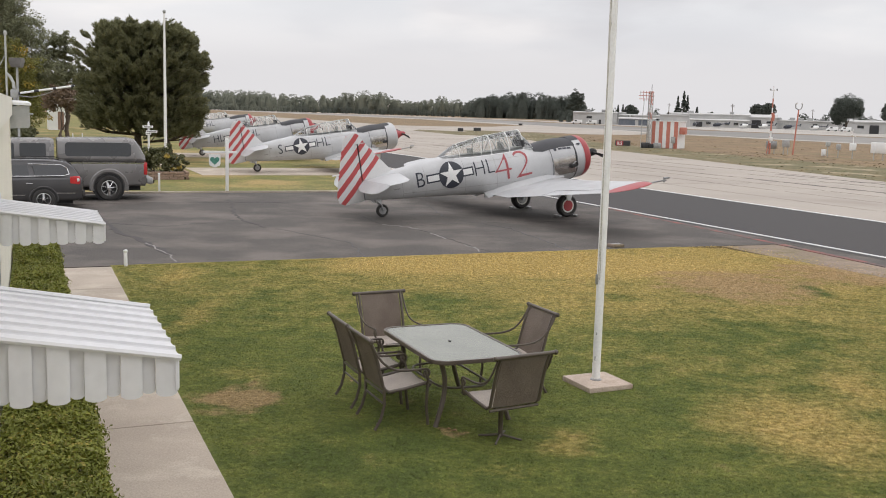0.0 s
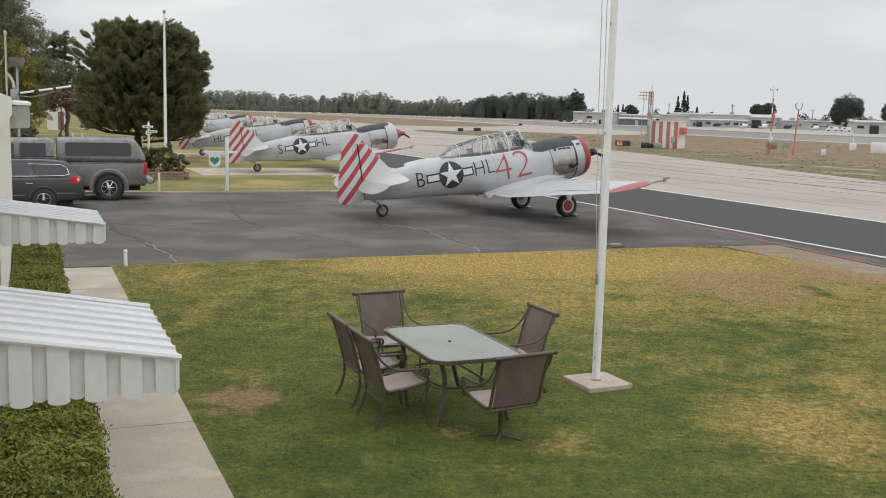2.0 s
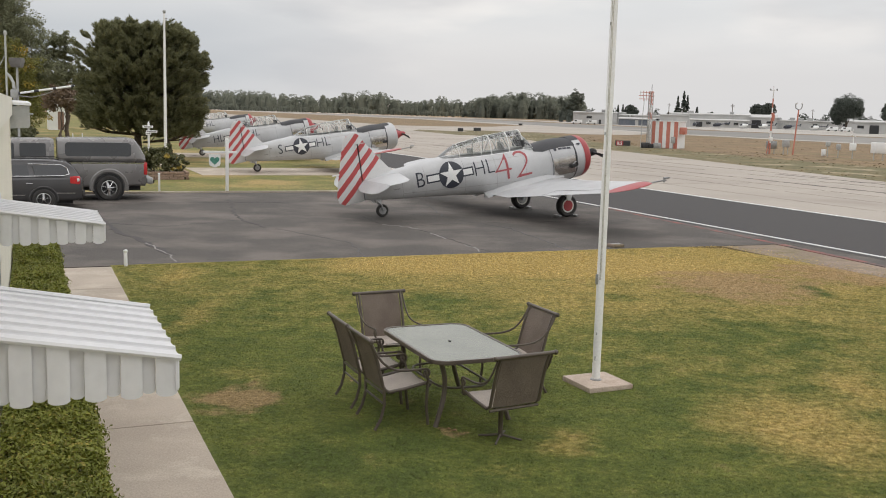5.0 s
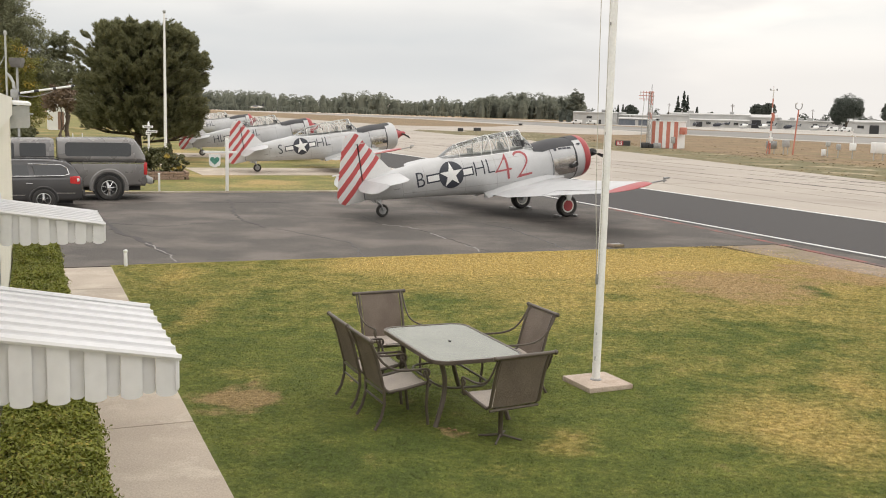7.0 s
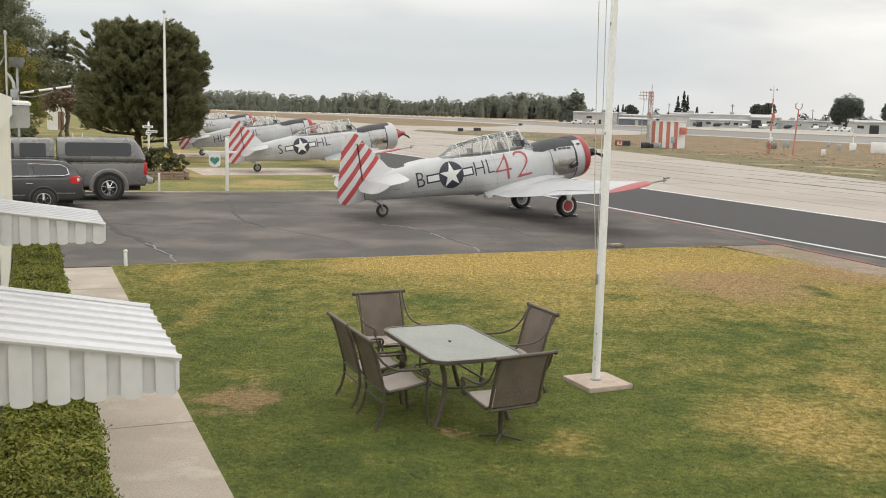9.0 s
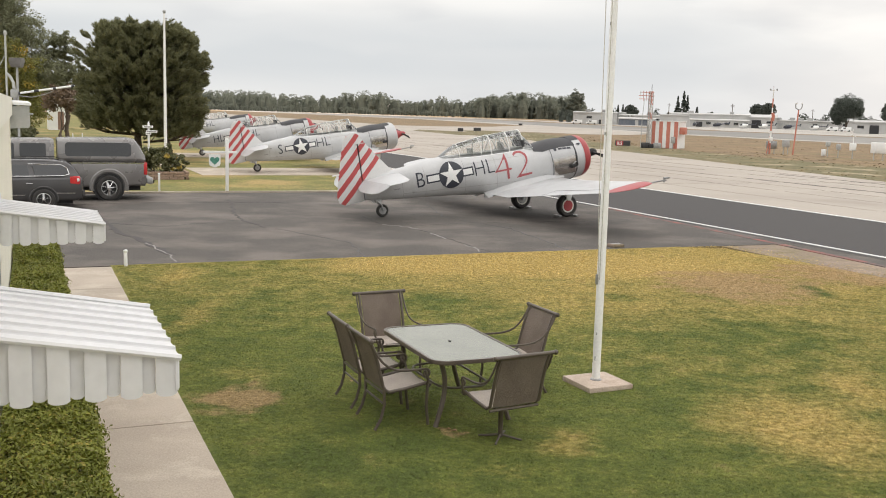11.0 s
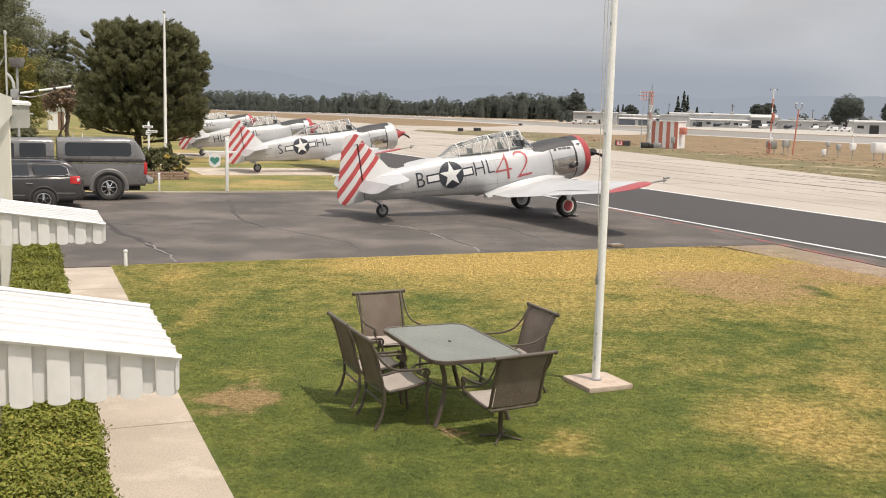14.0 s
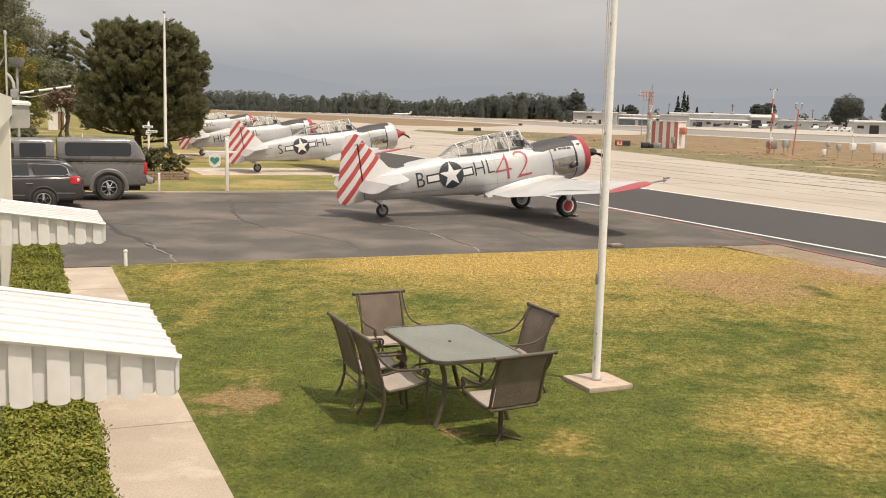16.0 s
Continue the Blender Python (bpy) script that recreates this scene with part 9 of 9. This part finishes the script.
    k(tr.outputs[0], mx.inputs[1])
    k(em.outputs[0], mx.inputs[2])
    k(mx.outputs[0], out.inputs[0])
    bm = bmesh.new()
    rows = [[bm.verts.new((4400 * math.cos(radians(a)), 4400 * math.sin(radians(a)), z)) for a in range(-40, 171, 2)] for z in (-15, 900)]
    for i in range(len(rows[0]) - 1):
        bm.faces.new((rows[0][i], rows[0][i + 1], rows[1][i + 1], rows[1][i]))
    return tagged(part("cloud_bank", bm, m), "broken grey and white cloud drifting over the hills", "cloud", "", "stuff")


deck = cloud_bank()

M_CLOUD = surf("thick cloud", (0.8, 0.8, 0.8), (0.85, 0.85, 0.85), 0.002, 1.0, fine=0.05, bscale=0.02)
CLOUD_FAR = 4000.0


def rain_cloud():
    """The thick cloud that hides the sun until it drifts off."""
    bm = bmesh.new()
    bmesh.ops.create_icosphere(bm, subdivisions=5, radius=1.0)
    for v in bm.verts:
        p = v.co.copy()
        q = 1 + 0.18 * noise.noise(p * 2.1) + 0.10 * noise.noise(p * 5.0) + 0.05 * noise.noise(p * 11.0)
        v.co = Vector((p.x * 900 * q, p.y * 640 * q, p.z * (170 if p.z > 0 else 70) * q))
    return tagged(part("cloud", bm, M_CLOUD), "thick grey-white cloud drifting across the sun", "cloud")


cloud = rain_cloud()
cloud_b = copy_thing(cloud, pose(0, 9000, 3600))


# ---- the taxiing business jet ----
def business_jet():
    root = thing("business_jet", pose(0, -400, 0), "large white twin-engine business jet with dark cheat line", "aircraft")
    n = 24
    L = ((15.2, 0.08, 2.35), (14.8, 0.45, 2.4), (14.0, 0.85, 2.55), (12.8, 1.12, 2.7), (11.0, 1.3, 2.8), (0.0, 1.3, 2.8), (-6.0, 1.25, 2.85), (-9.5, 0.95, 3.15), (-12.5, 0.5, 3.6), (-14.6, 0.12, 3.95))
    bm = bmesh.new()
    loft(bm, [[Vector((x, r * math.cos(6.28318 * j / n), z + r * math.sin(6.28318 * j / n))) for j in range(n)] for x, r, z in L])
    fus = part("fuselage", bm, M_JET, root)
    for s in (-1, 1):
        for i in range(8):
            bm = bmesh.new()
            lathe(bm, [(-0.012, 0.001), (-0.012, 0.2), (0.012, 0.2), (0.012, 0.001)], 14, "y", (8.6 - i * 1.35, s * 1.285, 3.12))
            for v in bm.verts:
                v.co.x = (v.co.x - (8.6 - i * 1.35)) * 1.4 + (8.6 - i * 1.35)
            part("cabin_window", bm, M_CARGLASS, fus)
        bm = bmesh.new()
        loft(bm, [[Vector((x, s * (r + 0.012) * math.cos(radians(a)), z + (r + 0.012) * math.sin(radians(a)))) for a in (-28, -22, -16)] for x, r, z in L[3:9]], (False, False), False)
        part("cheat_line", bm, M_NAVY, fus)
        bm = bmesh.new()
        rows = []
        for y, a, b, z, th in ((1.0, 3.6, -3.2, 1.9, 0.55), (5.5, 0.3, -3.4, 2.15, 0.36), (14.0, -5.4, -7.0, 2.75, 0.16)):
            rows.append(wing_ring(s * y, a, b, z, th, 9))
        loft(bm, rows)
        w = part("wing", bm, M_JET, root)
        bm = bmesh.new()
        loft(bm, [wing_ring(s * 14.0, -5.4, -7.0, 2.75, 0.16, 7), [p + Vector((-0.9, s * 0.35, 1.3)) for p in wing_ring(s * 14.0, -5.8, -6.6, 2.75, 0.06, 7)]])
        part("winglet", bm, M_JET, w)
        bm = bmesh.new()
        lathe(bm, [(-5.2, 0.62), (-5.05, 0.75), (-5.6, 0.88), (-7.2, 0.9), (-9.0, 0.72), (-9.9, 0.5), (-9.85, 0.42), (-9.0, 0.45)], 24, "x", (0, s * 2.35, 3.85))
        e = part("engine_nacelle", bm, M_JET, root)
        bm = bmesh.new()
        lathe(bm, [(-5.4, 0.62), (-5.45, 0.001)], 20, "x", (0, s * 2.35, 3.85))
        lathe(bm, [(-9.4, 0.44), (-9.45, 0.001)], 20, "x", (0, s * 2.35, 3.85))
        part("fan", bm, M_DARK, e)
        bm = bmesh.new()
        box(bm, (-7.0, s * 1.5, 3.6), (2.6, 0.9, 0.16), None, 0.04)
        part("pylon", bm, M_JET, root)
        bm = bmesh.new()
        loft(bm, [wing_ring(s * y, a, b, 7.7, th, 7) for y, a, b, th in ((0.0, -12.6, -15.0, 0.26), (5.3, -14.6, -15.9, 0.12))])
        part("tailplane", bm, M_JET, root)
        gear = new("main_gear")
        gear.parent = root
        bm = bmesh.new()
        tube(bm, [(-1.2, s * 2.1, 0.45), (-1.1, s * 2.0, 1.9)], 0.12, 8)
        part("strut", bm, M_STEEL, gear)
        for d in (-0.28, 0.28):
            bm = bmesh.new()
            lathe(bm, [(-0.14, 0.001), (-0.14, 0.36), (-0.08, 0.45), (0.08, 0.45), (0.14, 0.36), (0.14, 0.001)], 18, "y", (-1.2, s * 2.1 + d, 0.45))
            part("tyre", bm, M_RUBBER, gear)
        bm = bmesh.new()
        box(bm, (-12.4, s * 0.22, 6.0), (1.9, 0.02, 0.32))
        part("registration_bar", bm, M_NAVY, fus)
    bm = bmesh.new()
    rows = []
    for z, a, b, th in ((3.7, -9.2, -14.4, 0.4), (5.2, -11.0, -14.6, 0.34), (7.75, -12.5, -15.2, 0.28)):
        rows.append([Vector((a, 0, z)), Vector((a * 0.6 + b * 0.4, th / 2, z)), Vector((b, 0.03, z)), Vector((b, -0.03, z)), Vector((a * 0.6 + b * 0.4, -th / 2, z))])
    loft(bm, rows)
    part("fin", bm, M_JET, root)
    bm = bmesh.new()
    tube(bm, [(11.0, 0, 0.35), (11.0, 0, 1.7)], 0.09, 8)
    part("nose_strut", bm, M_STEEL, root)
    for d in (-0.2, 0.2):
        bm = bmesh.new()
        lathe(bm, [(-0.1, 0.001), (-0.1, 0.3), (0.1, 0.3), (0.1, 0.001)], 16, "y", (11.0, d, 0.32))
        part("nose_wheel", bm, M_RUBBER, root)
    bm = bmesh.new()
    rows = [[Vector((x, (r + 0.02) * math.cos(a), z + (r + 0.02) * math.sin(a))) for a in [radians(25 + 130 * j / 8) for j in range(9)]] for x, r, z in ((14.0, 0.85, 2.55), (13.3, 1.02, 2.64))]
    loft(bm, rows, (False, False), False)
    part("cockpit_glass", bm, M_CARGLASS, root)
    return root


M_JET = surf("glossy white aircraft paint", (0.78, 0.78, 0.77), (0.82, 0.82, 0.81), 0.5, 0.25, fine=0.02)
jet = business_jet()
far_a = light_plane(pose(-168, 520, 0), "small white aircraft on the far runway")
jet_b = copy_thing(jet, pose(0, -430, 0) @ Matrix.Scale(0.6, 4))
far_b = copy_thing(jet, pose(-520, 840, 0) @ Matrix.Scale(0.5, 4))
far_c = copy_thing(jet, pose(-520, 800, 0) @ Matrix.Scale(0.5, 4))
far_d = copy_thing(jet, pose(-520, 820, 0) @ Matrix.Scale(0.5, 4))
far_g = copy_thing(jet, pose(-520, 780, 0) @ Matrix.Scale(0.5, 4))
for ob in (far_b, far_c, far_d, far_g):
    ob["label"] = "small white business jet on the far runway"
jet_b["label"] = "small white T-tailed business jet taxiing by"


def touring_plane():
    """A low-winged single-engined tourer, white above and violet-blue below."""
    root = thing("touring_aircraft", pose(0, -460, 0), "low-winged white and violet-blue touring aircraft taxiing by", "aircraft")
    L = ((2.75, 0.26, 0.24, 1.22), (2.2, 0.46, 0.40, 1.22), (1.2, 0.56, 0.50, 1.24), (0.2, 0.60, 0.54, 1.26), (-1.2, 0.58, 0.50, 1.30), (-2.8, 0.38, 0.36, 1.36), (-5.0, 0.10, 0.14, 1.48))
    for name, a0, a1, m in (("upper_body", 14, 166, M_JET), ("lower_body", 166, 374, M_VIOLET)):
        bm = bmesh.new()
        loft(bm, [[Vector((x, w * math.cos(radians(a0 + (a1 - a0) * j / 14)), z + h * math.sin(radians(a0 + (a1 - a0) * j / 14)))) for j in range(15)] for x, w, h, z in L])
        body = part(name, bm, m, root)
    bm = bmesh.new()
    loft(bm, [[Vector((x, w * math.cos(radians(10 + 160 * j / 10)), 1.45 + h * math.sin(radians(10 + 160 * j / 10)))) for j in range(11)] for x, w, h in ((1.3, 0.5, 0.2), (0.75, 0.54, 0.55), (-0.9, 0.54, 0.56), (-2.2, 0.38, 0.32))])
    cabin = part("cabin", bm, M_JET, root)
    for s in (-1, 1):
        for x0, x1 in ((0.25, 0.75), (-0.45, 0.15), (-1.15, -0.55)):
            side_plate("window", rounded(x0, x1, 1.52, 1.82, 0.06), s * 0.545, cabin, M_CARGLASS, 0.03)
        bm = bmesh.new()
        tube(bm, [(2.1, s * 0.46, 1.36), (0.2, s * 0.585, 1.42), (-2.8, s * 0.37, 1.47), (-4.4, s * 0.16, 1.54)], 0.03, 6)
        part("cheat_line", bm, M_NAVY, body)
        bm = bmesh.new()
        loft(bm, [wing_ring(s * y, a, b, z, th, 9) for y, a, b, z, th in ((0.3, 1.35, -0.85, 0.82, 0.24), (5.1, 0.95, -0.65, 1.05, 0.15))])
        w = part("wing", bm, M_JET, root)
        bm = bmesh.new()
        loft(bm, [wing_ring(s * y, a, b, z, th, 9) for y, a, b, z, th in ((5.1, 0.95, -0.65, 1.052, 0.155), (5.45, 0.45, -0.6, 1.07, 0.06))])
        part("wing_tip", bm, M_VIOLET, w)
        bm = bmesh.new()
        loft(bm, [wing_ring(s * y, a, b, 1.5, 0.09, 7) for y, a, b in ((0.08, -4.3, -5.2), (1.95, -4.5, -5.2))])
        part("tailplane", bm, M_JET, root)
        bm = bmesh.new()
        tube(bm, [(-0.4, s * 1.7, 0.42), (-0.3, s * 1.6, 0.95)], 0.05, 6)
        lathe(bm, [(-0.08, 0.001), (-0.08, 0.18), (-0.04, 0.24), (0.04, 0.24), (0.08, 0.18), (0.08, 0.001)], 14, "y", (-0.4, s * 1.7, 0.44))
        part("main_wheel", bm, M_RUBBER, root)
    bm = bmesh.new()
    loft(bm, [[Vector((a, 0.06, z)), Vector((b, 0.03, z)), Vector((b, -0.03, z)), Vector((a, -0.06, z))] for a, b, z in ((-2.9, -5.1, 1.55), (-4.1, -5.2, 2.55))])
    fin = part("fin", bm, M_JET, root, "", False)
    bm = bmesh.new()
    loft(bm, [[Vector((a, 0.062, z)), Vector((b, 0.035, z)), Vector((b, -0.035, z)), Vector((a, -0.062, z))] for a, b, z in ((-4.1, -5.25, 2.55), (-4.35, -5.3, 2.85))])
    part("fin_cap", bm, M_NAVY, fin, "", False)
    bm = bmesh.new()
    tube(bm, [(1.9, 0, 0.4), (1.85, 0, 0.95)], 0.05, 6)
    lathe(bm, [(-0.07, 0.001), (-0.07, 0.16), (0.0, 0.21), (0.07, 0.16), (0.07, 0.001)], 14, "y", (1.9, 0, 0.41))
    part("nose_wheel", bm, M_RUBBER, root)
    bm = bmesh.new()
    lathe(bm, [(2.74, 0.2), (2.95, 0.15), (3.1, 0.001)], 14, "x", (0, 0, 1.22))
    spinner = part("spinner", bm, M_JET, root)
    for s in (-1, 1):
        bm = bmesh.new()
        box(bm, (2.85, s * 0.28, 1.22 + s * 0.42), (0.04, 0.14, 0.95), Euler((-0.58, 0, 0)).to_matrix(), 0.015)
        part("propeller_blade", bm, M_DARK, spinner)
    return root


M_VIOLET = surf("violet-blue aircraft paint", (0.085, 0.09, 0.26), (0.105, 0.11, 0.30), 0.6, 0.3, fine=0.03)
tourer = touring_plane()
far_f = copy_thing(far_a, pose(-178, 530, 0))
far_e = copy_thing(far_a, pose(-176, 528, 0))


def motions():
    # clouds drift, the thick one clears the sun late in the clip
    walk(deck, [(0.0, pose(0, 0, 0, 0, 0, 56)), (4.2, pose(0, 0, 0, 0, 0, 44)), (7.0, pose(0, 0, 0, 0, 0, 22)), (8.5, pose(0, 0, 0, 0, 0, 15)), (13.9, pose(0, 0, 0, 0, 0, 8)), (14.0, pose(0, 0, 0, 0, 0, -38)), (16.0, pose(0, 0, 0, 0, 0, -50))])
    base = SUN_DIR * CLOUD_FAR
    def at(d):
        p = base + Vector((0.35, -0.94, 0)) * d
        return pose(p.x, p.y, p.z)
    walk(cloud, [(0.0, at(-330)), (6.0, at(-200)), (12.0, at(-60)), (13.8, at(20)), (13.9, at(60)), (14.0, at(1250)), (14.2, at(1500)), (16.0, at(2300))])
    # another crosses it for a moment
    walk(cloud_b, [(0.0, at(-5200)), (14.0, at(-3600)), (15.2, at(-1300)), (15.3, at(-60)), (15.6, at(60)), (15.7, at(1300)), (16.0, at(2300))])
    # the business jet taxis by, along the apron's far edge
    def jp(x, y, turn=133.0):
        return pose(x, y, -0.008, 0, 0, turn)
    walk(jet, [(0.0, jp(330, -190)), (11.3, jp(330, -190)), (11.5, jp(270, -130)), (11.6, jp(205, -63)), (11.7, jp(136, 9)), (11.8, jp(66, 83)), (11.9, jp(14.7, 142.6, 116)), (12.0, jp(-36.2, 200.2, 111)), (12.1, jp(-84, 270, 120)), (12.2, jp(-140, 360, 122)), (12.4, jp(-290, 540, 125)), (12.7, jp(-420, 700, 125)), (13.2, jp(-480, 760, 125)), (16.0, jp(-500, 780, 125))])
    # a smaller jet follows it
    walk(jet_b, [(0.0, jp(330, -190)), (12.4, jp(330, -190)), (12.6, jp(150, 20)), (12.7, jp(14.9, 104.0, 113)), (12.8, jp(-66, 190, 113)), (12.9, jp(-150, 380, 120)), (13.2, jp(-430, 720, 125)), (16.0, jp(-480, 760, 125))])
    # a tourer crosses late
    walk(tourer, [(0.0, pose(330, -190, -0.2, 0, 0, 190)), (15.4, pose(330, -190, -0.2, 0, 0, 190)), (15.6, pose(120, -20, -0.2, 0, 0, 188)), (15.7, pose(62, 48, -0.2, 0, 0, 198)), (15.8, pose(17.2, 71.6, -0.2, 0, 0, 202)), (15.9, pose(-75, 105, -0.2, 0, 0, 190)), (16.0, pose(-190, 190, -0.2, 0, 0, 160))])
    # the halyards swing about the pole in the wind
    for ob, turns in zip(HALYARDS, (((0, 70), (0.5, 20), (1, 60), (1.5, 35), (2, 30), (3, 10), (4, 80), (6.5, 75), (7, 25), (7.5, 15), (8, 10), (9, 5), (11.5, 65), (12.5, 85), (13, -5), (14, 45), (15, 20), (16, 55)), ((0, 50), (1, 40), (2, 15), (3, 5), (4, 65), (6.5, 70), (7, 50), (8, -10), (9, -15), (11.5, 80), (12.5, 85), (13, -15), (14, 30), (15, -5), (16, 40)))):
        walk(ob, [(t, pose(0, 0, 0, 0, 0, a - 24.7)) for t, a in turns])
    hide = (-168, 520, 0.0)
    def row(t, x, y, z, turn=150, bank=0):
        return (t, pose(x, y, z, bank, 0, turn))
    # a light aircraft lands
    walk(far_a, [row(0.0, 420, 520, 30), row(6.5, 420, 520, 30), row(6.7, 240, 510, 16), row(6.8, 70, 500, 8), row(6.9, -60, 500, 4), row(7.0, -95.5, 500, 2.2), row(7.1, -150, 505, 0), row(7.3, *hide), row(16.0, *hide)])
    # one crosses high over the far hangars
    walk(far_f, [row(0.0, 900, 1200, 60), row(0.8, 900, 1200, 60), row(0.9, 800, 1200, 80), row(1.0, 205.0, 1150.0, 61.0, 175), row(1.1, 150, 1300, 230), row(1.3, -200, 1500, 500), row(16.0, -300, 1700, 600)])
    # departures along the far runway
    walk(far_b, [row(0.0, -520, 840, -0.02, 176), row(12.0, -520, 840, -0.02, 176), row(12.1, -24.5, 840, -0.02, 172), row(12.2, -35.0, 840, -0.02, 172), row(12.4, -35.9, 840, -0.02, 172), row(12.5, -520, 840, -0.02, 176), row(16.0, -520, 840, -0.02, 176)])
    walk(far_c, [row(0.0, -520, 800, -0.02, 176), row(12.1, -520, 800, -0.02, 176), row(12.2, 28.8, 800, -0.02, 172), row(12.3, -15.6, 800, -0.02, 172), row(12.4, -16.1, 800, -0.02, 172), row(12.5, -29.2, 800, -0.02, 172), row(12.6, -520, 800, -0.02, 176), row(16.0, -520, 800, -0.02, 176)])
    walk(far_d, [row(0.0, -520, 820, -0.02, 176), row(13.2, -520, 820, -0.02, 176), row(13.3, -40.2, 820, -0.02, 172), row(13.5, -32.7, 820, -0.02, 172), row(13.6, -34.6, 820, -0.02, 172), row(13.7, -520, 820, -0.02, 176), row(16.0, -520, 820, -0.02, 176)])
    walk(far_e, [row(0.0, *hide), row(14.8, *hide), row(14.9, -120, 520, 6), row(15.0, -76, 500, 4.5), row(15.2, -78, 500, 2.0), row(15.4, -78, 500, 0.3), row(15.5, -150, 500, -0.02), row(15.6, *hide), row(16.0, *hide)])
    walk(far_g, [row(0.0, -520, 780, -0.02, 176), row(15.4, -520, 780, -0.02, 176), row(15.5, -84.5, 560, -0.02, 172), row(15.7, -36.4, 780, -0.02, 172), row(15.8, -36.4, 780, -0.02, 172), row(16.0, -34.7, 780, -0.02, 172)])


motions()
